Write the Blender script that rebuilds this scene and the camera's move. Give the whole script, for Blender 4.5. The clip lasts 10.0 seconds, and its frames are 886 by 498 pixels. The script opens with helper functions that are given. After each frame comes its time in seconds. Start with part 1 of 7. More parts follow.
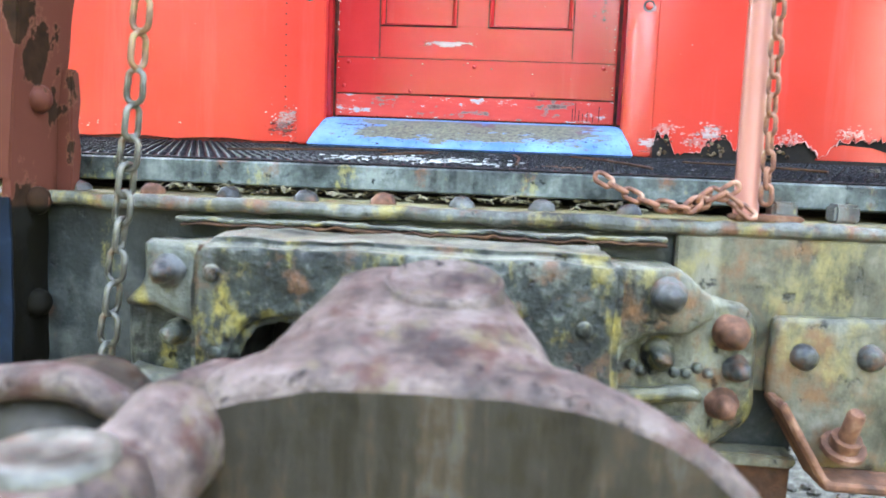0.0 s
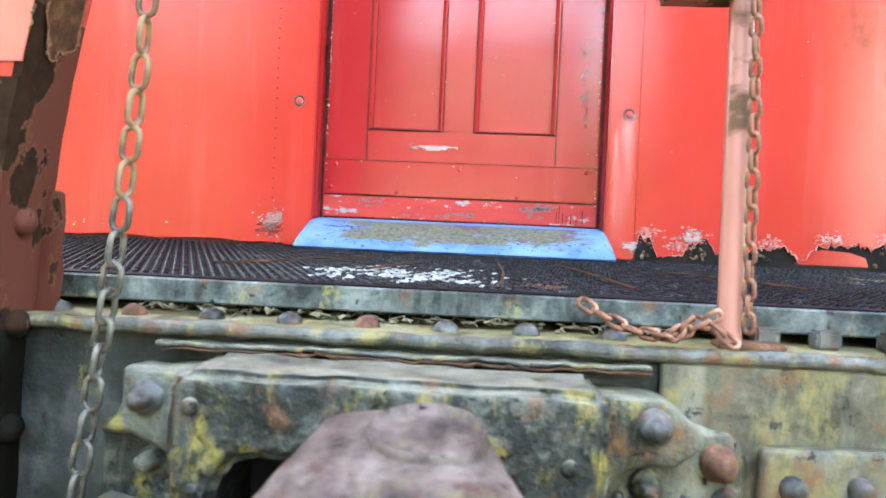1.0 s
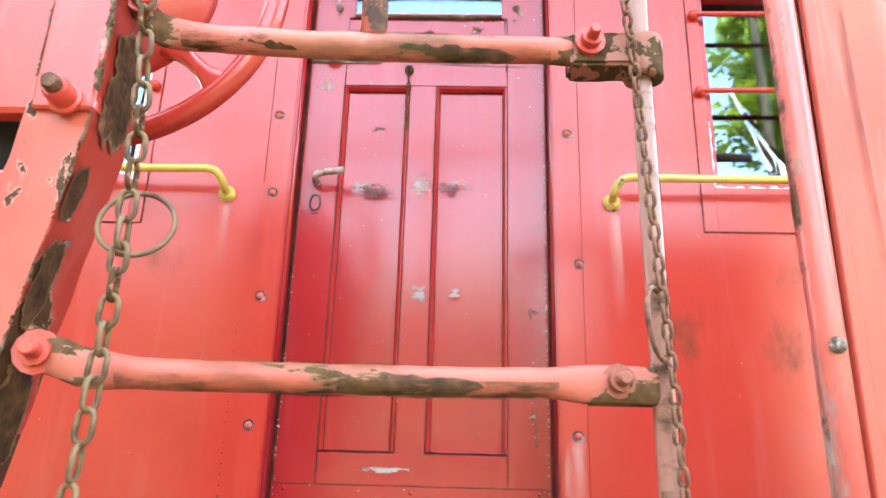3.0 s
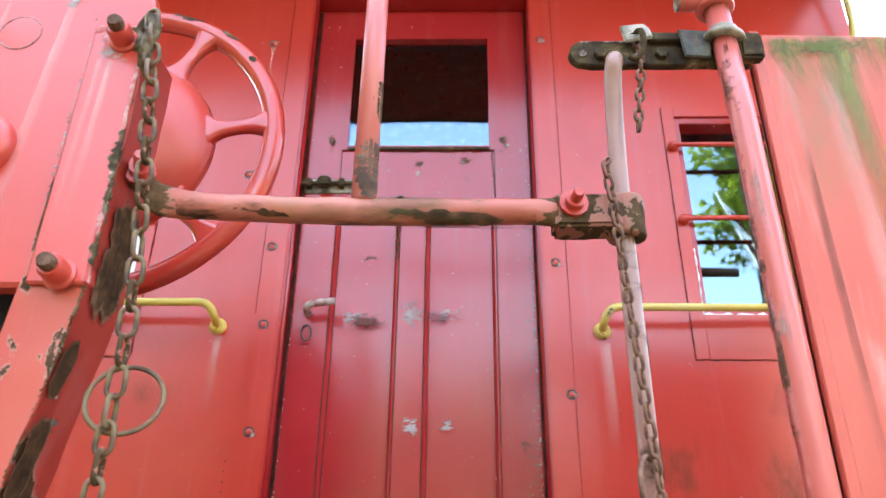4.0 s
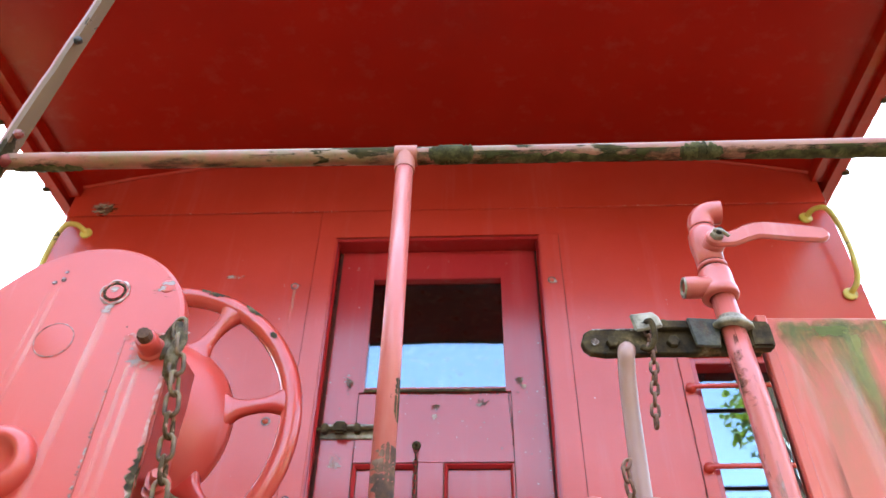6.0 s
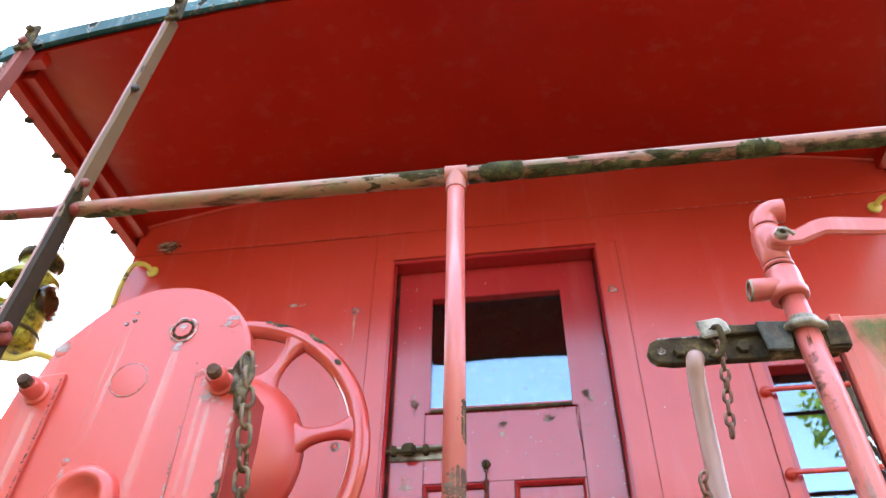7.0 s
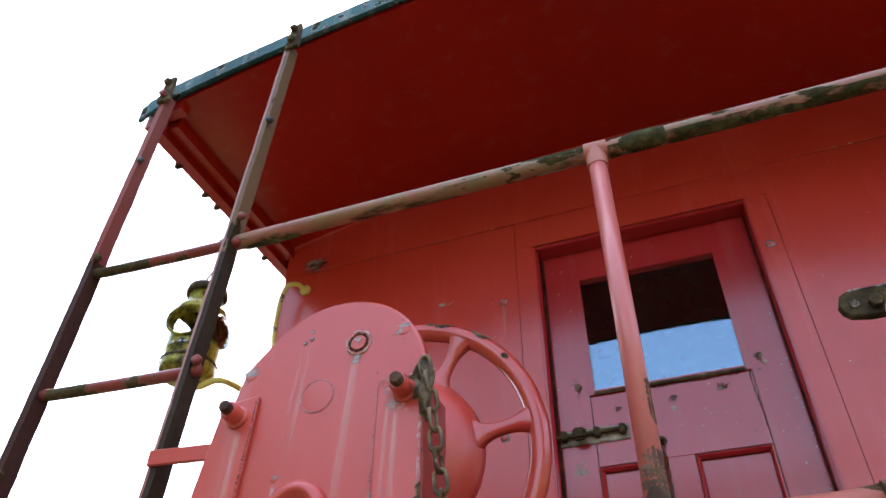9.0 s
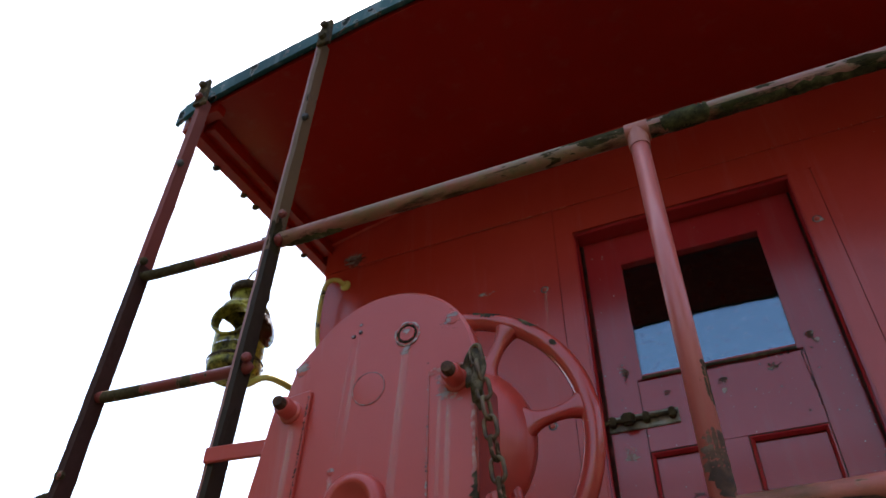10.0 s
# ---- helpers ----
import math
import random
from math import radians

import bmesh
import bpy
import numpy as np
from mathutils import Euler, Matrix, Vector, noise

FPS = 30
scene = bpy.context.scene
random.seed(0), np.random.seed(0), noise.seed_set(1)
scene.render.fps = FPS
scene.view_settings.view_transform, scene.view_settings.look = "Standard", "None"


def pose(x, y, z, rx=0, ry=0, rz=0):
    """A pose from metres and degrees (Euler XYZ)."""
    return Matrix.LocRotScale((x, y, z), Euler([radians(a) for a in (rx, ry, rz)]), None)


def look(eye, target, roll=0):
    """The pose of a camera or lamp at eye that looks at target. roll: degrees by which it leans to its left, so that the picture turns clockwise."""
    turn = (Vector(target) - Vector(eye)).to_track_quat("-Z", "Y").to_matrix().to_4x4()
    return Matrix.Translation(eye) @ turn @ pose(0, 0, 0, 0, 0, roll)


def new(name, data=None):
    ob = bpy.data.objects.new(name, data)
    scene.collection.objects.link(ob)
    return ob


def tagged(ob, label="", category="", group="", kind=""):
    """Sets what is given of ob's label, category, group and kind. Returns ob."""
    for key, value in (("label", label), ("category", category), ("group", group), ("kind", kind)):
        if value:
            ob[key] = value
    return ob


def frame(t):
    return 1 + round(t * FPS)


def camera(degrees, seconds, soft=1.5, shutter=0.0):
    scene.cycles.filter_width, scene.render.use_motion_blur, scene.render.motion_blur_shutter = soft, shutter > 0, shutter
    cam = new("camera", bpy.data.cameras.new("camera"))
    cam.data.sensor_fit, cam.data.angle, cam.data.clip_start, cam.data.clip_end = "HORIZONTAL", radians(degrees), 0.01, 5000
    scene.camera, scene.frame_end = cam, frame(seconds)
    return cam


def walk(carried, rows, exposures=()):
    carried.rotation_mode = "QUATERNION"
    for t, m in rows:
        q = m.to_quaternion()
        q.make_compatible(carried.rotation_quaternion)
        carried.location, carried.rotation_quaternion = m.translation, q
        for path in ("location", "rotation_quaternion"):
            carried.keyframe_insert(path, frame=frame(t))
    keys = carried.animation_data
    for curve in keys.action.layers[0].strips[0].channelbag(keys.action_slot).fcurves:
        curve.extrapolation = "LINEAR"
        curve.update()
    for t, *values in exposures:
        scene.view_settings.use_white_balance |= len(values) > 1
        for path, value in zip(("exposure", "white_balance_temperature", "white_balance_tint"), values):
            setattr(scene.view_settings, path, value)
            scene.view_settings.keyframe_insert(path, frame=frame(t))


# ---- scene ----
cam = camera(62.0, 10.0)
PATH = [
    (0, (0.083, -1.607, 1.390), (-0.080, 0.374, 1.165), 2.3),
    (0.5, (0.080, -1.604, 1.411), (-0.069, 0.387, 1.285), 2.6),
    (1, (0.083, -1.603, 1.438), (-0.053, 0.392, 1.428), 2.6),
    (1.5, (0.087, -1.606, 1.476), (-0.023, 0.386, 1.623), 2.5),
    (2, (0.097, -1.620, 1.523), (0.028, 0.349, 1.868), 2.1),
    (2.5, (0.098, -1.636, 1.570), (0.045, 0.301, 2.065), 1.7),
    (2.7, (0.102, -1.639, 1.587), (0.045, 0.284, 2.135), 1.6),
    (3.8, (0.115, -1.667, 1.665), (0.066, 0.152, 2.495), 1.2),
    (4, (0.111, -1.680, 1.682), (0.070, 0.120, 2.553), 0.7),
    (4.5, (0.111, -1.704, 1.724), (0.072, 0.024, 2.730), 0.6),
    (5, (0.109, -1.730, 1.757), (0.080, -0.080, 2.888), 1.2),
    (5.5, (0.109, -1.759, 1.788), (0.077, -0.185, 3.021), 1.2),
    (5.7, (0.113, -1.770, 1.797), (0.066, -0.220, 3.059), 1.1),
    (6.8, (0.109, -1.777, 1.816), (-0.086, -0.281, 3.129), 0.9),
    (7, (0.112, -1.779, 1.812), (-0.117, -0.292, 3.130), 0.9),
    (7.5, (0.106, -1.776, 1.817), (-0.214, -0.304, 3.134), 1.1),
    (8, (0.088, -1.778, 1.821), (-0.314, -0.325, 3.135), 1.1),
    (8.5, (0.077, -1.784, 1.822), (-0.410, -0.343, 3.120), 0.8),
    (9, (0.063, -1.791, 1.819), (-0.493, -0.366, 3.108), 0.8),
    (9.5, (0.058, -1.792, 1.823), (-0.551, -0.378, 3.100), 0.5),
    (10, (0.042, -1.791, 1.818), (-0.600, -0.388, 3.090), 0.5),
]
EXPOSURES = [
    (0.0, 5.56, 8300, 10), (1.0, 5.42, 8600, 10), (2.0, 5.26, 9100, 10), (2.7, 5.10, 9100, 10), (3.8, 4.60, 8400, 10), (4.5, 4.25, 7900, 10), (5.5, 4.26, 7850, 10),
    (7.0, 4.38, 7900, 10), (7.5, 4.36, 7900, 10), (8.0, 4.36, 8000, 10), (8.5, 3.90, 7900, 10), (9.0, 3.32, 7750, 10), (9.5, 2.68, 7600, 10), (10.0, 2.14, 7500, 10),
]
cam.data.dof.use_dof = True
cam.data.dof.focus_distance, cam.data.dof.aperture_fstop = 1.25, 6.5
walk(cam, [(t, look(eye, target, roll)) for t, eye, target, roll in PATH], EXPOSURES)

# ---- exposure, world, sun ----
world = bpy.data.worlds.new("sky")
scene.world = world
world.use_nodes = True
wn = world.node_tree
sky = wn.nodes.new("ShaderNodeTexSky")
sky.sky_type = "NISHITA"
sky.sun_disc = False
sky.sun_elevation = radians(64)
sky.sun_rotation = radians(-20)
sky.altitude = 100
sky.dust_density = 1.0
wn.links.new(sky.outputs[0], wn.nodes["Background"].inputs[0])
wn.nodes["Background"].inputs[1].default_value = 0.15
sun = new("sun", bpy.data.lights.new("sun", "SUN"))
sun.data.energy = 3.0
sun.data.angle = radians(0.6)
sun.data.color = (1.0, 0.95, 0.86)
sun.matrix_world = look((-12, 33, 72), (0, 0, 0))

# ---- materials ----
MATS = {}


def ramp(nt, fac, stops):
    r = nt.nodes.new("ShaderNodeValToRGB")
    while len(r.color_ramp.elements) < len(stops):
        r.color_ramp.elements.new(0.5)
    for e, (p, c) in zip(r.color_ramp.elements, stops):
        e.position, e.color = p, (*c, 1) if len(c) == 3 else c
    nt.links.new(fac, r.inputs[0])
    return r.outputs[0]


def tex_noise(nt, scale, detail=6.0, rough=0.6, stretch=(1, 1, 1), shift=0.0):
    co = nt.nodes.new("ShaderNodeTexCoord")
    mp = nt.nodes.new("ShaderNodeMapping")
    mp.inputs["Scale"].default_value = stretch
    mp.inputs["Location"].default_value = (shift, shift * 0.7, shift * 1.3)
    n = nt.nodes.new("ShaderNodeTexNoise")
    n.inputs["Scale"].default_value = scale
    n.inputs["Detail"].default_value = detail
    n.inputs["Roughness"].default_value = rough
    nt.links.new(co.outputs["Object"], mp.inputs[0])
    nt.links.new(mp.outputs[0], n.inputs["Vector"])
    return n.outputs["Fac"]


def mix(nt, fac, a, b):
    m = nt.nodes.new("ShaderNodeMix")
    m.data_type = "RGBA"
    for sock, v in ((m.inputs[0], fac), (m.inputs[6], a), (m.inputs[7], b)):
        if isinstance(v, (tuple, list)):
            sock.default_value = (*v, 1)
        elif isinstance(v, (int, float)):
            sock.default_value = v
        else:
            nt.links.new(v, sock)
    return m.outputs[2]


def math2(nt, op, a, b):
    m = nt.nodes.new("ShaderNodeMath")
    m.operation = op
    m.use_clamp = True
    for sock, v in ((m.inputs[0], a), (m.inputs[1], b)):
        if isinstance(v, (int, float)):
            sock.default_value = v
        else:
            nt.links.new(v, sock)
    return m.outputs[0]


def height_mask(nt, z0, z1):
    """0 below z0, 1 above z1."""
    co = nt.nodes.new("ShaderNodeTexCoord")
    sep = nt.nodes.new("ShaderNodeSeparateXYZ")
    mr = nt.nodes.new("ShaderNodeMapRange")
    mr.inputs["From Min"].default_value, mr.inputs["From Max"].default_value = z0, z1
    nt.links.new(co.outputs["Object"], sep.inputs[0])
    nt.links.new(sep.outputs["Z"], mr.inputs["Value"])
    return mr.outputs[0]


def base(name, rough=0.5, metal=0.0, spec=0.22):
    m = bpy.data.materials.new(name)
    m.use_nodes = True
    p = m.node_tree.nodes["Principled BSDF"]
    p.inputs["Roughness"].default_value = rough
    p.inputs["Metallic"].default_value = metal
    p.inputs["Specular IOR Level"].default_value = spec
    MATS[name] = m
    return m, m.node_tree, p


def bump(nt, p, height, strength=0.3, dist=0.002):
    b = nt.nodes.new("ShaderNodeBump")
    b.inputs["Strength"].default_value = strength
    b.inputs["Distance"].default_value = dist
    nt.links.new(height, b.inputs["Height"])
    nt.links.new(b.outputs[0], p.inputs["Normal"])


def painted(name, colour, fade, under, chip=0.66, chip_scale=9.0, streak=0.35, rough=0.42, moss=0.0, edge=(0.55, 0.42, 0.38), moss_z=None, low=None, spec=0.5, wave=0.004, run=(1, 1, 1), patch=0.0, grain=0.06, ends=None):
    """Old gloss paint: faded patches, vertical streaks, chips with a pale rim, green algae where asked."""
    m, nt, p = base(name, rough, 0.0, spec)
    big = tex_noise(nt, 2.2, 4, 0.55)
    fine = tex_noise(nt, 55, 5, 0.6)
    stre = tex_noise(nt, 5, 5, 0.65, (3.0, 3.0, 0.22), 3.1)
    c = mix(nt, ramp(nt, big, [(0.35, (0, 0, 0)), (0.7, (1, 1, 1))]), colour, fade)
    lift = ramp(nt, stre, [(0.55, (0, 0, 0)), (0.72, (streak, streak, streak))])
    c = mix(nt, lift, c, tuple(min(1, 0.55 * v + 0.28) for v in fade))
    dirt = ramp(nt, tex_noise(nt, 6, 6, 0.6, (1, 1, 0.5), 7.7), [(0.58, (0, 0, 0)), (0.85, (0.22, 0.22, 0.22))])
    c = mix(nt, dirt, c, tuple(v * 0.45 for v in colour))
    if moss:
        g = math2(nt, "MULTIPLY", ramp(nt, tex_noise(nt, 3.2, 7, 0.7, (2.2, 2.2, 0.6), 12.0), [(0.57 - 0.06 * moss, (0, 0, 0)), (0.68, (0.85, 0.85, 0.85))]), min(1.0, moss))
        if moss_z:
            g = math2(nt, "MULTIPLY", g, height_mask(nt, *moss_z))
        c = mix(nt, g, c, (0.13, 0.12, 0.04))
    n = tex_noise(nt, chip_scale, 9, 0.62, run, 21.0)
    if patch:
        w = ramp(nt, tex_noise(nt, chip_scale * 0.28, 3, 0.5, run, 4.0), [(0.42, (0, 0, 0)), (0.66, (patch, patch, patch))])
        n = math2(nt, "ADD", n, math2(nt, "SUBTRACT", w, patch * 0.5))
    if ends:
        co = nt.nodes.new("ShaderNodeTexCoord")
        sep = nt.nodes.new("ShaderNodeSeparateXYZ")
        nt.links.new(co.outputs["Object"], sep.inputs[0])
        for x0, x1 in ends:
            mr = nt.nodes.new("ShaderNodeMapRange")
            mr.inputs["From Min"].default_value, mr.inputs["From Max"].default_value, mr.inputs["To Max"].default_value = x0, x1, 0.20
            nt.links.new(sep.outputs["X"], mr.inputs["Value"])
            n = math2(nt, "ADD", n, mr.outputs[0])
    rim = ramp(nt, n, [(chip - 0.008, (0, 0, 0)), (chip, (0.8, 0.8, 0.8))])
    inner = ramp(nt, n, [(chip + 0.002, (0, 0, 0)), (chip + 0.012, (1, 1, 1))])
    c = mix(nt, rim, c, edge)
    u = mix(nt, ramp(nt, fine, [(0.3, (0, 0, 0)), (0.7, (1, 1, 1))]), under, tuple(v * 0.4 for v in under))
    c = mix(nt, inner, c, u)
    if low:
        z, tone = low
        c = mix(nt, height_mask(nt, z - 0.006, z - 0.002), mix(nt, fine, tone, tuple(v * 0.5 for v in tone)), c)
    nt.links.new(c, p.inputs["Base Color"])
    r = ramp(nt, inner, [(0, (rough,) * 3), (1, (0.85,) * 3)])
    nt.links.new(math2(nt, "ADD", r, math2(nt, "MULTIPLY", fine, 0.06)), p.inputs["Roughness"])
    nt.links.new(ramp(nt, inner, [(0, (spec,) * 3), (1, (0.08,) * 3)]), p.inputs["Specular IOR Level"])
    h = math2(nt, "SUBTRACT", math2(nt, "MULTIPLY", fine, grain), math2(nt, "MULTIPLY", inner, 0.6))
    bump(nt, p, math2(nt, "ADD", h, math2(nt, "MULTIPLY", big, 0.5)), 0.4, wave)
    return m


def mottled(name, stops, scale=12.0, rough=0.75, metal=0.0, bumpy=0.5, dist=0.003, stretch=(1, 1, 1), shift=0.0, scale2=70.0, spread=0.22):
    """Weathered metal or dirt in several tones."""
    m, nt, p = base(name, rough, metal, 0.2)
    a = tex_noise(nt, scale, 9, 0.68, stretch, shift)
    b = tex_noise(nt, scale2, 5, 0.6, (1, 1, 1), shift + 5)
    f = math2(nt, "ADD", math2(nt, "MULTIPLY", a, 0.75), math2(nt, "MULTIPLY", b, 0.25))
    wide = nt.nodes.new("ShaderNodeMapRange")
    wide.inputs["From Min"].default_value, wide.inputs["From Max"].default_value = 0.5 - spread, 0.5 + spread
    nt.links.new(f, wide.inputs["Value"])
    nt.links.new(ramp(nt, wide.outputs[0], stops), p.inputs["Base Color"])
    nt.links.new(ramp(nt, b, [(0.3, (rough - 0.15,) * 3), (0.7, (min(1, rough + 0.15),) * 3)]), p.inputs["Roughness"])
    bump(nt, p, f, bumpy, dist)
    return m


def weathered(name, dark, mid, light, rust=(0.16, 0.055, 0.018), lichen=(0.24, 0.20, 0.05), rust_at=0.60, lichen_at=0.62, rough=0.42, scale=9.0, relief=0.008, drip=0.5, top_light_dust=None):
    """Old steel out in the rain: dark and light scale, rust blotches, lichen, pits and run marks."""
    m, nt, p = base(name, rough)
    a = tex_noise(nt, scale, 9, 0.7)
    b = tex_noise(nt, scale * 7, 5, 0.65, (1, 1, 1), 3.0)
    c = ramp(nt, math2(nt, "ADD", math2(nt, "MULTIPLY", a, 0.8), math2(nt, "MULTIPLY", b, 0.2)), [(0.41, dark), (0.52, mid), (0.645, light)])
    c = mix(nt, ramp(nt, tex_noise(nt, 16, 6, 0.6, (1, 1, 0.15), 9.0), [(0.52, (0, 0, 0)), (0.68, (drip, drip, drip))]), c, tuple(v * 1.5 for v in light))
    r = ramp(nt, tex_noise(nt, scale * 1.5, 10, 0.68, (1, 1, 0.8), 17.0), [(rust_at - 0.05, (0, 0, 0)), (rust_at + 0.07, (0.9, 0.9, 0.9))])
    c = mix(nt, r, c, mix(nt, b, rust, tuple(v * 0.35 for v in rust)))
    g = ramp(nt, tex_noise(nt, scale * 1.6, 10, 0.7, (1, 1, 0.6), 41.0), [(lichen_at - 0.05, (0, 0, 0)), (lichen_at + 0.07, (0.85, 0.85, 0.85))])
    c = mix(nt, g, c, lichen)
    pit = ramp(nt, math2(nt, "ADD", math2(nt, "MULTIPLY", b, 0.6), math2(nt, "MULTIPLY", tex_noise(nt, scale * 2.2, 4, 0.6, (1, 1, 1), 29.0), 0.4)), [(0.345, (1, 1, 1)), (0.41, (0, 0, 0))])
    c = mix(nt, pit, c, tuple(v * 0.5 for v in dark))
    # Dust on upward faces, pale enough to stand in for skylight on them.
    if top_light_dust:
        geo = nt.nodes.new("ShaderNodeNewGeometry")
        sep = nt.nodes.new("ShaderNodeSeparateXYZ")
        nt.links.new(geo.outputs["Normal"], sep.inputs[0])
        faces_up = ramp(nt, sep.outputs["Z"], [(0.45, (0, 0, 0)), (0.8, (1, 1, 1))])
        c = mix(nt, math2(nt, "MULTIPLY", faces_up, ramp(nt, tex_noise(nt, scale * 1.3, 8, 0.7, (1, 1, 1), 55.0), [(0.36, (0, 0, 0)), (0.58, (0.9, 0.9, 0.9))])), c, top_light_dust)
    nt.links.new(c, p.inputs["Base Color"])
    nt.links.new(math2(nt, "ADD", math2(nt, "MULTIPLY", b, 0.35), rough - 0.12), p.inputs["Roughness"])
    bump(nt, p, math2(nt, "SUBTRACT", math2(nt, "ADD", math2(nt, "MULTIPLY", a, 0.6), math2(nt, "MULTIPLY", b, 0.35)), math2(nt, "MULTIPLY", pit, 0.25)), 1.0, relief)
    return m


RED = painted("red_wall_paint", (0.46, 0.033, 0.022), (0.50, 0.046, 0.033), (0.10, 0.035, 0.02), chip=0.84, streak=0.06, rough=0.20, spec=0.40, wave=0.004, grain=0.006)
RED_DOOR = painted("red_door_paint", (0.34, 0.015, 0.017), (0.39, 0.024, 0.027), (0.09, 0.03, 0.022), chip=0.76, chip_scale=18, streak=0.05, rough=0.16, edge=(0.4, 0.2, 0.18), spec=0.46, grain=0.012)
# Wall red taken darker: the shade under the roof is in this colour.
RED_CEIL = painted("shaded_ceiling_red", (0.30, 0.0095, 0.005), (0.34, 0.013, 0.007), (0.16, 0.03, 0.02), chip=0.80, streak=0.05, rough=0.22, spec=0.32, grain=0.008)
RED_FADED = painted("faded_red_paint", (0.46, 0.040, 0.028), (0.51, 0.064, 0.048), (0.10, 0.06, 0.035), chip=0.76, streak=0.22, rough=0.30, spec=0.45, grain=0.015)
RED_WHEEL = painted("chipped_wheel_paint", (0.43, 0.032, 0.022), (0.48, 0.055, 0.038), (0.06, 0.04, 0.028), chip=0.68, chip_scale=13, streak=0.15, rough=0.16, spec=0.5)
RED_MOSS = painted("mossy_red_paint", (0.47, 0.060, 0.040), (0.51, 0.088, 0.060), (0.08, 0.05, 0.03), chip=0.71, streak=0.35, rough=0.35, moss=1.0, moss_z=(2.12, 2.46), spec=0.35)
PIPE_PINK = painted("worn_pink_pipe_paint", (0.38, 0.075, 0.050), (0.40, 0.13, 0.09), (0.14, 0.070, 0.034), chip=0.612, chip_scale=15, streak=0.1, rough=0.42, moss=0.4, edge=(0.30, 0.13, 0.08), spec=0.3, run=(0.30, 1, 1), patch=0.20, ends=((-0.20, -0.30), (0.18, 0.30)))
PIPE_OLD = painted("old_mossy_rail_paint", (0.32, 0.072, 0.050), (0.32, 0.135, 0.095), (0.060, 0.044, 0.018), chip=0.565, chip_scale=10, streak=0.05, rough=0.40, moss=1.6, edge=(0.24, 0.13, 0.08), spec=0.35, run=(0.35, 1, 1), patch=0.20)
PIPE_RED = painted("pink_red_pipe_paint", (0.47, 0.070, 0.058), (0.50, 0.12, 0.10), (0.10, 0.06, 0.03), chip=0.69, chip_scale=12, streak=0.25, rough=0.28, edge=(0.34, 0.17, 0.10), spec=0.45, run=(1, 1, 0.4))
PIPE_RUST = painted("rusted_through_pipe_paint", (0.26, 0.070, 0.048), (0.30, 0.13, 0.09), (0.095, 0.052, 0.027), chip=0.475, chip_scale=20, streak=0.05, rough=0.55, moss=0.6, edge=(0.22, 0.12, 0.08), spec=0.2, patch=0.22)
PIPE_GREY = painted("worn_grey_pink_post", (0.27, 0.090, 0.068), (0.29, 0.165, 0.13), (0.085, 0.043, 0.024), chip=0.62, chip_scale=16, streak=0.2, rough=0.34, edge=(0.30, 0.14, 0.10), spec=0.4, run=(1, 1, 0.3), patch=0.16)
POST_RED = painted("flaking_post_paint", (0.25, 0.022, 0.015), (0.31, 0.036, 0.026), (0.075, 0.034, 0.016), chip=0.625, chip_scale=9, streak=0.15, rough=0.26, edge=(0.30, 0.15, 0.10), spec=0.45, run=(1, 1, 0.5), patch=0.14)
POST_PINK = painted("flaking_pink_flange_paint", (0.42, 0.044, 0.032), (0.50, 0.12, 0.09), (0.10, 0.05, 0.03), chip=0.63, chip_scale=14, streak=0.2, rough=0.32, edge=(0.40, 0.20, 0.16), spec=0.45, run=(1, 1, 0.6), patch=0.12)
# Rust brown, taken darker because the post's side faces away from the light.
POST_BROWN = painted("rusted_shaded_post_foot", (0.056, 0.016, 0.011), (0.074, 0.024, 0.016), (0.022, 0.010, 0.005), chip=0.565, chip_scale=12, streak=0.05, rough=0.5, edge=(0.10, 0.04, 0.025), low=(1.335, (0.006, 0.005, 0.003)), spec=0.06, run=(1, 1, 0.6), patch=0.1)
LADDER_RED = painted("flaking_ladder_paint", (0.19, 0.026, 0.020), (0.24, 0.050, 0.040), (0.095, 0.066, 0.034), chip=0.525, chip_scale=11, streak=0.06, rough=0.42, edge=(0.20, 0.11, 0.075), spec=0.25, run=(1, 1, 0.4), patch=0.20)
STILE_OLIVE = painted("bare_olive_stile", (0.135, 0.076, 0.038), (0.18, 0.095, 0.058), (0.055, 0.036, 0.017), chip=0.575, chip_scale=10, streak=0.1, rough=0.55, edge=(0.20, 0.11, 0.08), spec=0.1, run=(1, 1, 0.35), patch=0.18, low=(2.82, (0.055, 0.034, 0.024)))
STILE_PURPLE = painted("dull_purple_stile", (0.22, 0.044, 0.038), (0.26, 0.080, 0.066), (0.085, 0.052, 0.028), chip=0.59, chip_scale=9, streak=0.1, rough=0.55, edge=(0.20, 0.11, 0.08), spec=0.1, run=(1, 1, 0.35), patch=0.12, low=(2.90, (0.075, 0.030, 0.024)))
STILE_PINK = painted("worn_pink_stile_edge", (0.30, 0.075, 0.060), (0.36, 0.19, 0.16), (0.07, 0.045, 0.025), chip=0.60, chip_scale=11, streak=0.2, rough=0.4, edge=(0.26, 0.15, 0.11), spec=0.35, run=(1, 1, 0.35), patch=0.14)
YELLOW = painted("yellow_rail_paint", (0.56, 0.38, 0.055), (0.60, 0.46, 0.14), (0.12, 0.10, 0.04), chip=0.62, chip_scale=18, streak=0.3, rough=0.45)
TEAL = painted("teal_trim_paint", (0.010, 0.048, 0.050), (0.042, 0.125, 0.13), (0.022, 0.028, 0.024), chip=0.585, chip_scale=20, streak=0.35, rough=0.5, spec=0.12)


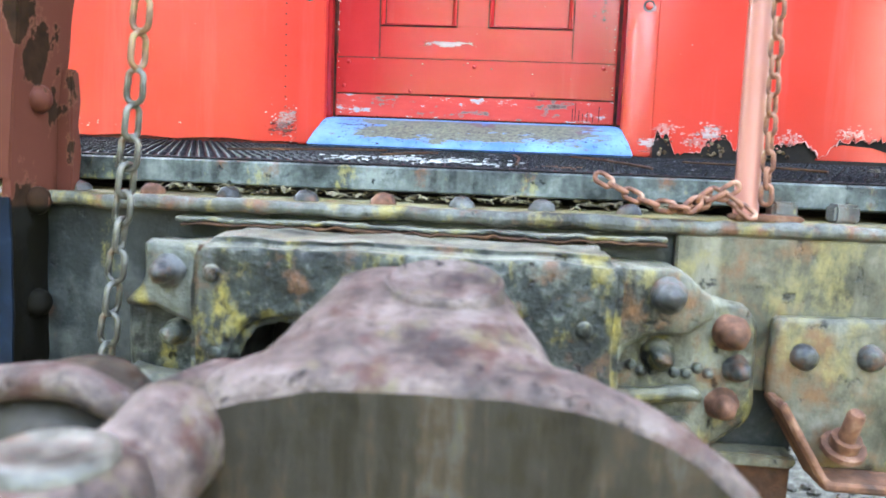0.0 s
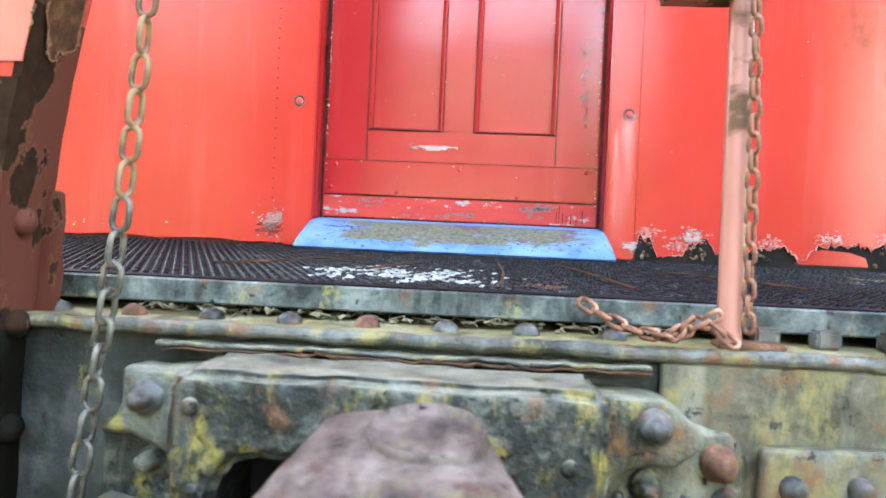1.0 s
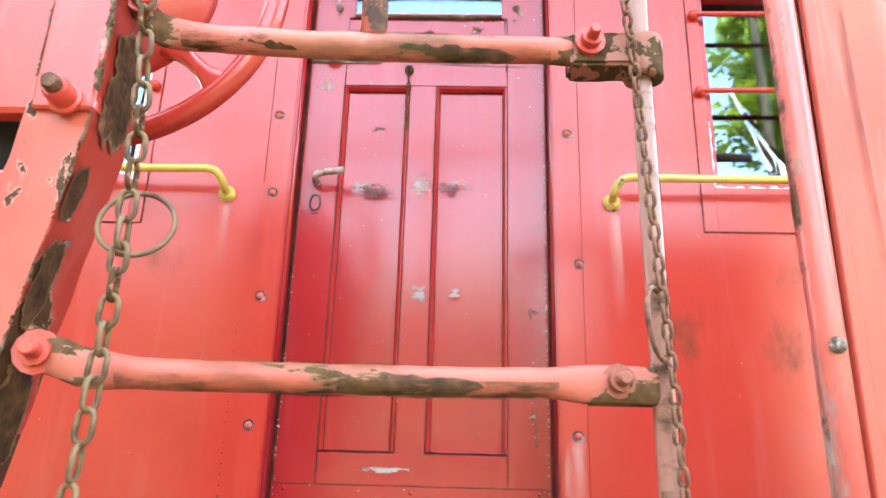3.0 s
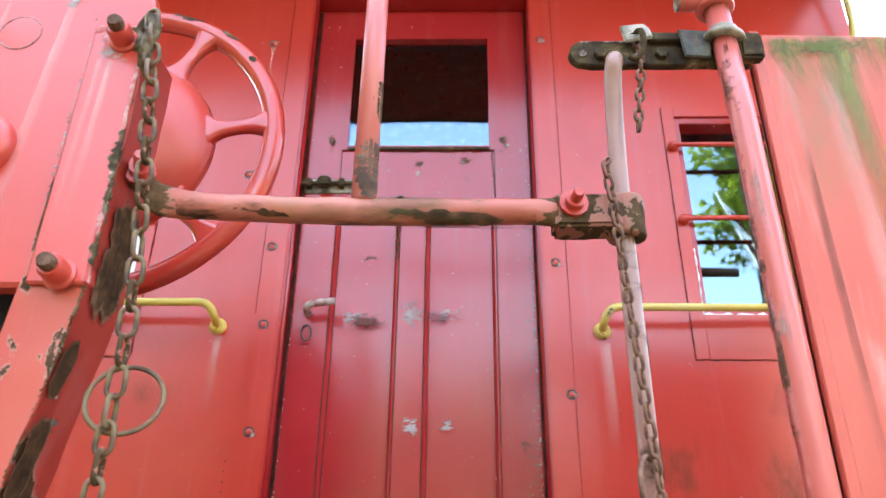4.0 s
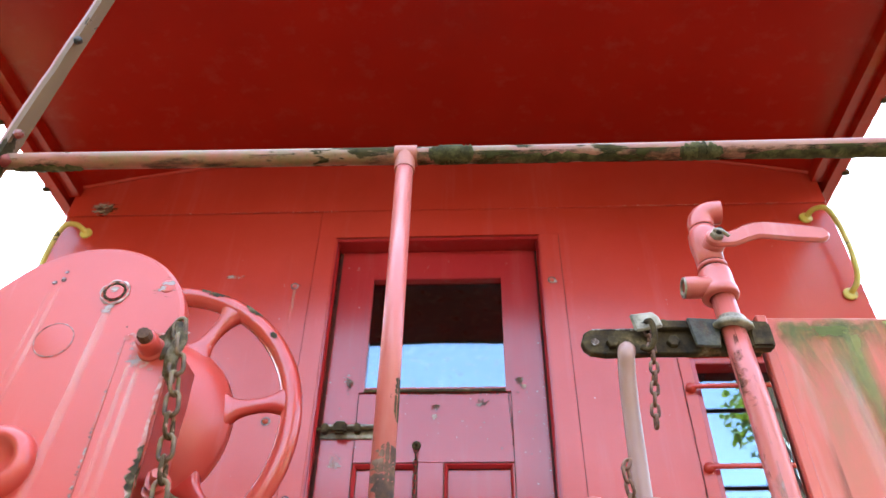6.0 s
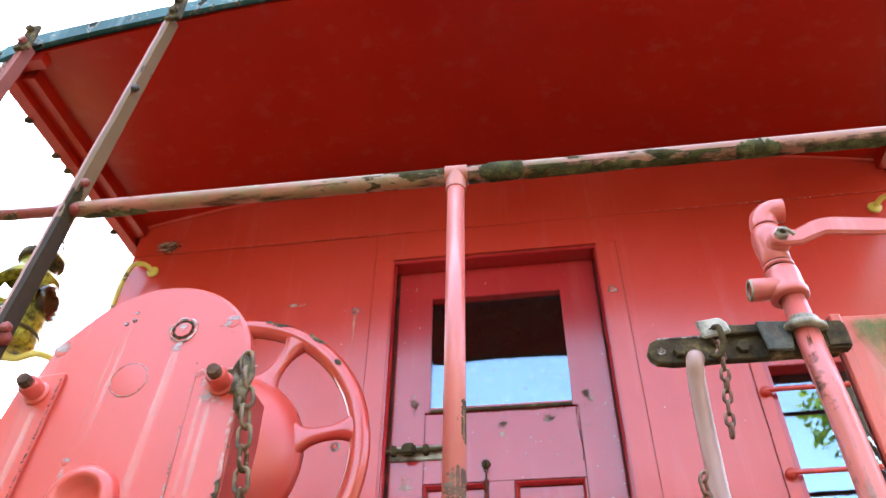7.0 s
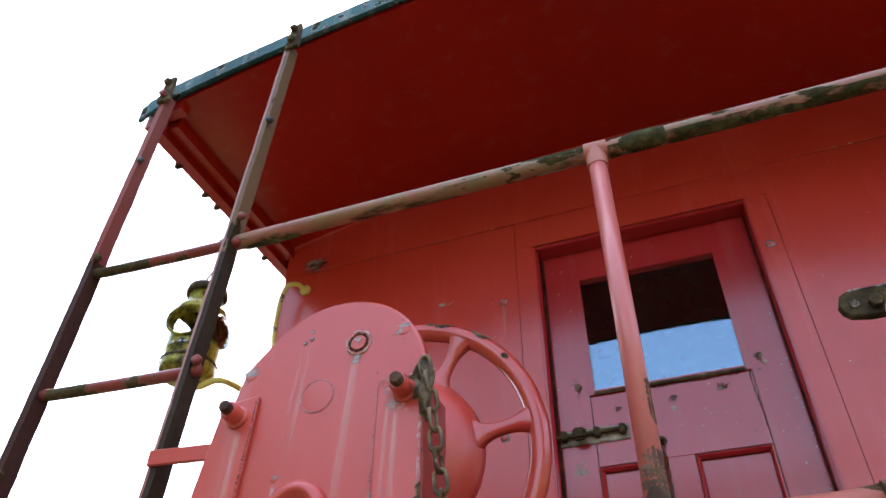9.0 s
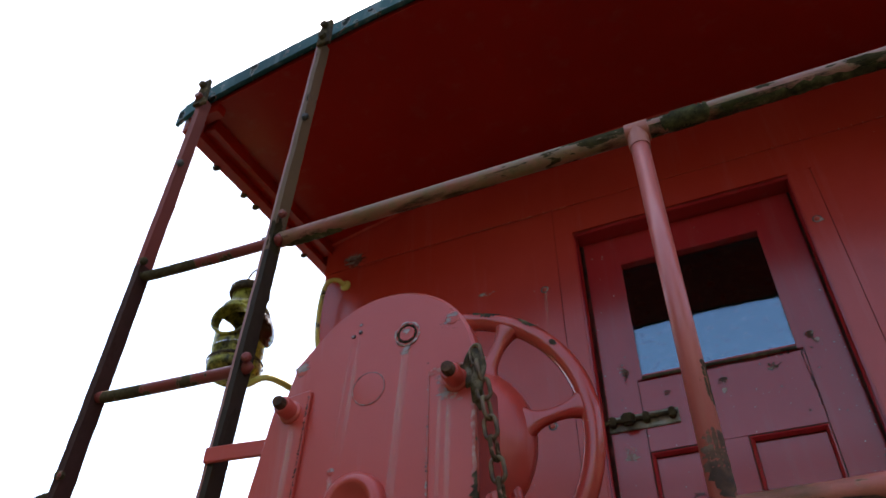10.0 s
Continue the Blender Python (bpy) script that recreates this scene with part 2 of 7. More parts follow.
def sill_paint():
    """Light blue paint, worn through to olive dirt and rust where feet have stepped, split into flakes."""
    m, nt, p = base("blue_worn_sill_paint", 0.55)
    co = nt.nodes.new("ShaderNodeTexCoord")
    sep = nt.nodes.new("ShaderNodeSeparateXYZ")
    nt.links.new(co.outputs["Object"], sep.inputs[0])
    def band(sock, mid, half):
        d = nt.nodes.new("ShaderNodeMath")
        d.operation = "SUBTRACT"
        nt.links.new(sock, d.inputs[0])
        d.inputs[1].default_value = mid
        q = nt.nodes.new("ShaderNodeMath")
        q.operation = "ABSOLUTE"
        nt.links.new(d.outputs[0], q.inputs[0])
        return math2(nt, "SUBTRACT", 1.0, math2(nt, "DIVIDE", q.outputs[0], half))
    foot = math2(nt, "MULTIPLY", ramp(nt, band(sep.outputs["X"], 0.0, 0.33), [(0.05, (0, 0, 0)), (0.35, (1, 1, 1))]), ramp(nt, band(sep.outputs["Y"], -0.045, 0.062), [(0.0, (0, 0, 0)), (0.5, (1, 1, 1))]))
    n = tex_noise(nt, 26, 9, 0.68, (0.5, 1, 1), 3.0)
    f = math2(nt, "ADD", math2(nt, "MULTIPLY", n, 0.8), math2(nt, "MULTIPLY", foot, 0.22))
    fine = tex_noise(nt, 120, 5, 0.65)
    blue = mix(nt, ramp(nt, tex_noise(nt, 14, 6, 0.6, (1, 1, 1), 8.0), [(0.38, (0, 0, 0)), (0.62, (1, 1, 1))]), (0.045, 0.13, 0.32), (0.11, 0.22, 0.40))
    dirt = mix(nt, ramp(nt, fine, [(0.35, (0, 0, 0)), (0.65, (1, 1, 1))]), (0.055, 0.046, 0.016), (0.145, 0.135, 0.065))
    rust = ramp(nt, tex_noise(nt, 18, 5, 0.6, (0.6, 1, 1), 31.0), [(0.60, (0, 0, 0)), (0.66, (1, 1, 1))])
    dirt = mix(nt, rust, dirt, (0.10, 0.042, 0.022))
    worn = ramp(nt, f, [(0.515, (0, 0, 0)), (0.56, (0.9, 0.9, 0.9))])
    c = mix(nt, worn, blue, dirt)
    crack = ramp(nt, math2(nt, "ADD", math2(nt, "MULTIPLY", fine, 0.5), math2(nt, "MULTIPLY", n, 0.5)), [(0.395, (1, 1, 1)), (0.43, (0, 0, 0))])
    nt.links.new(mix(nt, crack, c, (0.02, 0.022, 0.03)), p.inputs["Base Color"])
    bump(nt, p, math2(nt, "SUBTRACT", math2(nt, "MULTIPLY", fine, 0.3), math2(nt, "MULTIPLY", worn, 0.3)), 0.8, 0.003)
    return m


BLUE = sill_paint()
SILL = weathered("grey_green_weathered_steel", (0.002, 0.002, 0.002), (0.013, 0.015, 0.012), (0.098, 0.100, 0.082), (0.13, 0.055, 0.024), (0.17, 0.130, 0.030), 0.60, 0.585, 0.34, 15.0, 0.009, top_light_dust=(0.135, 0.125, 0.095))
SILL_OLIVE = weathered("olive_streaked_steel", (0.016, 0.016, 0.010), (0.052, 0.049, 0.033), (0.115, 0.105, 0.080), (0.14, 0.070, 0.032), (0.14, 0.115, 0.046), 0.55, 0.58, 0.42, 10.0, 0.004, 0.6)
SILL_EAR = weathered("olive_grey_cast_steel", (0.010, 0.010, 0.007), (0.046, 0.044, 0.030), (0.135, 0.130, 0.098), (0.16, 0.075, 0.032), (0.16, 0.130, 0.042), 0.585, 0.575, 0.34, 15.0, 0.009, top_light_dust=(0.13, 0.12, 0.09))
STRAP = weathered("grey_brown_strap", (0.016, 0.013, 0.009), (0.050, 0.041, 0.030), (0.095, 0.082, 0.064), (0.09, 0.040, 0.022), (0.10, 0.082, 0.032), 0.57, 0.60, 0.5, 20.0, 0.003, 0.2)
LIP_GREY = weathered("grey_flange_lip", (0.012, 0.012, 0.010), (0.052, 0.053, 0.046), (0.115, 0.115, 0.100), (0.15, 0.060, 0.030), (0.17, 0.135, 0.045), 0.565, 0.565, 0.42, 18.0, 0.006, 0.3)
SILL_TOP = weathered("lichened_sill_flange", (0.020, 0.018, 0.010), (0.11, 0.094, 0.046), (0.20, 0.18, 0.12), (0.20, 0.075, 0.033), (0.17, 0.135, 0.048), 0.60, 0.52, 0.5, 16.0, 0.008)
RUST = mottled("brown_rust", [(0.1, (0.018, 0.009, 0.006)), (0.4, (0.062, 0.026, 0.015)), (0.65, (0.115, 0.050, 0.028)), (0.92, (0.20, 0.115, 0.080))], 30, 0.75, 0, 0.9, 0.003, spread=0.18)
BOLT = weathered("grey_bolt_steel", (0.008, 0.008, 0.008), (0.030, 0.029, 0.026), (0.095, 0.093, 0.085), rust=(0.12, 0.050, 0.026), rust_at=0.565, lichen_at=0.66, rough=0.38, scale=22.0, relief=0.003)
CHAIN_GREY = mottled("grey_steel_chain", [(0.1, (0.012, 0.010, 0.008)), (0.45, (0.050, 0.046, 0.038)), (0.7, (0.10, 0.094, 0.078)), (0.85, (0.11, 0.062, 0.042)), (0.97, (0.18, 0.16, 0.13))], 18, 0.4, 0.2, 0.6, 0.001, spread=0.18)
CHAIN = mottled("rusty_brown_chain", [(0.1, (0.030, 0.015, 0.008)), (0.4, (0.105, 0.054, 0.031)), (0.55, (0.17, 0.094, 0.054)), (0.68, (0.14, 0.105, 0.045)), (0.8, (0.22, 0.10, 0.075)), (0.95, (0.29, 0.21, 0.16))], 14, 0.5, 0.1, 0.6, 0.001, spread=0.18)
COUPLER = weathered("brown_cast_coupler", (0.015, 0.010, 0.009), (0.064, 0.044, 0.037), (0.125, 0.094, 0.082), (0.058, 0.020, 0.014), (0.075, 0.060, 0.030), 0.575, 0.60, 0.55, 20.0, 0.008, 0.12)
COUPLER_FACE = mottled("green_black_coupler_face", [(0.1, (0.004, 0.003, 0.002)), (0.35, (0.011, 0.008, 0.004)), (0.55, (0.016, 0.013, 0.009)), (0.68, (0.028, 0.018, 0.010)), (0.8, (0.034, 0.030, 0.024)), (0.95, (0.050, 0.040, 0.010))], 14, 0.6, 0, 0.8, 0.005, (1.8, 1.8, 0.22), spread=0.18)
STUD = mottled("worn_tread_stud_steel", [(0.15, (0.002, 0.002, 0.003)), (0.55, (0.006, 0.006, 0.008)), (0.76, (0.030, 0.027, 0.030)), (0.95, (0.15, 0.14, 0.145))], 40, 0.42, 0.0, 0.3, 0.001, spread=0.2)
TREAD = mottled("black_tread_steel", [(0.1, (0.0015, 0.0015, 0.002)), (0.5, (0.004, 0.004, 0.005)), (0.78, (0.010, 0.009, 0.009)), (0.95, (0.05, 0.05, 0.05))], 12, 0.7, 0.0, 0.5, 0.002, spread=0.2)
PLAT_EDGE = weathered("grey_green_platform_edge", (0.008, 0.011, 0.011), (0.042, 0.052, 0.049), (0.125, 0.140, 0.128), rust_at=0.63, lichen_at=0.64, rough=0.42, scale=15.0, relief=0.004, drip=0.35)
EDGE = weathered("dark_web_steel", (0.003, 0.004, 0.004), (0.011, 0.014, 0.014), (0.042, 0.046, 0.043), rust_at=0.66, lichen_at=0.68, rough=0.45, scale=9.0, relief=0.004, drip=0.35)
IRON = mottled("dark_mossy_iron", [(0.1, (0.010, 0.006, 0.003)), (0.45, (0.042, 0.024, 0.011)), (0.68, (0.075, 0.048, 0.020)), (0.82, (0.16, 0.095, 0.048)), (0.97, (0.26, 0.20, 0.14))], 30, 0.9, 0, 1.0, 0.003, spread=0.18)
# Near black; its backing sheets and slots paint the darkness of hollows.
BLACK = mottled("near_black", [(0.3, (0.006, 0.005, 0.005)), (0.7, (0.02, 0.016, 0.014))], 10, 0.9)
BRASS = mottled("yellow_black_lantern", [(0.15, (0.010, 0.008, 0.004)), (0.36, (0.050, 0.040, 0.013)), (0.50, (0.19, 0.150, 0.026)), (0.78, (0.50, 0.41, 0.06))], 14, 0.35, 0.2, 0.4, 0.001)
AMBER, ant, ap = base("dark_amber_lens", 0.14, 0.0, 0.35)
ap.inputs["Base Color"].default_value = (0.035, 0.012, 0.003, 1)
GRAVEL = mottled("grey_gravel_stones", [(0.2, (0.012, 0.011, 0.009)), (0.6, (0.045, 0.043, 0.036)), (0.95, (0.12, 0.115, 0.10))], 30, 0.9)
NAVY = mottled("dark_navy_foot_paint", [(0.2, (0.002, 0.004, 0.007)), (0.65, (0.004, 0.009, 0.018)), (0.97, (0.025, 0.035, 0.045))], 14, 0.6, 0, 0.6, 0.003)
GROUND = mottled("grey_gravel_ground", [(0.1, (0.006, 0.006, 0.005)), (0.45, (0.024, 0.025, 0.018)), (0.95, (0.10, 0.098, 0.085))], 25, 0.95, 0, 1.0, 0.02)
BARK = mottled("bark", [(0.3, (0.03, 0.022, 0.015)), (0.7, (0.12, 0.09, 0.06))], 6, 0.9, 0, 1.0, 0.02, (1, 1, 0.2))
LEAF = mottled("green_leaves", [(0.1, (0.07, 0.13, 0.012)), (0.5, (0.14, 0.22, 0.028)), (0.9, (0.24, 0.32, 0.06))], 1.2, 0.5, 0, 0.1)
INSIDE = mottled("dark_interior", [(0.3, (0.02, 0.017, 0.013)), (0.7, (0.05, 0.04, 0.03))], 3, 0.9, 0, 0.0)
WHITE = mottled("white_building_paint", [(0.3, (0.7, 0.7, 0.68)), (0.7, (0.82, 0.82, 0.8))], 2, 0.7)
BARE = mottled("bare_scuffed_wood", [(0.16, (0.06, 0.035, 0.03)), (0.28, (0.17, 0.11, 0.10)), (0.36, (0.40, 0.035, 0.03)), (0.66, (0.44, 0.045, 0.035)), (0.72, (0.30, 0.27, 0.27)), (0.84, (0.20, 0.30, 0.42))], 22, 0.7, 0, 0.6, 0.002, (0.4, 1, 1.5))

for dull in (NAVY, STUD, TREAD):
    dull.node_tree.nodes["Principled BSDF"].inputs["Specular IOR Level"].default_value = 0.07

lnt = LEAF.node_tree
lmix = lnt.nodes.new("ShaderNodeMixShader")
ltr = lnt.nodes.new("ShaderNodeBsdfTranslucent")
ltr.inputs[0].default_value = (0.30, 0.38, 0.04, 1)
lmix.inputs[0].default_value = 0.45
lnt.links.new(lnt.nodes["Principled BSDF"].outputs[0], lmix.inputs[1])
lnt.links.new(ltr.outputs[0], lmix.inputs[2])
lnt.links.new(lmix.outputs[0], lnt.nodes["Material Output"].inputs[0])

GLASS, gnt, gp = base("window_glass", 0.02)
gp.inputs["Base Color"].default_value = (0.9, 0.95, 0.95, 1)
gmix = gnt.nodes.new("ShaderNodeMixShader")
gmir = gnt.nodes.new("ShaderNodeBsdfGlossy")
gmir.inputs["Roughness"].default_value = 0.004
gmir.inputs["Color"].default_value = (0.56, 0.78, 1.0, 1)
gtr = gnt.nodes.new("ShaderNodeBsdfTransparent")
gtr.inputs[0].default_value = (0.75, 0.8, 0.78, 1)
gmix.inputs[0].default_value = 0.125
gnt.links.new(gtr.outputs[0], gmix.inputs[1])
gnt.links.new(gmir.outputs[0], gmix.inputs[2])
gnt.links.new(gmix.outputs[0], gnt.nodes["Material Output"].inputs[0])


# ---- building blocks ----
def part(name, bm, material, parent=None, label="", smooth=False):
    me = bpy.data.meshes.new(name)
    bmesh.ops.recalc_face_normals(bm, faces=bm.faces)
    bm.to_mesh(me)
    bm.free()
    me.materials.append(material)
    for f in me.polygons:
        f.use_smooth = True
    if not smooth:
        me.set_sharp_from_angle(angle=radians(32))
    ob = new(name, me)
    if parent:
        ob.parent = parent
        ob.matrix_parent_inverse = parent.matrix_world.inverted()
    if label:
        tagged(ob, label)
    return ob


def thing(name, at, label, category, group="", kind=""):
    e = new(name)
    e.empty_display_size = 0.05
    e.location = at
    bpy.context.view_layer.update()
    return tagged(e, label, category, group, kind)


def soften(bm, width, seg=2):
    if width:
        edges = [e for e in bm.edges if len(e.link_faces) == 2 and e.calc_face_angle(0) > 0.6]
        bmesh.ops.bevel(bm, geom=edges, offset=width, segments=seg, affect="EDGES", clamp_overlap=True)
    return bm


def box(x0, x1, y0, y1, z0, z1, bevel=0.0, bm=None, seg=2):
    one = bmesh.new()
    bmesh.ops.create_cube(one, size=1.0)
    for v in one.verts:
        v.co = Vector(((x0 + x1) / 2 + v.co.x * (x1 - x0), (y0 + y1) / 2 + v.co.y * (y1 - y0), (z0 + z1) / 2 + v.co.z * (z1 - z0)))
    soften(one, bevel, seg)
    return join(bm, one)


def join(bm, one):
    if bm is None:
        return one
    me = bpy.data.meshes.new("tmp")
    one.to_mesh(me)
    one.free()
    bm.from_mesh(me)
    bpy.data.meshes.remove(me)
    return bm


def rod(a, b, r, n=12, r2=None, bm=None, caps=True):
    a, b = Vector(a), Vector(b)
    one = bmesh.new()
    bmesh.ops.create_cone(one, cap_ends=caps, segments=n, radius1=r, radius2=r if r2 is None else r2, depth=(b - a).length)
    m = Matrix.Translation((a + b) / 2) @ (b - a).to_track_quat("Z", "Y").to_matrix().to_4x4()
    bmesh.ops.transform(one, matrix=m, verts=one.verts)
    return join(bm, one)


def tube(points, r, n=10, closed=False, bm=None, flat=1.0):
    """A pipe along points; r may be one number or one per point."""
    bm = bm or bmesh.new()
    pts = [Vector(p) for p in points]
    k = len(pts)
    rs = r if isinstance(r, (list, tuple)) else [r] * k
    rings, up = [], None
    for i, p in enumerate(pts):
        if closed:
            d = pts[(i + 1) % k] - pts[i - 1]
        else:
            d = pts[min(i + 1, k - 1)] - pts[max(i - 1, 0)]
        d.normalize()
        if up is None:
            up = Vector((0, 0, 1)) if abs(d.z) < 0.9 else Vector((0, 1, 0))
        side = d.cross(up).normalized()
        up = side.cross(d).normalized()
        rings.append([bm.verts.new(p + (side * math.cos(a) * flat + up * math.sin(a)) * rs[i]) for a in (2 * math.pi * j / n for j in range(n))])
    for i in range(k if closed else k - 1):
        a, b = rings[i], rings[(i + 1) % k]
        for j in range(n):
            bm.faces.new((a[j], a[(j + 1) % n], b[(j + 1) % n], b[j]))
    if not closed:
        bm.faces.new(rings[0][::-1])
        bm.faces.new(rings[-1])
    return bm


def curve(points, per=6):
    """A smooth line through points."""
    pts = [Vector(p) for p in points]
    out = []
    for i in range(len(pts) - 1):
        p0, p1, p2, p3 = pts[max(i - 1, 0)], pts[i], pts[i + 1], pts[min(i + 2, len(pts) - 1)]
        for s in range(per):
            t = s / per
            out.append(0.5 * (2 * p1 + (p2 - p0) * t + (2 * p0 - 5 * p1 + 4 * p2 - p3) * t * t + (3 * p1 - p0 - 3 * p2 + p3) * t ** 3))
    return out + [pts[-1]]


def prism(outline, y0, y1, bevel=0.0, axis="y", bm=None):
    """An outline of (a, b) pairs pushed along an axis: y gives x-z plates, z gives x-y plates, x gives y-z plates."""
    one = bmesh.new()
    put = {"y": lambda a, b, c: (a, c, b), "z": lambda a, b, c: (a, b, c), "x": lambda a, b, c: (c, a, b)}[axis]
    lo = [one.verts.new(put(a, b, y0)) for a, b in outline]
    hi = [one.verts.new(put(a, b, y1)) for a, b in outline]
    n = len(lo)
    one.faces.new(lo[::-1])
    one.faces.new(hi)
    for i in range(n):
        one.faces.new((lo[i], lo[(i + 1) % n], hi[(i + 1) % n], hi[i]))
    bmesh.ops.recalc_face_normals(one, faces=one.faces)
    soften(one, bevel, 1)
    return join(bm, one)


def lathe(profile, at, toward, n=20, bm=None):
    """A turned body: (radius, height) pairs round the axis toward."""
    one = bmesh.new()
    rings = []
    for r, h in profile:
        if r < 1e-5:
            rings.append([one.verts.new((0, 0, h))])
        else:
            rings.append([one.verts.new((r * math.cos(2 * math.pi * j / n), r * math.sin(2 * math.pi * j / n), h)) for j in range(n)])
    for a, b in zip(rings, rings[1:]):
        for j in range(n):
            q = []
            for v in (a[j % len(a)], a[(j + 1) % len(a)], b[(j + 1) % len(b)], b[j % len(b)]):
                if v not in q:
                    q.append(v)
            if len(q) > 2:
                one.faces.new(q)
    m = Matrix.Translation(at) @ Vector(toward).to_track_quat("Z", "Y").to_matrix().to_4x4()
    bmesh.ops.transform(one, matrix=m, verts=one.verts)
    return join(bm, one)


def dome(at, r, h, toward=(0, -1, 0), n=12, bm=None):
    prof = [(r, -0.004)] + [(r * math.cos(a), h * math.sin(a)) for a in (0.0, 0.45, 0.9, 1.25)] + [(0, h)]
    return lathe(prof, at, toward, n, bm)


def rough_up(bm, amount, scale):
    for v in bm.verts:
        v.co += Vector((noise.noise(v.co * scale), noise.noise(v.co * scale + Vector((7, 3, 1))), noise.noise(v.co * scale + Vector((2, 9, 5))))) * amount
    return bm


def dense(bm, size, rounds=4):
    """Cut a mesh until no edge is much longer than size."""
    bmesh.ops.triangulate(bm, faces=bm.faces[:])
    for _ in range(rounds):
        long = [e for e in bm.edges if e.calc_length() > size * 1.5]
        if not long:
            break
        bmesh.ops.subdivide_edges(bm, edges=long, cuts=1)
        bmesh.ops.triangulate(bm, faces=[f for f in bm.faces if len(f.verts) > 3])
    return bm


def pitted(bm, size, amount=0.003):
    """Old casting: cut fine, then lumped and pitted."""
    return rough_up(rough_up(dense(bm, size), amount, 24), amount * 0.5, 70)


def hexnut(at, r, h, toward=(0, -1, 0)):
    bm = lathe([(r, 0), (r, h * 0.8), (r * 0.85, h), (0, h)], at, toward, 6)
    return bm


def bolt(parent, at, r, toward=(0, -1, 0), stud=0.012, material=None, name="bolt"):
    d = Vector(toward)
    bm = lathe([(r * 1.5, -0.003), (r * 1.5, 0.003), (r, 0.003), (r, 0.014), (r * 0.6, 0.014), (r * 0.58, 0.014 + stud), (r * 0.45, 0.017 + stud), (0, 0.017 + stud)], at, d, 12)
    return part(name, bm, material or BOLT, parent, smooth=False)
SEAM = mottled("dark_red_brown_seam", [(0.2, (0.02, 0.008, 0.006)), (0.6, (0.09, 0.018, 0.012)), (0.9, (0.20, 0.03, 0.02))], 30, 0.8, 0, 0.5, 0.002, spread=0.2)
SCUFF = mottled("grey_brown_scuff", [(0.36, (0.05, 0.028, 0.022)), (0.5, (0.13, 0.085, 0.07)), (0.62, (0.30, 0.24, 0.21))], 60, 0.85)
PALE = mottled("pale_exposed_primer", [(0.36, (0.24, 0.09, 0.08)), (0.6, (0.46, 0.34, 0.31))], 60, 0.85)
TORN = mottled("pink_torn_paint", [(0.3, (0.40, 0.075, 0.06)), (0.55, (0.45, 0.17, 0.15)), (0.75, (0.50, 0.32, 0.29))], 60, 0.8)
SPLASH = mottled("white_splash", [(0.3, (0.10, 0.10, 0.10)), (0.7, (0.32, 0.32, 0.31))], 60, 0.8)
DIRT = mottled("dry_tan_dirt", [(0.3, (0.03, 0.022, 0.013)), (0.6, (0.15, 0.125, 0.08))], 40, 0.95, 0, 0.8, 0.003)


def flakes(parent, material, x, z, w, h, y, count, size, seed, name="paint_scuff"):
    """A patch of ragged worn flakes lying on an upright face: more of them near the middle."""
    rnd = random.Random(seed)
    bm = bmesh.new()
    for _ in range(int(count * 1.6)):
        cx, cz = x + rnd.gauss(0, w / 2.2), z + rnd.gauss(0, h / 2.2)
        s, n = size * rnd.uniform(0.25, 0.85), rnd.randint(8, 13)
        lo = []
        for k in range(n):
            a, r = 2 * math.pi * k / n, s * rnd.uniform(0.45, 1.0)
            lo.append((cx + r * 1.5 * math.cos(a), cz + r * math.sin(a)))
        yy = y - rnd.uniform(0.0002, 0.0009)
        bm.faces.new([bm.verts.new((a, yy, b)) for a, b in lo])
    return tagged(part(name, bm, material, parent), kind="stuff")


def stain_material(name, colour, strength):
    """A thin run mark: strongest at its head, broken up downwards."""
    m, nt, p = base(name, 0.6)
    p.inputs["Base Color"].default_value = (*colour, 1)
    co = nt.nodes.new("ShaderNodeTexCoord")
    sep = nt.nodes.new("ShaderNodeSeparateXYZ")
    nt.links.new(co.outputs["Generated"], sep.inputs[0])
    side = ramp(nt, sep.outputs["X"], [(0.0, (0, 0, 0)), (0.4, (1, 1, 1)), (0.6, (1, 1, 1)), (1.0, (0, 0, 0))])
    head = ramp(nt, sep.outputs["Z"], [(0.0, (0, 0, 0)), (0.6, (0.6, 0.6, 0.6)), (0.93, (1, 1, 1)), (1.0, (0, 0, 0))])
    n = ramp(nt, tex_noise(nt, 40, 4, 0.6, (1, 1, 0.12)), [(0.35, (0.2, 0.2, 0.2)), (0.65, (1, 1, 1))])
    nt.links.new(math2(nt, "MULTIPLY", math2(nt, "MULTIPLY", side, head), math2(nt, "MULTIPLY", n, strength)), p.inputs["Alpha"])
    return m


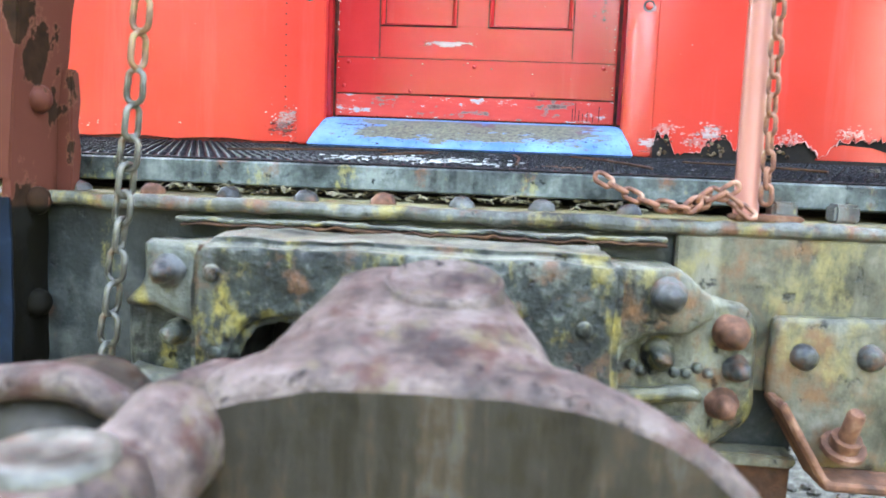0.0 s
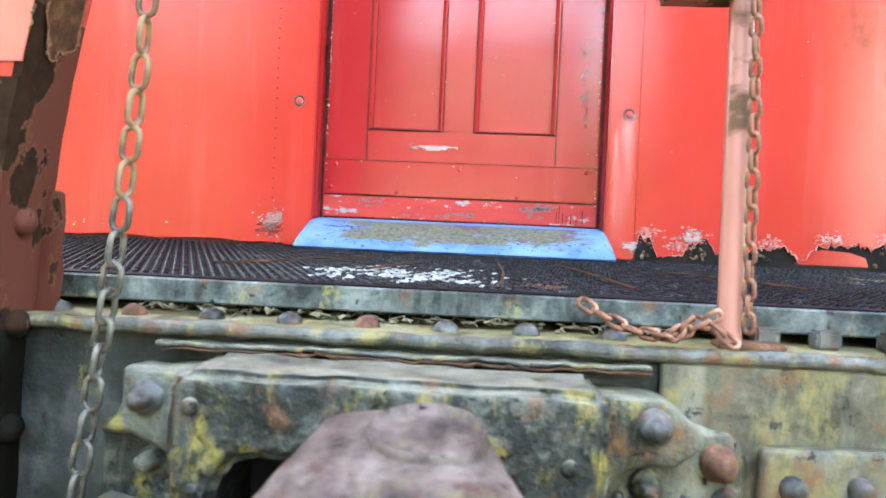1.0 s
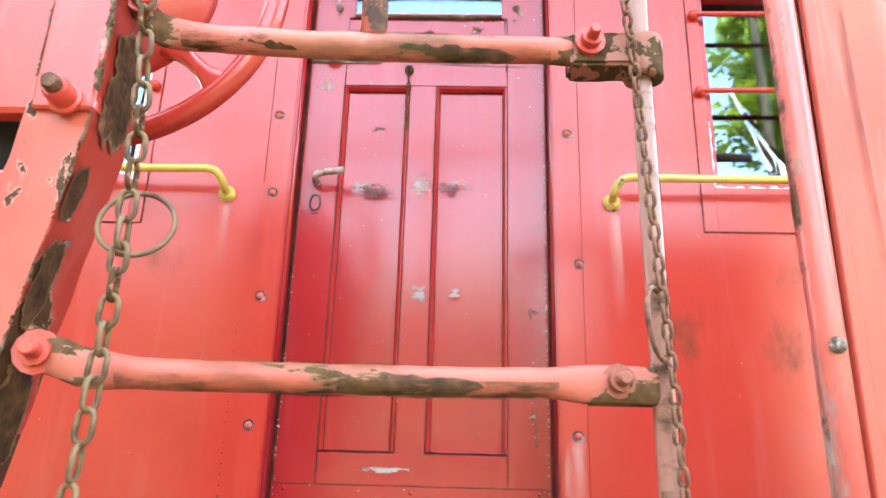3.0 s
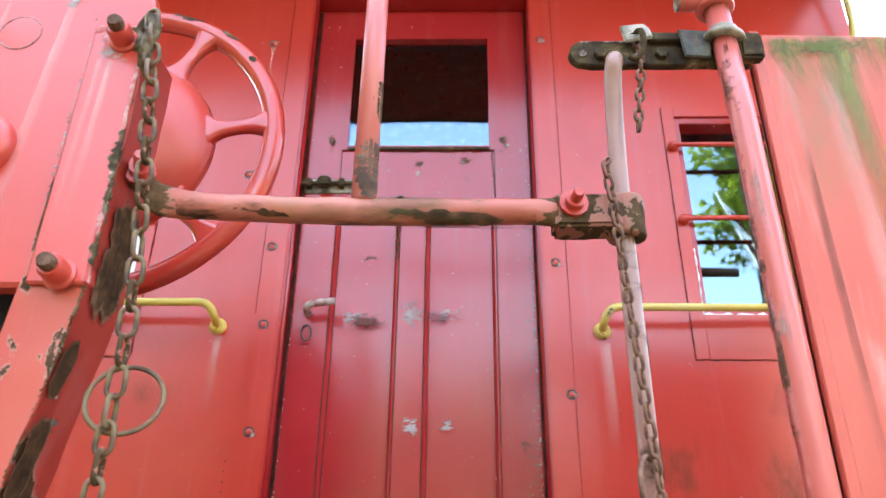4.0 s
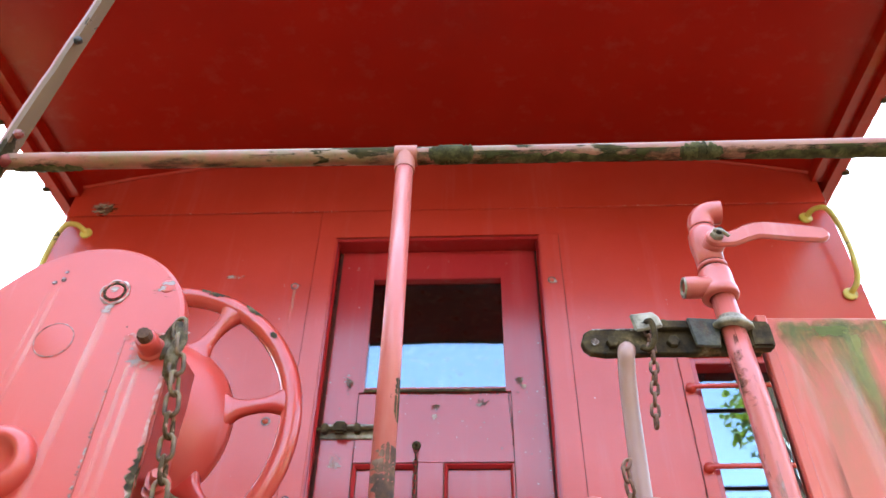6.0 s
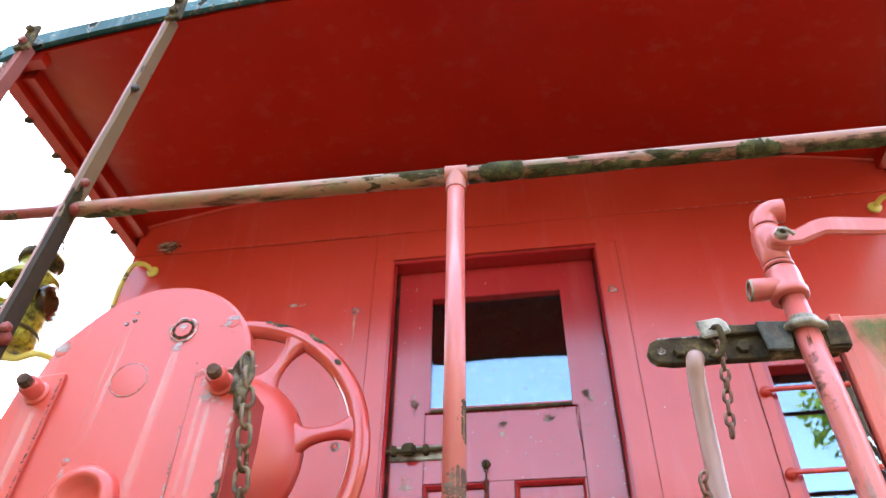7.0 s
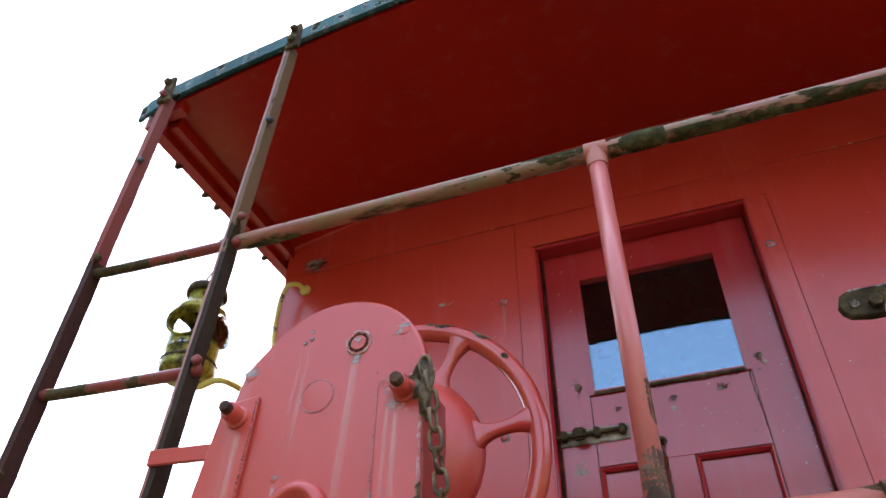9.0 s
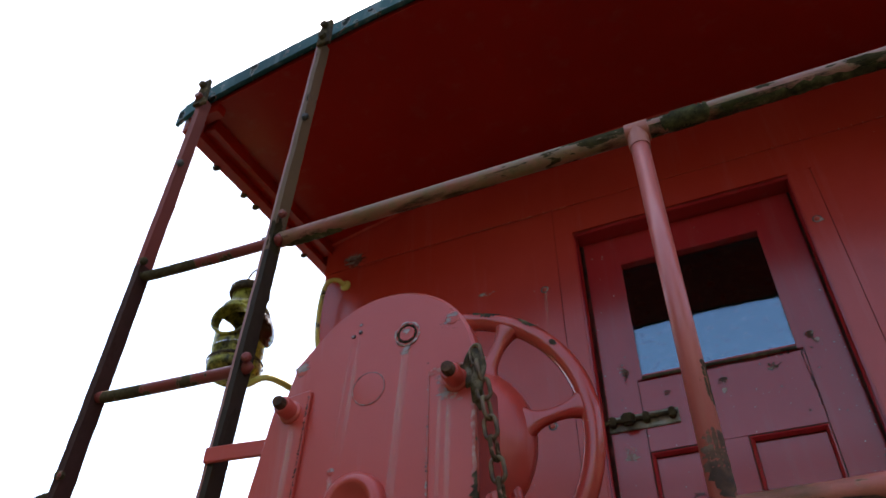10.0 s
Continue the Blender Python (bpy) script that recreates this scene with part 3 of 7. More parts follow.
def smudge_material(name, colour, strength, fine=70.0, run=(0.4, 1, 1), lo=0.72, hi=0.84):
    """A rubbed, broken-up mark that fades out towards its rim."""
    m, nt, p = base(name, 0.75)
    co = nt.nodes.new("ShaderNodeTexCoord")
    sep = nt.nodes.new("ShaderNodeSeparateXYZ")
    nt.links.new(co.outputs["Generated"], sep.inputs[0])
    side = [ramp(nt, sep.outputs[k], [(0.0, (0, 0, 0)), (0.4, (1, 1, 1)), (0.6, (1, 1, 1)), (1.0, (0, 0, 0))]) for k in ("X", "Z")]
    n = tex_noise(nt, fine, 8, 0.7, run)
    f = math2(nt, "ADD", n, math2(nt, "MULTIPLY", math2(nt, "MULTIPLY", side[0], side[1]), 0.25))
    nt.links.new(math2(nt, "MULTIPLY", ramp(nt, f, [(lo, (0, 0, 0)), (hi, (1, 1, 1))]), math2(nt, "MULTIPLY", math2(nt, "MULTIPLY", side[0], side[1]), strength)), p.inputs["Alpha"])
    nt.links.new(mix(nt, tex_noise(nt, 90, 4, 0.6), colour, tuple(v * 0.4 for v in colour)), p.inputs["Base Color"])
    return m


def dirt_film(name, colour, lo, hi, strength, scale=16.0, run=(0.3, 1, 1)):
    """Thin broken dirt and algae on a pipe; along undersides it also paints shade."""
    m, nt, p = base(name, 0.8)
    n = tex_noise(nt, scale, 9, 0.68, run, 2.0)
    nt.links.new(math2(nt, "MULTIPLY", ramp(nt, n, [(lo, (0, 0, 0)), (hi, (1, 1, 1))]), strength), p.inputs["Alpha"])
    nt.links.new(mix(nt, tex_noise(nt, 60, 5, 0.6), colour, tuple(v * 0.4 for v in colour)), p.inputs["Base Color"])
    return m


FILM_PALE = dirt_film("pale_rubbed_film", (0.48, 0.33, 0.29), 0.50, 0.60, 0.6, 18.0, (1, 1, 0.35))
FILM_MOSS = dirt_film("moss_shade_film", (0.060, 0.052, 0.014), 0.40, 0.56, 0.95, 22.0, (0.5, 1, 1))
CREAM = mottled("cream_grey_worn_steel", [(0.1, (0.055, 0.045, 0.030)), (0.4, (0.20, 0.160, 0.120)), (0.7, (0.36, 0.285, 0.225)), (0.95, (0.45, 0.37, 0.31))], 32, 0.5, 0, 0.5, 0.001, spread=0.2)
MOSS = mottled("dark_olive_moss", [(0.1, (0.014, 0.011, 0.005)), (0.45, (0.050, 0.042, 0.016)), (0.7, (0.10, 0.085, 0.034)), (0.95, (0.22, 0.17, 0.11))], 50, 0.95, 0, 1.0, 0.004)
FILM_BROWN = dirt_film("brown_dirt_shade_film", (0.13, 0.065, 0.032), 0.51, 0.62, 0.8)
FILM_OLIVE = dirt_film("olive_dirt_shade_film", (0.095, 0.085, 0.028), 0.55, 0.70, 0.5, 14.0)
def chip_material(name, colours, scale=24.0, lo=0.555):
    """Hard-edged bare metal where the paint has come away, ragged towards its rim; lies in an upright y-z face."""
    m, nt, p = base(name, 0.8, 0, 0.15)
    co = nt.nodes.new("ShaderNodeTexCoord")
    sep = nt.nodes.new("ShaderNodeSeparateXYZ")
    nt.links.new(co.outputs["Generated"], sep.inputs[0])
    side = [ramp(nt, sep.outputs[k], [(0.0, (0, 0, 0)), (0.35, (1, 1, 1)), (0.65, (1, 1, 1)), (1.0, (0, 0, 0))]) for k in ("Y", "Z")]
    f = math2(nt, "ADD", math2(nt, "MULTIPLY", tex_noise(nt, scale, 9, 0.65), 0.7), math2(nt, "MULTIPLY", math2(nt, "MULTIPLY", side[0], side[1]), 0.45))
    nt.links.new(ramp(nt, f, [(lo, (0, 0, 0)), (lo + 0.02, (1, 1, 1))]), p.inputs["Alpha"])
    rim = ramp(nt, f, [(lo + 0.02, (1, 1, 1)), (lo + 0.06, (0, 0, 0))])
    body = ramp(nt, tex_noise(nt, 45, 8, 0.7, (1, 1, 1), 6.0), [(0.3, colours[0]), (0.5, colours[1]), (0.7, colours[2])])
    nt.links.new(mix(nt, rim, body, colours[3]), p.inputs["Base Color"])
    bump(nt, p, tex_noise(nt, 60, 6, 0.7), 0.8, 0.003)
    return m


BARE_RUST = chip_material("bare_rust_patch", [(0.010, 0.005, 0.002), (0.042, 0.017, 0.007), (0.095, 0.042, 0.016), (0.17, 0.085, 0.05)])
SMUDGE = smudge_material("brown_scuff_mark", (0.15, 0.050, 0.040), 0.9, 120.0, lo=0.67, hi=0.71)
SMUDGE_PALE = smudge_material("pale_scuff_mark", (0.50, 0.38, 0.36), 0.9, 110.0, lo=0.69, hi=0.73)
GRIME = smudge_material("olive_grime", (0.16, 0.10, 0.04), 0.45, 20.0, (1, 1, 0.5), 0.66, 0.90)
STREAK = stain_material("chalky_run_mark", (0.72, 0.52, 0.47), 0.42)
ALGAE = stain_material("green_algae_run", (0.20, 0.17, 0.05), 0.85)
GREEN_CRUST = smudge_material("green_algae_crust", (0.13, 0.14, 0.035), 0.9, 26.0, (1, 1, 1), 0.60, 0.72)
RUST_DARK = mottled("dark_brown_rust", [(0.1, (0.010, 0.005, 0.003)), (0.45, (0.034, 0.014, 0.007)), (0.7, (0.060, 0.026, 0.012)), (0.92, (0.12, 0.058, 0.03))], 22, 0.8, 0, 1.0, 0.004, spread=0.2)
CRUST = mottled("crumbling_rust_crust", [(0.1, (0.012, 0.009, 0.006)), (0.35, (0.05, 0.030, 0.015)), (0.5, (0.09, 0.060, 0.030)), (0.65, (0.17, 0.13, 0.09)), (0.8, (0.08, 0.03, 0.015)), (0.95, (0.32, 0.20, 0.16))], 45, 0.85, 0, 1.0, 0.003, spread=0.2)
SMEAR = stain_material("brown_run_mark", (0.09, 0.05, 0.03), 0.7)


def streak(parent, x, y, z0, z1, w, material=None, lean=0.0, name="run_mark"):
    bm = bmesh.new()
    bm.faces.new([bm.verts.new(q) for q in ((x - w / 2 + lean, y, z0), (x + w / 2 + lean, y, z0), (x + w / 2, y, z1), (x - w / 2, y, z1))])
    o = part(name, bm, material or STREAK, parent)
    o.visible_shadow = False
    return o


def smudge(parent, x, y, z, w, h, material=None):
    return streak(parent, x, y, z - h / 2, z + h / 2, w, material or SMUDGE, 0.0, "scuff_mark")


def pipe_film(parent, a, b, r, turn, spread, material):
    """A half shell of dirt lying on a pipe from a to b; along an underside it paints shade as well."""
    a, b = Vector(a), Vector(b)
    d = (b - a).normalized()
    front = Vector((0, -1, 0))
    front = (front - d * front.dot(d)).normalized()
    side = d.cross(front)
    bm = bmesh.new()
    ends = [[bm.verts.new(c + (front * math.cos(q) + side * math.sin(q)) * (r + 0.0005)) for q in (turn - spread + 2 * spread * k / 12 for k in range(13))] for c in (a, b)]
    for k in range(12):
        bm.faces.new((ends[0][k], ends[0][k + 1], ends[1][k + 1], ends[1][k]))
    o = part("dirt_film", bm, material, parent, smooth=True)
    o.visible_shadow = False
    return o


def pipe_patch(parent, a, b, r, turn, spread, material, seed, name="bare_patch"):
    """A ragged patch of lost paint on a pipe: turn is the angle of its middle from -y towards +z or +x."""
    a, b, rnd = Vector(a), Vector(b), random.Random(seed)
    d = (b - a).normalized()
    front = Vector((0, -1, 0))
    front = (front - d * front.dot(d)).normalized()
    side = d.cross(front)
    bm, rows = bmesh.new(), []
    n = 22
    for i in range(n + 1):
        t = i / n
        w = spread * (math.sin(math.pi * min(1, max(0.02, t))) ** 0.4) * rnd.uniform(0.6, 1.1)
        o = rnd.uniform(-0.15, 0.15) * spread
        c = a + (b - a) * t
        rows.append([bm.verts.new(c + (front * math.cos(q) + side * math.sin(q)) * (r + 0.0006)) for q in (turn + o - w + 2 * w * k / 8 for k in range(9))])
    for u, v in zip(rows, rows[1:]):
        for k in range(8):
            bm.faces.new((u[k], u[k + 1], v[k + 1], v[k]))
    return part(name, bm, material, parent, smooth=True)

# ---- ground and surroundings ----
bm = bmesh.new()
bmesh.ops.create_grid(bm, x_segments=2, y_segments=2, size=1500)
tagged(part("ground", bm, GROUND), "grey gravel ground round the railway caboose", "ground", kind="structure")

rnd = random.Random(90)
stones = bmesh.new()
for _ in range(420):
    x, y, r = rnd.uniform(0.9, 2.0), rnd.uniform(0.6, 2.8), rnd.uniform(0.012, 0.03)
    lathe([(0, -r), (r, -r * 0.3), (r * rnd.uniform(0.6, 1), r * 0.3), (0, r * 0.6)], (x, y, r * 0.4), (rnd.uniform(-0.5, 0.5), rnd.uniform(-0.5, 0.5), 1), 6, stones)
tagged(part("gravel", stones, GRAVEL), "loose grey gravel stones beside the track", "gravel", kind="stuff")

# ---- the caboose body: end wall, side walls, roof ----
HALF, DOOR_W = 1.25, 0.320
WIN_L, WIN_R, WIN_B, WIN_T = 0.70, 1.06, 2.318, 2.896


def arch(x, top=3.750, k=0.098):
    return top - k * x * x


def wall_mesh():
    bm = None
    for s in (-1, 1):
        def b(x0, x1, z0, z1):
            nonlocal bm
            a, c = sorted((s * x0, s * x1))
            bm = box(a, c, 0.0, 0.06, z0, z1, bm=bm)
        b(DOOR_W, WIN_L, 1.42, 3.352)
        b(WIN_R, HALF, 1.42, 3.352)
        b(WIN_L, WIN_R, 1.42, WIN_B)
        b(WIN_L, WIN_R, WIN_T, 3.352)
    top = [(-HALF, 3.352), (HALF, 3.352)] + [(x, arch(x) + 0.01) for x in np.linspace(HALF, -HALF, 25)]
    return prism(top, 0.0, 0.06, bm=bm)


wall_end = tagged(part("wall_end", wall_mesh(), SEAM), "red sheet-steel end wall of an old caboose", "wall", kind="structure")


def ragged(x0, x1, z, seed, step=0.009):
    """A rusted-through lower edge: bites of uneven depth between stretches of sound steel."""
    rnd = random.Random(seed)
    bites = [(0.408, 0.024, 0.040), (0.508, 0.034, 0.036), (0.575, 0.04, 0.020), (0.655, 0.055, 0.026), (0.79, 0.075, 0.042), (0.91, 0.05, 0.046), (1.0, 0.04, 0.03), (1.12, 0.06, 0.03)]
    out, x = [], x0
    while x < x1 - 0.004:
        h = max([d * max(0.0, 1 - (abs(x - c - 0.3 * w * math.sin(c * 90)) / w) ** 4) for c, w, d in bites])
        out.append((x, z + h * rnd.uniform(0.7, 1.15) + rnd.uniform(-0.005, 0.006)))
        x += step * rnd.uniform(0.3, 1.1)
    return out + [(x1, z)]


SK = -0.004
sheets = [
    # left lower, right lower with its rusted ragged foot
    [(-HALF, 1.43)] + [(x, 1.43 + 0.003 * math.sin(x * 31)) for x in np.linspace(-1.1, -0.41, 12)] + [(-0.379, 1.428), (-0.379, WIN_B), (-HALF, WIN_B)],
    ragged(0.382, HALF, 1.436, 4) + [(HALF, WIN_B), (0.382, WIN_B)],
]
for s in (-1, 1):
    for x0, x1, z0, z1 in ((0.383, WIN_L, WIN_B, 3.466), (WIN_R, HALF, WIN_B, 3.466), (WIN_L, WIN_R, WIN_T, 3.466)):
        a, c = sorted((s * x0, s * x1))
        sheets.append([(a, z0), (c, z0), (c, z1), (a, z1)])
for o in sheets:
    part("steel_sheet", prism(o, SK, 0.0), RED, wall_end)
# Black sheet close behind the holes, in place of a shaded cavity.
part("hole_backing", box(0.386, HALF - 0.01, -0.0016, -0.0003, 1.421, 1.50), BLACK, wall_end, "black sheet painting the dark hollow behind the rusted edge")
rnd = random.Random(44)
torn = ragged(0.382, HALF, 1.436, 4)
part("torn_edge", tube([(x, SK - 0.001, z + rnd.uniform(0, 0.002)) for x, z in torn], [rnd.choice((0.0003, 0.0007, 0.0013, 0.0022)) for _ in torn], 6), TORN, wall_end, "pale flaked rim of the rusted edge")
part("pressed_patch", prism([(0.715, 1.43), (0.87, 1.43), (0.862, 1.452), (0.83, 1.462), (0.77, 1.466), (0.73, 1.456)], -0.002, 0.004, 0.002), RED, wall_end)
crumb = bmesh.new()
for _ in range(70):
    x = rnd.choice((0.408, 0.508, 0.64, 0.90, 0.94)) + rnd.uniform(-0.025, 0.025)
    lathe([(0.0, 0.0), (rnd.uniform(0.002, 0.006), 0.002), (0, rnd.uniform(0.003, 0.006))], (x, rnd.uniform(-0.004, -0.001), 1.432 + rnd.random() ** 2 * 0.03), (rnd.uniform(-1, 1), -1, rnd.uniform(-1, 1)), 5, crumb)
tagged(part("rust_crumbs", crumb, CRUST, wall_end), "dark rust crumbs in the holes", kind="stuff")
# header sheet over the door, jamb strips and the upper sheet with its lapped lower edge
part("steel_sheet", prism([(-0.381, 3.354), (0.388, 3.354), (0.388, 3.466), (-0.381, 3.466)], -0.006, 0.0), RED, wall_end)
part("steel_sheet", prism([(-HALF, 3.468), (-0.6, 3.4695), (0.1, 3.467), (0.7, 3.4665), (HALF, 3.468)] + [(x, arch(x) + 0.004) for x in np.linspace(HALF, -HALF, 25)], -0.009, 0.0, 0.001), RED, wall_end)
for s in (-1, 1):
    a, c = sorted((s * DOOR_W, s * 0.3805))
    part("jamb_strip", box(a, c, -0.011, 0.0, 1.425, 3.352, 0.003), RED, wall_end)
    a, c = sorted((s * (DOOR_W - 0.004), s * DOOR_W))
    part("jamb_lining", box(a, c, -0.006, 0.058, 1.43, 3.35), RED_DOOR, wall_end)
part("roof_cove", prism([(x, arch(x) - 0.008) for x in np.linspace(-HALF, HALF, 25)] + [(x, arch(x) + 0.002) for x in np.linspace(HALF, -HALF, 25)], -0.020, -0.009, 0.002), RED, wall_end)
part("head_lining", box(-DOOR_W, DOOR_W, -0.004, 0.058, 3.338, 3.350, 0.002), RED_DOOR, wall_end)
# window surrounds: an applied sheet frame and a stop round the glass
for s in (-1, 1):
    a, c = sorted((s * 0.668, s * 1.09))
    l, r = sorted((s * WIN_L, s * WIN_R))
    for x0, x1, z0, z1 in ((a, l, 2.206, 2.926), (r, c, 2.206, 2.926), (l, r, 2.206, WIN_B), (l, r, WIN_T, 2.926)):
        part("window_plate", box(x0, x1, -0.0085, -0.0035, z0, z1, 0.0012), RED, wall_end)
    for x0, x1, z0, z1 in ((l, l + 0.014, WIN_B, WIN_T), (r - 0.014, r, WIN_B, WIN_T), (l + 0.014, r - 0.014, WIN_B, WIN_B + 0.016), (l + 0.014, r - 0.014, WIN_T - 0.02, WIN_T)):
        part("window_stop", box(x0, x1, -0.002, 0.0515, z0, z1, 0.002), WHITE if x0 == r - 0.014 and s < 0 else RED_DOOR, wall_end)
    rnd = random.Random(60 + s)
    n = 90
    ring_pts = [(a, 2.926 - 0.72 * k / n) for k in range(n)] + [(a + (c - a) * k / n, 2.206) for k in range(n)] + [(c, 2.206 + 0.72 * k / n) for k in range(n)]
    part("paint_bead", tube([(u + rnd.uniform(-0.0012, 0.0012), -0.006, v + rnd.uniform(-0.0015, 0.0015)) for u, v in ring_pts], [rnd.uniform(0.0005, 0.0020) for _ in ring_pts], 6), SEAM, wall_end, "ragged dark caulk line")
streak(wall_end, 0.352, -0.0125, 1.44, 1.728, 0.046)
streak(wall_end, 0.335, -0.0127, 1.44, 1.70, 0.02)
streak(wall_end, 0.456, SK - 0.0012, 1.98, 2.255, 0.03, lean=0.012)
streak(wall_end, -0.468, SK - 0.0012, 2.06, 2.262, 0.03)
streak(wall_end, -0.43, SK - 0.0012, 2.98, 3.155, 0.014)
smudge(wall_end, -1.13, -0.0105, 3.50, 0.16, 0.12, SMUDGE_PALE)
smudge(wall_end, -1.12, -0.0108, 3.49, 0.14, 0.10, SMUDGE)
smudge(wall_end, -0.62, SK - 0.0015, 3.2, 0.10, 0.03, SMUDGE_PALE)
for mt, x, z, w, h in ((SMUDGE_PALE, 0.37, 1.46, 0.07, 0.08), (SMUDGE_PALE, -0.40, 1.475, 0.12, 0.08), (SMUDGE, -0.41, 1.46, 0.14, 0.06), (SMUDGE_PALE, 0.50, 1.48, 0.12, 0.05)):
    smudge(wall_end, x, SK - 0.0015 if abs(x) > 0.38 else -0.0125, z, w, h, mt)
for x, z, w, h in ((0.88, 2.10, 0.34, 0.16), (0.84, 1.93, 0.30, 0.28), (-0.60, 2.12, 0.22, 0.14), (0.60, 1.95, 0.2, 0.3), (0.90, 2.225, 0.36, 0.03)):
    smudge(wall_end, x, -0.0095 if z > 2.2 else SK - 0.001, z, w, h, GRIME)
part("caulk", tube([(0.705 + 0.35 * k / 40, -0.003, 2.319 + 0.002 * math.sin(k * 2.1)) for k in range(41)], [0.003 + 0.002 * math.sin(k * 1.3) for k in range(41)], 6), WHITE, wall_end, "white caulk along the window foot")
part("caulk", tube([(0.703, -0.004, 2.245 + 0.25 * k / 20) for k in range(21)], [0.002 + 0.0015 * math.sin(k * 1.9) for k in range(21)], 6), WHITE, wall_end)
flakes(wall_end, PALE, -0.62, 3.0, 0.40, 0.5, SK, 9, 0.002, 51)
flakes(wall_end, PALE, 0.60, 3.1, 0.5, 0.4, SK, 9, 0.002, 52)
flakes(wall_end, SCUFF, 0.55, 2.0, 0.4, 0.8, SK, 10, 0.002, 53)
flakes(wall_end, PALE, -0.70, 2.1, 0.5, 1.2, SK, 30, 0.0016, 54)
flakes(wall_end, PALE, 0.75, 2.1, 0.5, 1.2, SK, 30, 0.0016, 55)
for x, z in ((0.405, 1.485), (0.505, 1.482), (0.47, 1.46), (0.66, 1.472), (0.79, 1.488), (0.91, 1.492)):
    flakes(wall_end, TORN, x, z, 0.035, 0.016, SK, 40, 0.0045, int(x * 1000))
    flakes(wall_end, PALE, x, z - 0.004, 0.03, 0.012, SK - 0.0004, 16, 0.0026, int(x * 900))
flakes(wall_end, PALE, -0.395, 1.475, 0.05, 0.04, SK, 60, 0.003, 24)
flakes(wall_end, SCUFF, -0.392, 1.47, 0.04, 0.05, SK - 0.0006, 40, 0.0022, 27)
flakes(wall_end, PALE, -0.85, 1.452, 0.25, 0.012, SK, 9, 0.003, 25)
flakes(wall_end, PALE, -0.55, 3.4665, 0.45, 0.001, -0.0095, 40, 0.0022, 26)
flakes(wall_end, PALE, 0.75, 3.4665, 0.5, 0.001, -0.0095, 60, 0.0022, 28)
# rivets and screws of the wall
rv = dome((0, 0, 0), 0.0085, 0.005)
rivet = part("rivet", rv, RED_FADED, wall_end, smooth=True)
spots = [(-0.357, 2.287), (-0.360, 2.495), (0.358, 1.733), (0.353, 2.453), (0.347, 3.166), (-0.432, 3.162), (-0.446, 2.712), (0.372, 2.12), (-0.355, 1.74), (-0.36, 2.03)]
for i, (x, z) in enumerate(spots):
    o = rivet if i == 0 else rivet.copy()
    if i:
        scene.collection.objects.link(o)
    o.location = (x, -0.011 if abs(x) < 0.38 else -0.004, z)
    part("rivet_ring", lathe([(0.0125, 0), (0.0125, 0.0012), (0, 0.0012)], (x, o.location.y if abs(x) < 0.38 else SK, z), (0, -1, 0), 14), BOLT, wall_end)
    smudge(wall_end, x + 0.003, -0.0125 if abs(x) < 0.38 else SK - 0.0015, z - 0.003, 0.045, 0.04, SMUDGE_PALE)
small = part("rivet", dome((0, 0, 0), 0.0022, 0.0016, n=8), SEAM, wall_end, smooth=True)
small.location = (-0.405, SK, 1.46)
for x, z0, z1, st in ((-0.408, 1.46, 1.98, 0.022),):
    z = z0 + st
    while z < z1:
        o = small.copy()
        scene.collection.objects.link(o)
        o.location = (x, SK, z)
        z += st

for s, nm in ((-1, "wall_side_a"), (1, "wall_side_b")):
    a, c = sorted((s * (HALF - 0.05), s * HALF))
    tagged(part(nm, box(a, c, 0.06, 7.0, 1.2, 3.62), RED), "long red steel side wall of the caboose body", "wall", kind="structure")
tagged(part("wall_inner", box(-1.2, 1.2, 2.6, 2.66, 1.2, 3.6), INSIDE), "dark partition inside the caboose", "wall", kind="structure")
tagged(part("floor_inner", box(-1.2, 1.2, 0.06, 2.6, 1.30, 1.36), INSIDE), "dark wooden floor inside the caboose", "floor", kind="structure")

R_END, R_HALF = -0.806, 1.300


def roof_strip(z_lo, z_hi, y0, y1, over=0.0, nx=40, ny=10, bend=0.0):
    """An arched shell that narrows and drops a little towards the porch end."""
    bm = bmesh.new()
    lo, hi = [], []
    for j in range(ny + 1):
        y = y0 + (y1 - y0) * j / ny
        f = max(0.0, min(1.0, -y / 0.806))
        half, top = R_HALF - 0.052 * f + over, 3.750 - 0.105 * f
        a, c = [], []
        for i in range(nx + 1):
            x = -half + 2 * half * i / nx
            turn_down = bend * max(0.0, abs(x) - 1.17)
            a.append(bm.verts.new((x, y, top - 0.098 * x * x + z_lo - turn_down)))
            c.append(bm.verts.new((x, y, top - 0.098 * x * x + z_hi - turn_down + (0.003 * math.sin(x * 9) if over else 0))))
        lo.append(a)
        hi.append(c)
    for j in range(ny):
        for i in range(nx):
            bm.faces.new((lo[j][i], lo[j][i + 1], lo[j + 1][i + 1], lo[j + 1][i]))
            bm.faces.new((hi[j][i], hi[j + 1][i], hi[j + 1][i + 1], hi[j][i + 1]))
        for i in (0, nx):
            bm.faces.new((lo[j][i], hi[j][i], hi[j + 1][i], lo[j + 1][i]))
    for j in (0, ny):
        for i in range(nx):
            bm.faces.new((lo[j][i], lo[j][i + 1], hi[j][i + 1], hi[j][i]))
    return bm


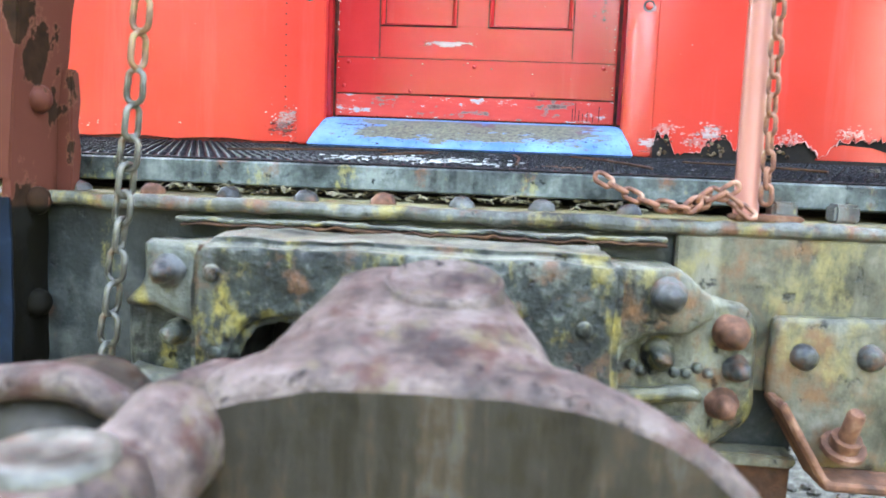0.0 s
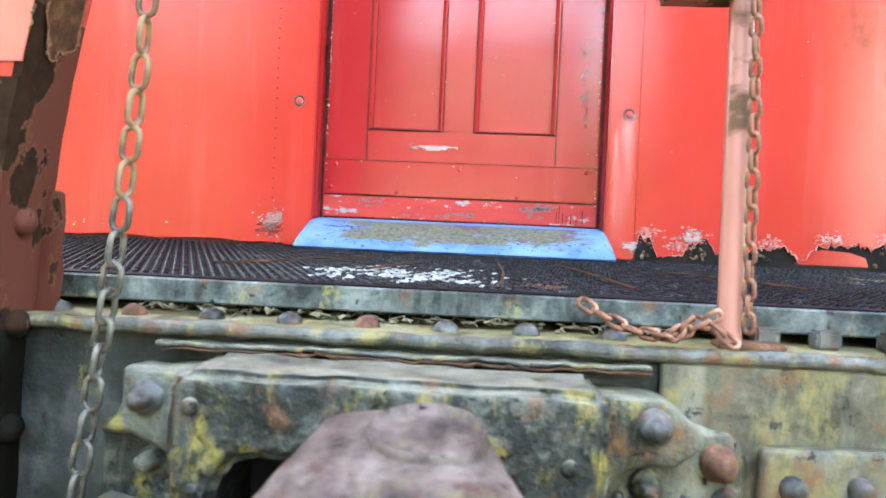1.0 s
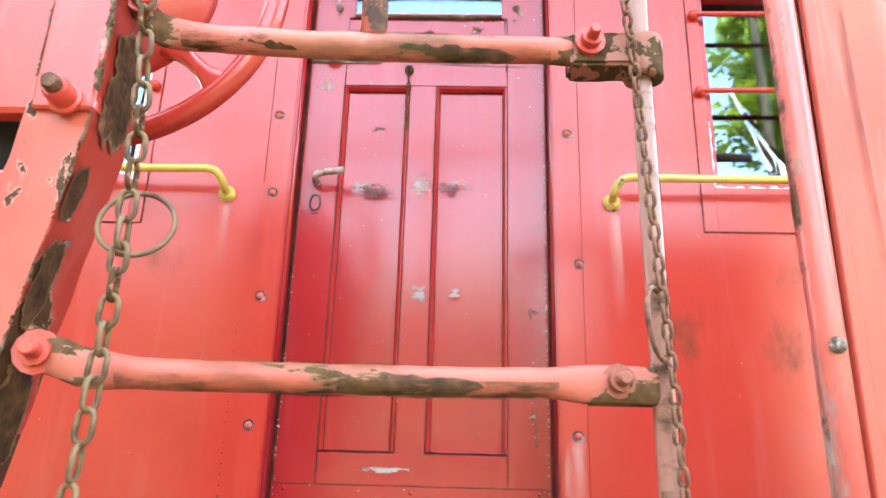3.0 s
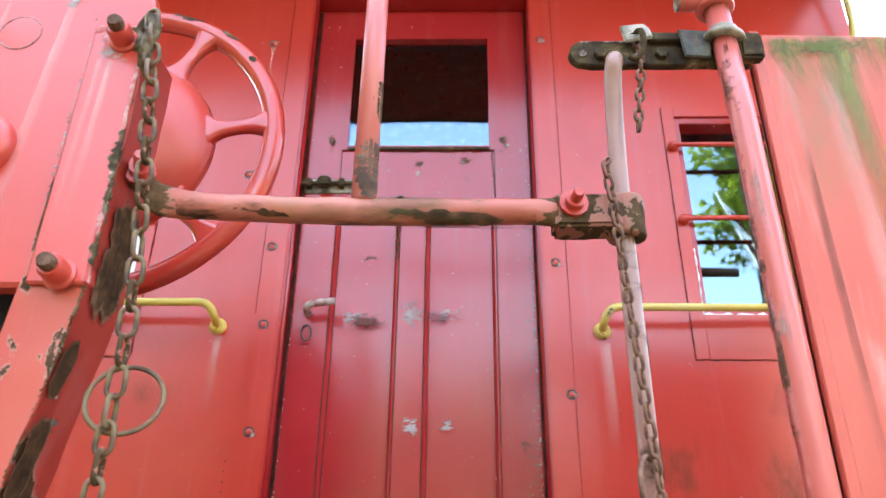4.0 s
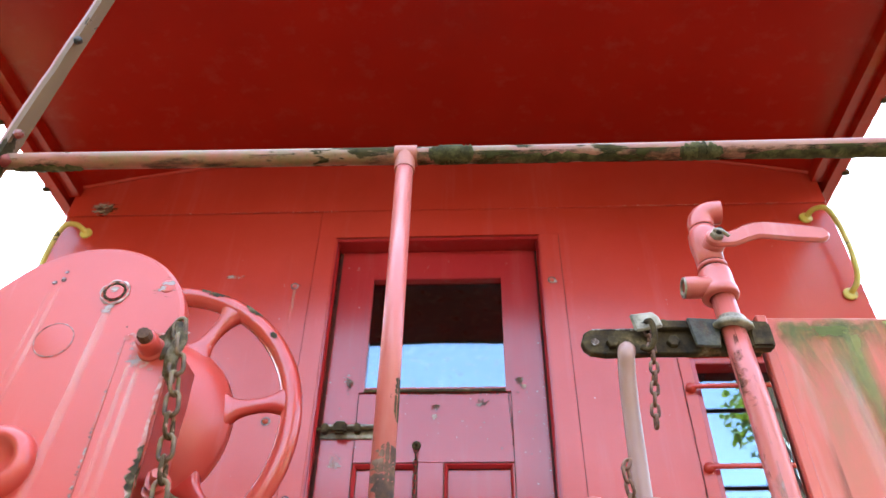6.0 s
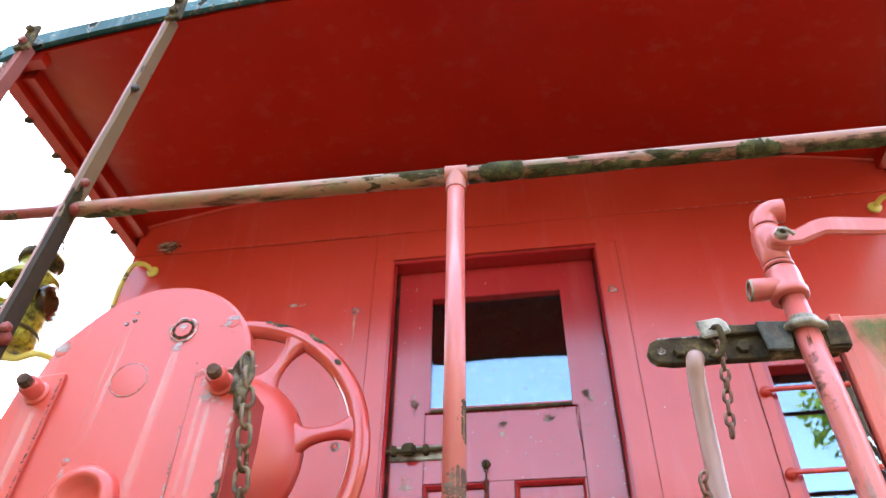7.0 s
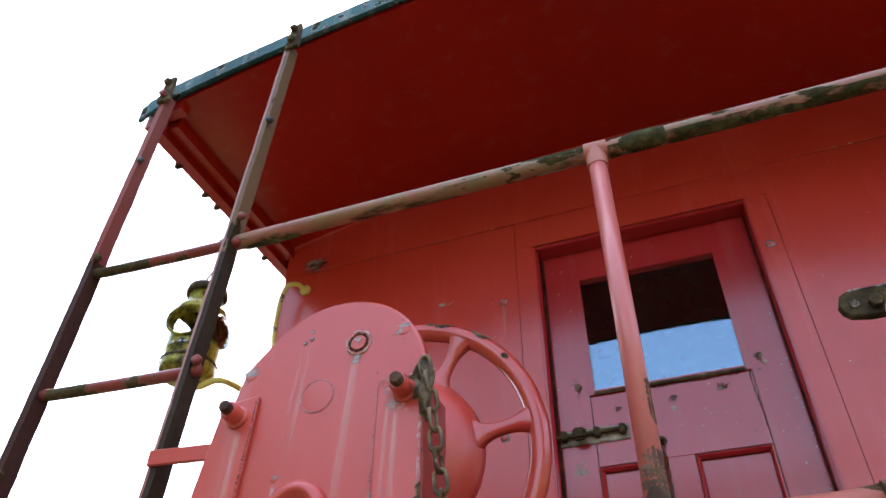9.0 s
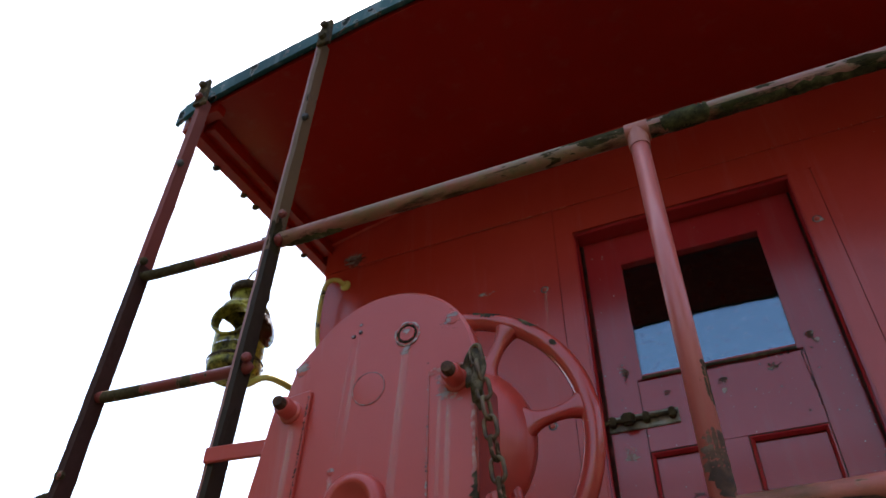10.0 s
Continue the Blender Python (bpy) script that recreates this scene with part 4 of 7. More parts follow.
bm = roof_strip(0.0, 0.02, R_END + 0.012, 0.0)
tagged(part("ceiling", bm, RED_CEIL, smooth=False), "red painted underside of the arched porch roof, darkened for shade", "ceiling", kind="structure")
roof = tagged(part("roof", roof_strip(0.022, 0.06, R_END, 0.0, 0.012), TEAL), "dark teal arched sheet roof of the caboose", "roof", kind="structure")
part("body_roof", roof_strip(0.0, 0.06, 0.001, 7.2, 0.012, 40, 1), TEAL, roof)
part("roof_edge_band", roof_strip(0.006, 0.060, R_END - 0.012, R_END - 0.001, 0.014, 60, 1, 0.45), TEAL, roof, "scuffed teal steel edging")
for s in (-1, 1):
    # eave lip, inner eave beam and end block, all in the darkened ceiling red
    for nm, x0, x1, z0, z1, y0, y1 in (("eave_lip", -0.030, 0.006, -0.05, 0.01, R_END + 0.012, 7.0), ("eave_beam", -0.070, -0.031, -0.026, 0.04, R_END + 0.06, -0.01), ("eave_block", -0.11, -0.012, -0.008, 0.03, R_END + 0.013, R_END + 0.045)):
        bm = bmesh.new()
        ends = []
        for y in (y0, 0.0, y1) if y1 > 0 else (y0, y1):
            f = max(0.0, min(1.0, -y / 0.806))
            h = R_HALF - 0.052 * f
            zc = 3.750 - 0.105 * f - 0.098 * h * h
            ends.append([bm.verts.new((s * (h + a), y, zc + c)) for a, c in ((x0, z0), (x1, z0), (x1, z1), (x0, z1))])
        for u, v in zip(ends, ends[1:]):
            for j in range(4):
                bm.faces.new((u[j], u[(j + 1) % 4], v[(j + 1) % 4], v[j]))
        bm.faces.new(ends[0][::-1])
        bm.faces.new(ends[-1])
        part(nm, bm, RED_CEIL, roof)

for k, y in enumerate((-0.62, -0.47, -0.40, -0.22, -0.08)):
    f = -y / 0.806
    h = R_HALF - 0.052 * f
    for s in (-1, 1):
        part("eave_bolt", dome((s * (h + 0.005), y, 3.750 - 0.105 * f - 0.098 * h * h - 0.045), 0.012, 0.02, (s, 0, -0.4), 10), IRON, roof, smooth=True)

# ---- platform and end sill ----
P_FRONT, P_Z0, P_Z1 = -0.772, 1.420, 1.386
plat = tagged(part("platform_floor", prism([(0.0, P_Z0 - 0.03), (0.0, P_Z0), (P_FRONT, P_Z1), (P_FRONT, P_Z1 - 0.028)], -1.22, 1.22, 0.002, "x"), PLAT_EDGE), "dark steel porch platform with studded tread", "platform", kind="structure")


part("tread_sheet", prism([(-0.002, P_Z0 + 0.0002), (-0.002, P_Z0 + 0.0022), (P_FRONT + 0.004, P_Z1 + 0.0022), (P_FRONT + 0.004, P_Z1 + 0.0002)], -1.218, 1.218, 0, "x"), TREAD, plat, "black tread sheet")


def plat_z(y):
    return P_Z0 + (P_Z1 - P_Z0) * (y / P_FRONT)


# tread: small raised rings in rows
verts, faces, kinds = [], [], []
row = 0
y = -0.015
rnd = random.Random(5)
while y > P_FRONT + 0.02:
    x = -1.1 + 0.0126 * ((row * 0.382) % 1.0)
    while x < 1.1:
        r, h = 0.0052, 0.0046 * rnd.uniform(0.6, 1.1)
        z = plat_z(y)
        k = len(verts)
        for rr, hh in ((r, 0.0), (r * 0.7, h), (r * 0.42, h), (r * 0.36, 0.001)):
            verts += [(x + rr * math.cos(a), y + rr * math.sin(a), z + hh) for a in (0.3, 1.35, 2.4, 3.44, 4.49, 5.54)]
        splash = noise.noise(Vector((x * 26, y * 20, 1))) * 0.7 + noise.noise(Vector((x * 90, y * 90, 3))) * 0.8 + 0.72 - ((x + 0.035) / 0.21) ** 2 - ((y + 0.60) / 0.19) ** 2
        dirt = noise.noise(Vector((x * 12, y * 12, 4))) * 0.5 + (x - 0.62) * 2.2 - abs(y + 0.35) * 2
        rusty = noise.noise(Vector((x * 30, y * 30, 9))) * 0.5 + 0.6 - ((x - 0.145) / 0.05) ** 2 - ((y + 0.69) / 0.03) ** 2
        kinds += [1 if splash > 0.55 else 2 if dirt > 0.15 else 3 if rusty > 0.35 else 0] * 18
        for ring in range(3):
            for j in range(6):
                faces.append((k + ring * 6 + j, k + ring * 6 + (j + 1) % 6, k + ring * 6 + 6 + (j + 1) % 6, k + ring * 6 + 6 + j))
        x += 0.0126
    y -= 0.0112
    row += 1
me = bpy.data.meshes.new("tread_studs")
me.from_pydata(verts, [], faces)
for mt in (STUD, SPLASH, DIRT, RUST):
    me.materials.append(mt)
me.polygons.foreach_set("material_index", kinds)
studs = new("tread_studs", me)
studs.parent = plat
tagged(studs, "black worn pressed-steel tread studs", kind="stuff")
for x0, y0, x1, y1 in ((0.093, -0.755, 0.092, -0.36), (0.252, -0.72, 0.19, -0.33), (-0.30, -0.62, -0.12, -0.38), (-0.09, -0.60, -0.03, -0.42), (0.50, -0.60, 0.36, -0.40)):
    tagged(part("twig", tube(curve([(x0, y0, plat_z(y0) + 0.008), ((x0 + x1) / 2 + 0.006, (y0 + y1) / 2, plat_z((y0 + y1) / 2) + 0.009), (x1, y1, plat_z(y1) + 0.008)], 4), 0.0019, 6), RUST_DARK), "dry red-brown twig lying on the tread", "twig", "twigs on the platform")

tagged(part("underframe", prism([(-1.15, 1.20), (1.15, 1.20), (1.15, 1.355), (-0.30, 1.352), (-0.34, 1.338), (-0.37, 1.338), (-0.40, 1.35), (-1.15, 1.352)], -0.70, -0.05), BLACK), "dark steel underframe below the porch platform", "underframe", kind="structure")
tagged(part("underbody", box(-0.38, 0.36, -0.05, 6.8, 0.62, 1.2), BLACK), "dark centre sill under the caboose body", "underframe", kind="structure")
sill = thing("end_sill", (0, -0.84, 1.2), "grey-green riveted steel end sill below the porch, flaking and lichened", "end sill", kind="structure")
part("flange", pitted(box(-0.62, 1.2, -0.846, -0.68, 1.332, 1.346, 0.003), 0.02, 0.0022), SILL_TOP, sill, "yellowish lichened top flange")
lip = box(-0.262, 0.245, -0.863, -0.80, 1.3212, 1.3262, 0.0015, seg=1)
bmesh.ops.subdivide_edges(lip, edges=[e for e in lip.edges if e.calc_length() > 0.3], cuts=40)
part("flange_lip", rough_up(lip, 0.003, 60), SILL, sill, "thin rusted edge strip")
# The web is darker up to x 0.39 than beyond it.
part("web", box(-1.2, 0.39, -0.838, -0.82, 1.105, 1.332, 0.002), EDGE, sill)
part("web", box(0.39, 1.2, -0.838, -0.82, 1.19, 1.332, 0.002), SILL, sill)
part("bottom_flange", pitted(box(-0.40, 0.386, -0.866, -0.78, 1.100, 1.113, 0.002), 0.02, 0.002), SILL_OLIVE, sill)
part("draft_gear_cheek", pitted(box(0.300, 0.388, -0.850, -0.10, 0.86, 1.098, 0.004), 0.05, 0.002), RUST_DARK, sill, "rust-brown cheek below the sill")
part("front_lip", pitted(tube([(-0.62 + 0.05 * k, -0.848, 1.3385) for k in range(37)], 0.0078, 10), 0.012, 0.0030), LIP_GREY, sill, "grey rounded front lip", smooth=True)
under_lip = box(-0.255, 0.245, -0.866, -0.80, 1.3180, 1.3208, 0.001, seg=1)
bmesh.ops.subdivide_edges(under_lip, edges=[e for e in under_lip.edges if e.calc_length() > 0.3], cuts=60)
part("flange_lip", rough_up(rough_up(under_lip, 0.0030, 60), 0.0025, 140), RUST_DARK, sill, "rust-brown ragged edge")
part("web_plate", box(0.256, 1.15, -0.852, -0.838, 1.175, 1.331, 0.002), SILL_OLIVE, sill)
for i, x in enumerate((-0.40, -0.312, -0.225, -0.136, -0.051, 0.036, 0.122, 0.215)):
    part("rivet_head", rough_up(dome((x, -0.805 - 0.002 * (i % 2), 1.346), 0.0145, 0.012, (0, 0, 1), 18), 0.002, 90), (BOLT, RUST, BOLT, BOLT, RUST, BOLT, BOLT, BOLT)[i], sill, smooth=True)
for x in (0.376, 0.439, 0.51):
    part("square_nut", box(x - 0.013, x + 0.013, -0.806, -0.78, 1.346, 1.366, 0.003), BOLT, sill)

deb = bmesh.new()
rnd = random.Random(12)
for _ in range(170):
    x, y = rnd.uniform(-0.34, 0.32), rnd.uniform(-0.79, -0.735)
    a, l = rnd.uniform(0, 6.28), rnd.uniform(0.006, 0.026)
    z0 = 1.3475 + rnd.uniform(0, 0.006)
    e = Vector((l * math.cos(a), 0.5 * l * math.sin(a), rnd.uniform(-0.002, 0.006)))
    b = Vector((rnd.uniform(-1, 1), rnd.uniform(-1, 1), rnd.uniform(0, 1))) * 0.3 * l
    p = Vector((x, y, z0))
    tube(curve([p, p + e * 0.5 + b, p + e], 3), rnd.uniform(0.0005, 0.0013), 5, bm=deb)
    if rnd.random() < 0.35:
        u = Vector((math.cos(a), math.sin(a), rnd.uniform(-0.3, 0.5))) * rnd.uniform(0.004, 0.010)
        w = u.cross(Vector((rnd.uniform(-1, 1), rnd.uniform(-1, 1), 1))).normalized() * u.length * 0.45
        deb.faces.new([deb.verts.new(p + q + Vector((0, 0, 0.004))) for q in (-u, w, u, -w)])
tagged(part("dead_leaves", deb, DIRT), "dry plant litter caught under the platform edge", "litter", kind="stuff")

# striker casting round the coupler pocket
cast = thing("striker_casting", (0, -0.9, 1.2), "heavy grey-green cast steel coupler striker, pitted and lichened", "casting")
block = prism([(-0.192, 1.06), (-0.150, 1.06), (-0.150, 1.205), (-0.138, 1.234), (-0.115, 1.244), (0.085, 1.244), (0.110, 1.234), (0.125, 1.205), (0.125, 1.06), (0.200, 1.06), (0.198, 1.30), (0.192, 1.320), (-0.18, 1.322), (-0.190, 1.310)], -0.968, -0.845)
bmesh.ops.bevel(block, geom=[e for e in block.edges if e.calc_face_angle(0) > 0.25], offset=0.011, segments=3, affect="EDGES", clamp_overlap=True)
part("block", pitted(block, 0.010, 0.0036), SILL, cast, smooth=True)
# Black sheet closes the coupler pocket; its darkness is painted.
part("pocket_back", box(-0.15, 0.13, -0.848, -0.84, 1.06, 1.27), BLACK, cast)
# upper ears stand proud of the lower ears; a hollow lies below their curved lower edges
part("upper_ear", pitted(prism([(-0.275, 1.306), (-0.275, 1.262), (-0.292, 1.246), (-0.300, 1.236), (-0.262, 1.238), (-0.225, 1.222), (-0.190, 1.190), (-0.190, 1.306)], -0.888, -0.838, 0.007), 0.010, 0.0028), SILL, cast, smooth=True)
part("lower_ear", pitted(prism([(-0.306, 1.06), (-0.190, 1.06), (-0.190, 1.25), (-0.306, 1.245)], -0.858, -0.838, 0.004), 0.010, 0.0028), SILL, cast, smooth=True)
part("rib", pitted(prism([(-0.300, 1.172), (-0.195, 1.156), (-0.195, 1.135), (-0.300, 1.15)], -0.890, -0.855, 0.007), 0.010, 0.0028), SILL, cast, smooth=True)
part("upper_ear", pitted(prism([(0.196, 1.306), (0.262, 1.304), (0.296, 1.276), (0.300, 1.258), (0.272, 1.240), (0.235, 1.233), (0.212, 1.222), (0.205, 1.19), (0.196, 1.17)], -0.892, -0.838, 0.008), 0.010, 0.0028), SILL_EAR, cast, smooth=True)
part("lower_ear", pitted(prism([(0.186, 1.10), (0.312, 1.118), (0.346, 1.142), (0.352, 1.165), (0.350, 1.245), (0.338, 1.266), (0.30, 1.275), (0.186, 1.28)], -0.862, -0.838, 0.006), 0.010, 0.0028), SILL_EAR, cast, smooth=True)
part("rib", pitted(prism([(0.196, 1.176), (0.29, 1.186), (0.30, 1.172), (0.196, 1.158)], -0.880, -0.858, 0.006), 0.010, 0.0028), SILL_EAR, cast, smooth=True)
part("rib", pitted(prism([(0.196, 1.145), (0.285, 1.150), (0.285, 1.134), (0.196, 1.128)], -0.886, -0.858, 0.006), 0.010, 0.0028), SILL_EAR, cast, smooth=True)
for x, yy, z, m, r in ((-0.247, -0.889, 1.276, BOLT, 0.013), (-0.252, -0.858, 1.206, SILL, 0.011), (0.252, -0.893, 1.278, BOLT, 0.0135), (0.252, -0.864, 1.212, SILL, 0.0125), (0.322, -0.864, 1.239, RUST, 0.0138), (0.318, -0.864, 1.166, RUST, 0.0125), (0.331, -0.862, 1.203, BOLT, 0.010)):
    b = rough_up(lathe([(r * 1.35, -0.004), (r * 1.3, 0.004), (r, 0.006), (r * 0.97, 0.016), (r * 0.75, 0.023), (r * 0.4, 0.027), (0, 0.028)], (x, yy, z), (0, -1, 0), 20), 0.0026, 80)
    part("rivet_head", b, m, cast, smooth=True)
for x, z in ((-0.166, 1.215), (-0.17, 1.288), (0.165, 1.255)):
    part("rivet_head", dome((x, -0.966, z), 0.009, 0.006), SILL, cast, smooth=True)
for i in range(9):
    part("weld_bead", dome((0.215 + 0.011 * i, -0.864, 1.197 + 0.004 * math.sin(i * 2)), 0.006, 0.006, n=8), SILL, cast, smooth=True)

for o in cast.children:
    for v in o.data.vertices:
        v.co.x -= 0.009
        v.co.z -= 0.003

plate = thing("step_plate", (0.45, -0.86, 1.18), "grey-green bolted steel bracket plate under the sill", "bracket")
part("plate", pitted(prism([(0.362, 1.252), (0.360, 1.176), (0.408, 1.100), (0.60, 1.098), (0.60, 1.258)], -0.868, -0.853, 0.004), 0.012, 0.002), SILL_OLIVE, plate, smooth=True)
part("foot_lip", prism([(0.360, 1.172), (0.408, 1.092), (0.60, 1.090), (0.60, 1.100), (0.412, 1.102), (0.366, 1.178)], -0.905, -0.853, 0.003), RUST, plate)
for x, z in ((0.392, 1.214), (0.455, 1.216), (0.515, 1.216)):
    part("rivet_head", rough_up(dome((x, -0.868, z), 0.0135, 0.013, n=18), 0.002, 90), BOLT, plate, smooth=True)
bolt(plate, (0.43, -0.885, 1.130), 0.014, (0, -0.5, 1), 0.03, RUST)
for o in plate.children:
    for v in o.data.vertices:
        v.co.x -= 0.009
        v.co.z += 0.003

# ---- coupler ----
coup = thing("coupler", (0.04, -1.2, 1.2), "brown cast-steel railway coupler with a worn green-black face", "coupler")
def coupler_rows():
    """Centre, half width, crown height and fall of the head from its back to its mouth."""
    keys = [(-1.040, 0.0225, 0.050, 1.285, 0.010), (-1.052, 0.0225, 0.060, 1.311, 0.008), (-1.09, 0.0235, 0.074, 1.307, 0.022), (-1.12, 0.0245, 0.087, 1.299, 0.026), (-1.15, 0.0255, 0.096, 1.290, 0.027), (-1.165, 0.028, 0.110, 1.286, 0.032), (-1.18, 0.034, 0.150, 1.282, 0.046), (-1.195, 0.040, 0.184, 1.278, 0.056), (-1.204, 0.042, 0.189, 1.2755, 0.058), (-1.209, 0.043, 0.188, 1.2735, 0.058), (-1.213, 0.044, 0.185, 1.2705, 0.058), (-1.2155, 0.045, 0.181, 1.2675, 0.057), (-1.217, 0.046, 0.178, 1.264, 0.056)]
    for (y0, *a), (y1, *c) in zip(keys, keys[1:]):
        for k in range(4):
            t = k / 4
            yield (y0 + (y1 - y0) * t, *[u + (v - u) * t for u, v in zip(a, c)])
    yield keys[-1]


bm = bmesh.new()
rows_ = []
for y, xc, w, zt, dr in coupler_rows():
    line = [bm.verts.new((xc - w * 1.04, y, 1.02))]
    for i in range(25):
        u = -1 + 2 * i / 24
        line.append(bm.verts.new((xc + w * u, y, zt - dr * abs(u) ** 3.3)))
    line.append(bm.verts.new((xc + w * 1.04, y, 1.02)))
    rows_.append(line)
for u, v in zip(rows_, rows_[1:]):
    for j in range(len(u) - 1):
        bm.faces.new((u[j], u[j + 1], v[j + 1], v[j]))
bm.faces.new(rows_[0])
for v in bm.verts:
    v.co += Vector((noise.noise(v.co * 30), noise.noise(v.co * 26 + Vector((5, 1, 2))), noise.noise(v.co * 34 + Vector((1, 7, 3))))) * 0.0022
mouth = [tuple(v.co) for v in rows_[-1]]
part("head", bm, COUPLER, coup, smooth=True)
bm = bmesh.new()
bm.faces.new([bm.verts.new(q) for q in mouth])
part("face", bm, COUPLER_FACE, coup, "green-black contact face")
part("shank", box(-0.06, 0.11, -1.06, -0.845, 1.08, 1.24, 0.02), COUPLER, coup)
part("horn_boss", lathe([(0.044, -0.012), (0.043, 0.0005), (0.040, 0.0035), (0.036, -0.0015), (0, 0.0)], (0.042, -1.088, 1.3075), (0, -0.2, 1), 28), COUPLER, coup, smooth=True)
ear = lathe([(0.046, -0.14), (0.048, -0.02), (0.044, -0.005), (0.034, 0.001), (0, 0.002)], (-0.118, -1.305, 1.249), (0, 0, 1), 24)
part("knuckle_ear", rough_up(ear, 0.002, 20), COUPLER, coup, smooth=True)
part("knuckle_pin", lathe([(0.030, -0.002), (0.029, 0.004), (0.020, 0.008), (0.017, 0.005), (0, 0.006)], (-0.116, -1.303, 1.251), (0, 0, 1), 24), CHAIN_GREY, coup, "grey pin head", smooth=True)
part("guard_arm", rough_up(tube(curve([(-0.085, -1.17, 1.232), (-0.096, -1.20, 1.232), (-0.100, -1.235, 1.226), (-0.106, -1.275, 1.214), (-0.116, -1.30, 1.200)]), 0.032, 18), 0.005, 22), COUPLER, coup, smooth=True)
lump = lathe([(0.05, -0.1), (0.055, 0.0), (0.048, 0.012), (0.03, 0.02), (0, 0.022)], (-0.185, -1.175, 1.226), (0, -0.3, 1), 20)
part("lift_arm", rough_up(tube(curve([(-0.27, -1.20, 1.225), (-0.225, -1.20, 1.246), (-0.178, -1.20, 1.254), (-0.145, -1.20, 1.243), (-0.118, -1.19, 1.222)]), 0.011, 12), 0.003, 30), COUPLER, coup, smooth=True)
part("lock_lift", rough_up(lump, 0.006, 14), COUPLER_FACE, coup, smooth=True)

# ---- blue door sill plate ----
sp = prism([(0.05, 1.47), (0.05, 1.490), (-0.012, 1.482), (-0.07, 1.452), (-0.106, 1.428), (-0.106, 1.420), (0.0, 1.420)], -0.332, 0.330, 0.004, "x")
for v in sp.verts:
    v.co.x *= 1 - max(0.0, v.co.z - 1.43) * 0.7
tagged(part("door_sill", sp, BLUE), "worn light blue painted door sill plate with bare rusty patches", "door sill", kind="structure")

# ---- door ----
door = thing("door_1", (0, 0.07, 1.49), "closed red panelled wooden door with a glazed top, scuffed paint", "door", kind="structure")
DY = 0.05
for nm, x0, x1, z0, z1 in (("stile", -0.309, -0.213, 1.492, 3.336), ("stile", 0.211, 0.308, 1.492, 3.336), ("bottom_rail", -0.213, 0.211, 1.492, 1.692), ("lock_rail", -0.213, 0.211, 2.618, 2.822),
                            ("top_rail", -0.213, 0.211, 3.232, 3.336), ("muntin", -0.042, 0.027, 1.692, 2.618)):
    part(nm, box(x0, x1, DY, DY + 0.04, z0, z1, 0.002), RED_DOOR, door)
for x0, x1 in ((-0.213, -0.042), (0.027, 0.211)):
    part("panel", box(x0, x1, DY + 0.014, DY + 0.028, 1.692, 2.618), RED_DOOR, door)
    # sloped moulding, mitred at the corners
    out = [(x0 + 0.0015, 1.694), (x1 - 0.0015, 1.694), (x1 - 0.0015, 2.616), (x0 + 0.0015, 2.616)]
    inn = [(x0 + 0.011, 1.6985), (x1 - 0.011, 1.6985), (x1 - 0.011, 2.6055), (x0 + 0.011, 2.6055)]
    for k in range(4):
        bm = bmesh.new()
        o, q, o2, q2 = out[k], inn[k], out[(k + 1) % 4], inn[(k + 1) % 4]
        mid, mid2 = [(u * 0.62 + v * 0.38, s * 0.62 + w * 0.38) for (u, s), (v, w) in ((o, q), (o2, q2))]
        ring_ = [[bm.verts.new((x, DY + y, z)) for (x, z), y in ((a, 0.015), (a, 0.000), (b, -0.0015), (c, 0.006), (c, 0.015))] for a, b, c in ((o, mid, q), (o2, mid2, q2))]
        for u in range(5):
            bm.faces.new((ring_[0][u], ring_[0][(u + 1) % 5], ring_[1][(u + 1) % 5], ring_[1][u]))
        bm.faces.new(ring_[0])
        bm.faces.new(ring_[1][::-1])
        bmesh.ops.recalc_face_normals(bm, faces=bm.faces[:])
        part("panel_moulding", bm, RED_DOOR, door)
    # Strips hold seam dirt and paint the shading lines round the mouldings.
    for a, b, c, d in ((x0 + 0.011, x0 + 0.0122, 1.6985, 2.6055), (x1 - 0.0122, x1 - 0.011, 1.6985, 2.6055), (x0 + 0.011, x1 - 0.011, 2.604, 2.6055)):
        part("dirty_seam", box(a, b, DY + 0.0128, DY + 0.0145, c, d), SEAM, door)
part("dirty_bead", box(-0.199, 0.197, DY - 0.0075, DY - 0.002, 2.8225, 2.832, 0.001), IRON, door, "bare weathered lower bead")
for a, b, c, d in ((-0.213, -0.199, 2.822, 3.232), (0.197, 0.211, 2.822, 3.232), (-0.199, 0.197, 2.822, 2.838), (-0.199, 0.197, 3.220, 3.232)):
    part("glazing_bead", box(a, b, DY - 0.006, DY + 0.03, c, d, 0.002), RED_DOOR, door)
for x0, x1 in ((-0.213, -0.042), (0.027, 0.211)):
    for a, b, c, d in ((x0 - 0.0015, x0 + 0.0015, 1.692, 2.618), (x1 - 0.0015, x1 + 0.0015, 1.692, 2.618), (x0, x1, 1.6905, 1.6925), (x0, x1, 2.6165, 2.6195)):
        part("dirty_seam", box(a, b, DY + 0.001, DY + 0.012, c, d), SEAM, door)
# Dark lines at kick plate and rails: dirt plus painted crease shadow.
for a, b, c, d in ((-0.306, 0.306, 1.6205, 1.6235), (-0.306, 0.306, 1.541, 1.5445), (-0.2135, -0.2115, 1.545, 1.692), (0.2105, 0.2125, 1.63, 1.692), (-0.309, -0.305, 1.63, 3.33), (-0.2135, -0.2125, 2.62, 2.82), (0.2105, 0.2125, 2.62, 2.82)):
    part("dirty_seam", box(a, b, DY - 0.0006, DY + 0.012, c, d), SEAM, door)
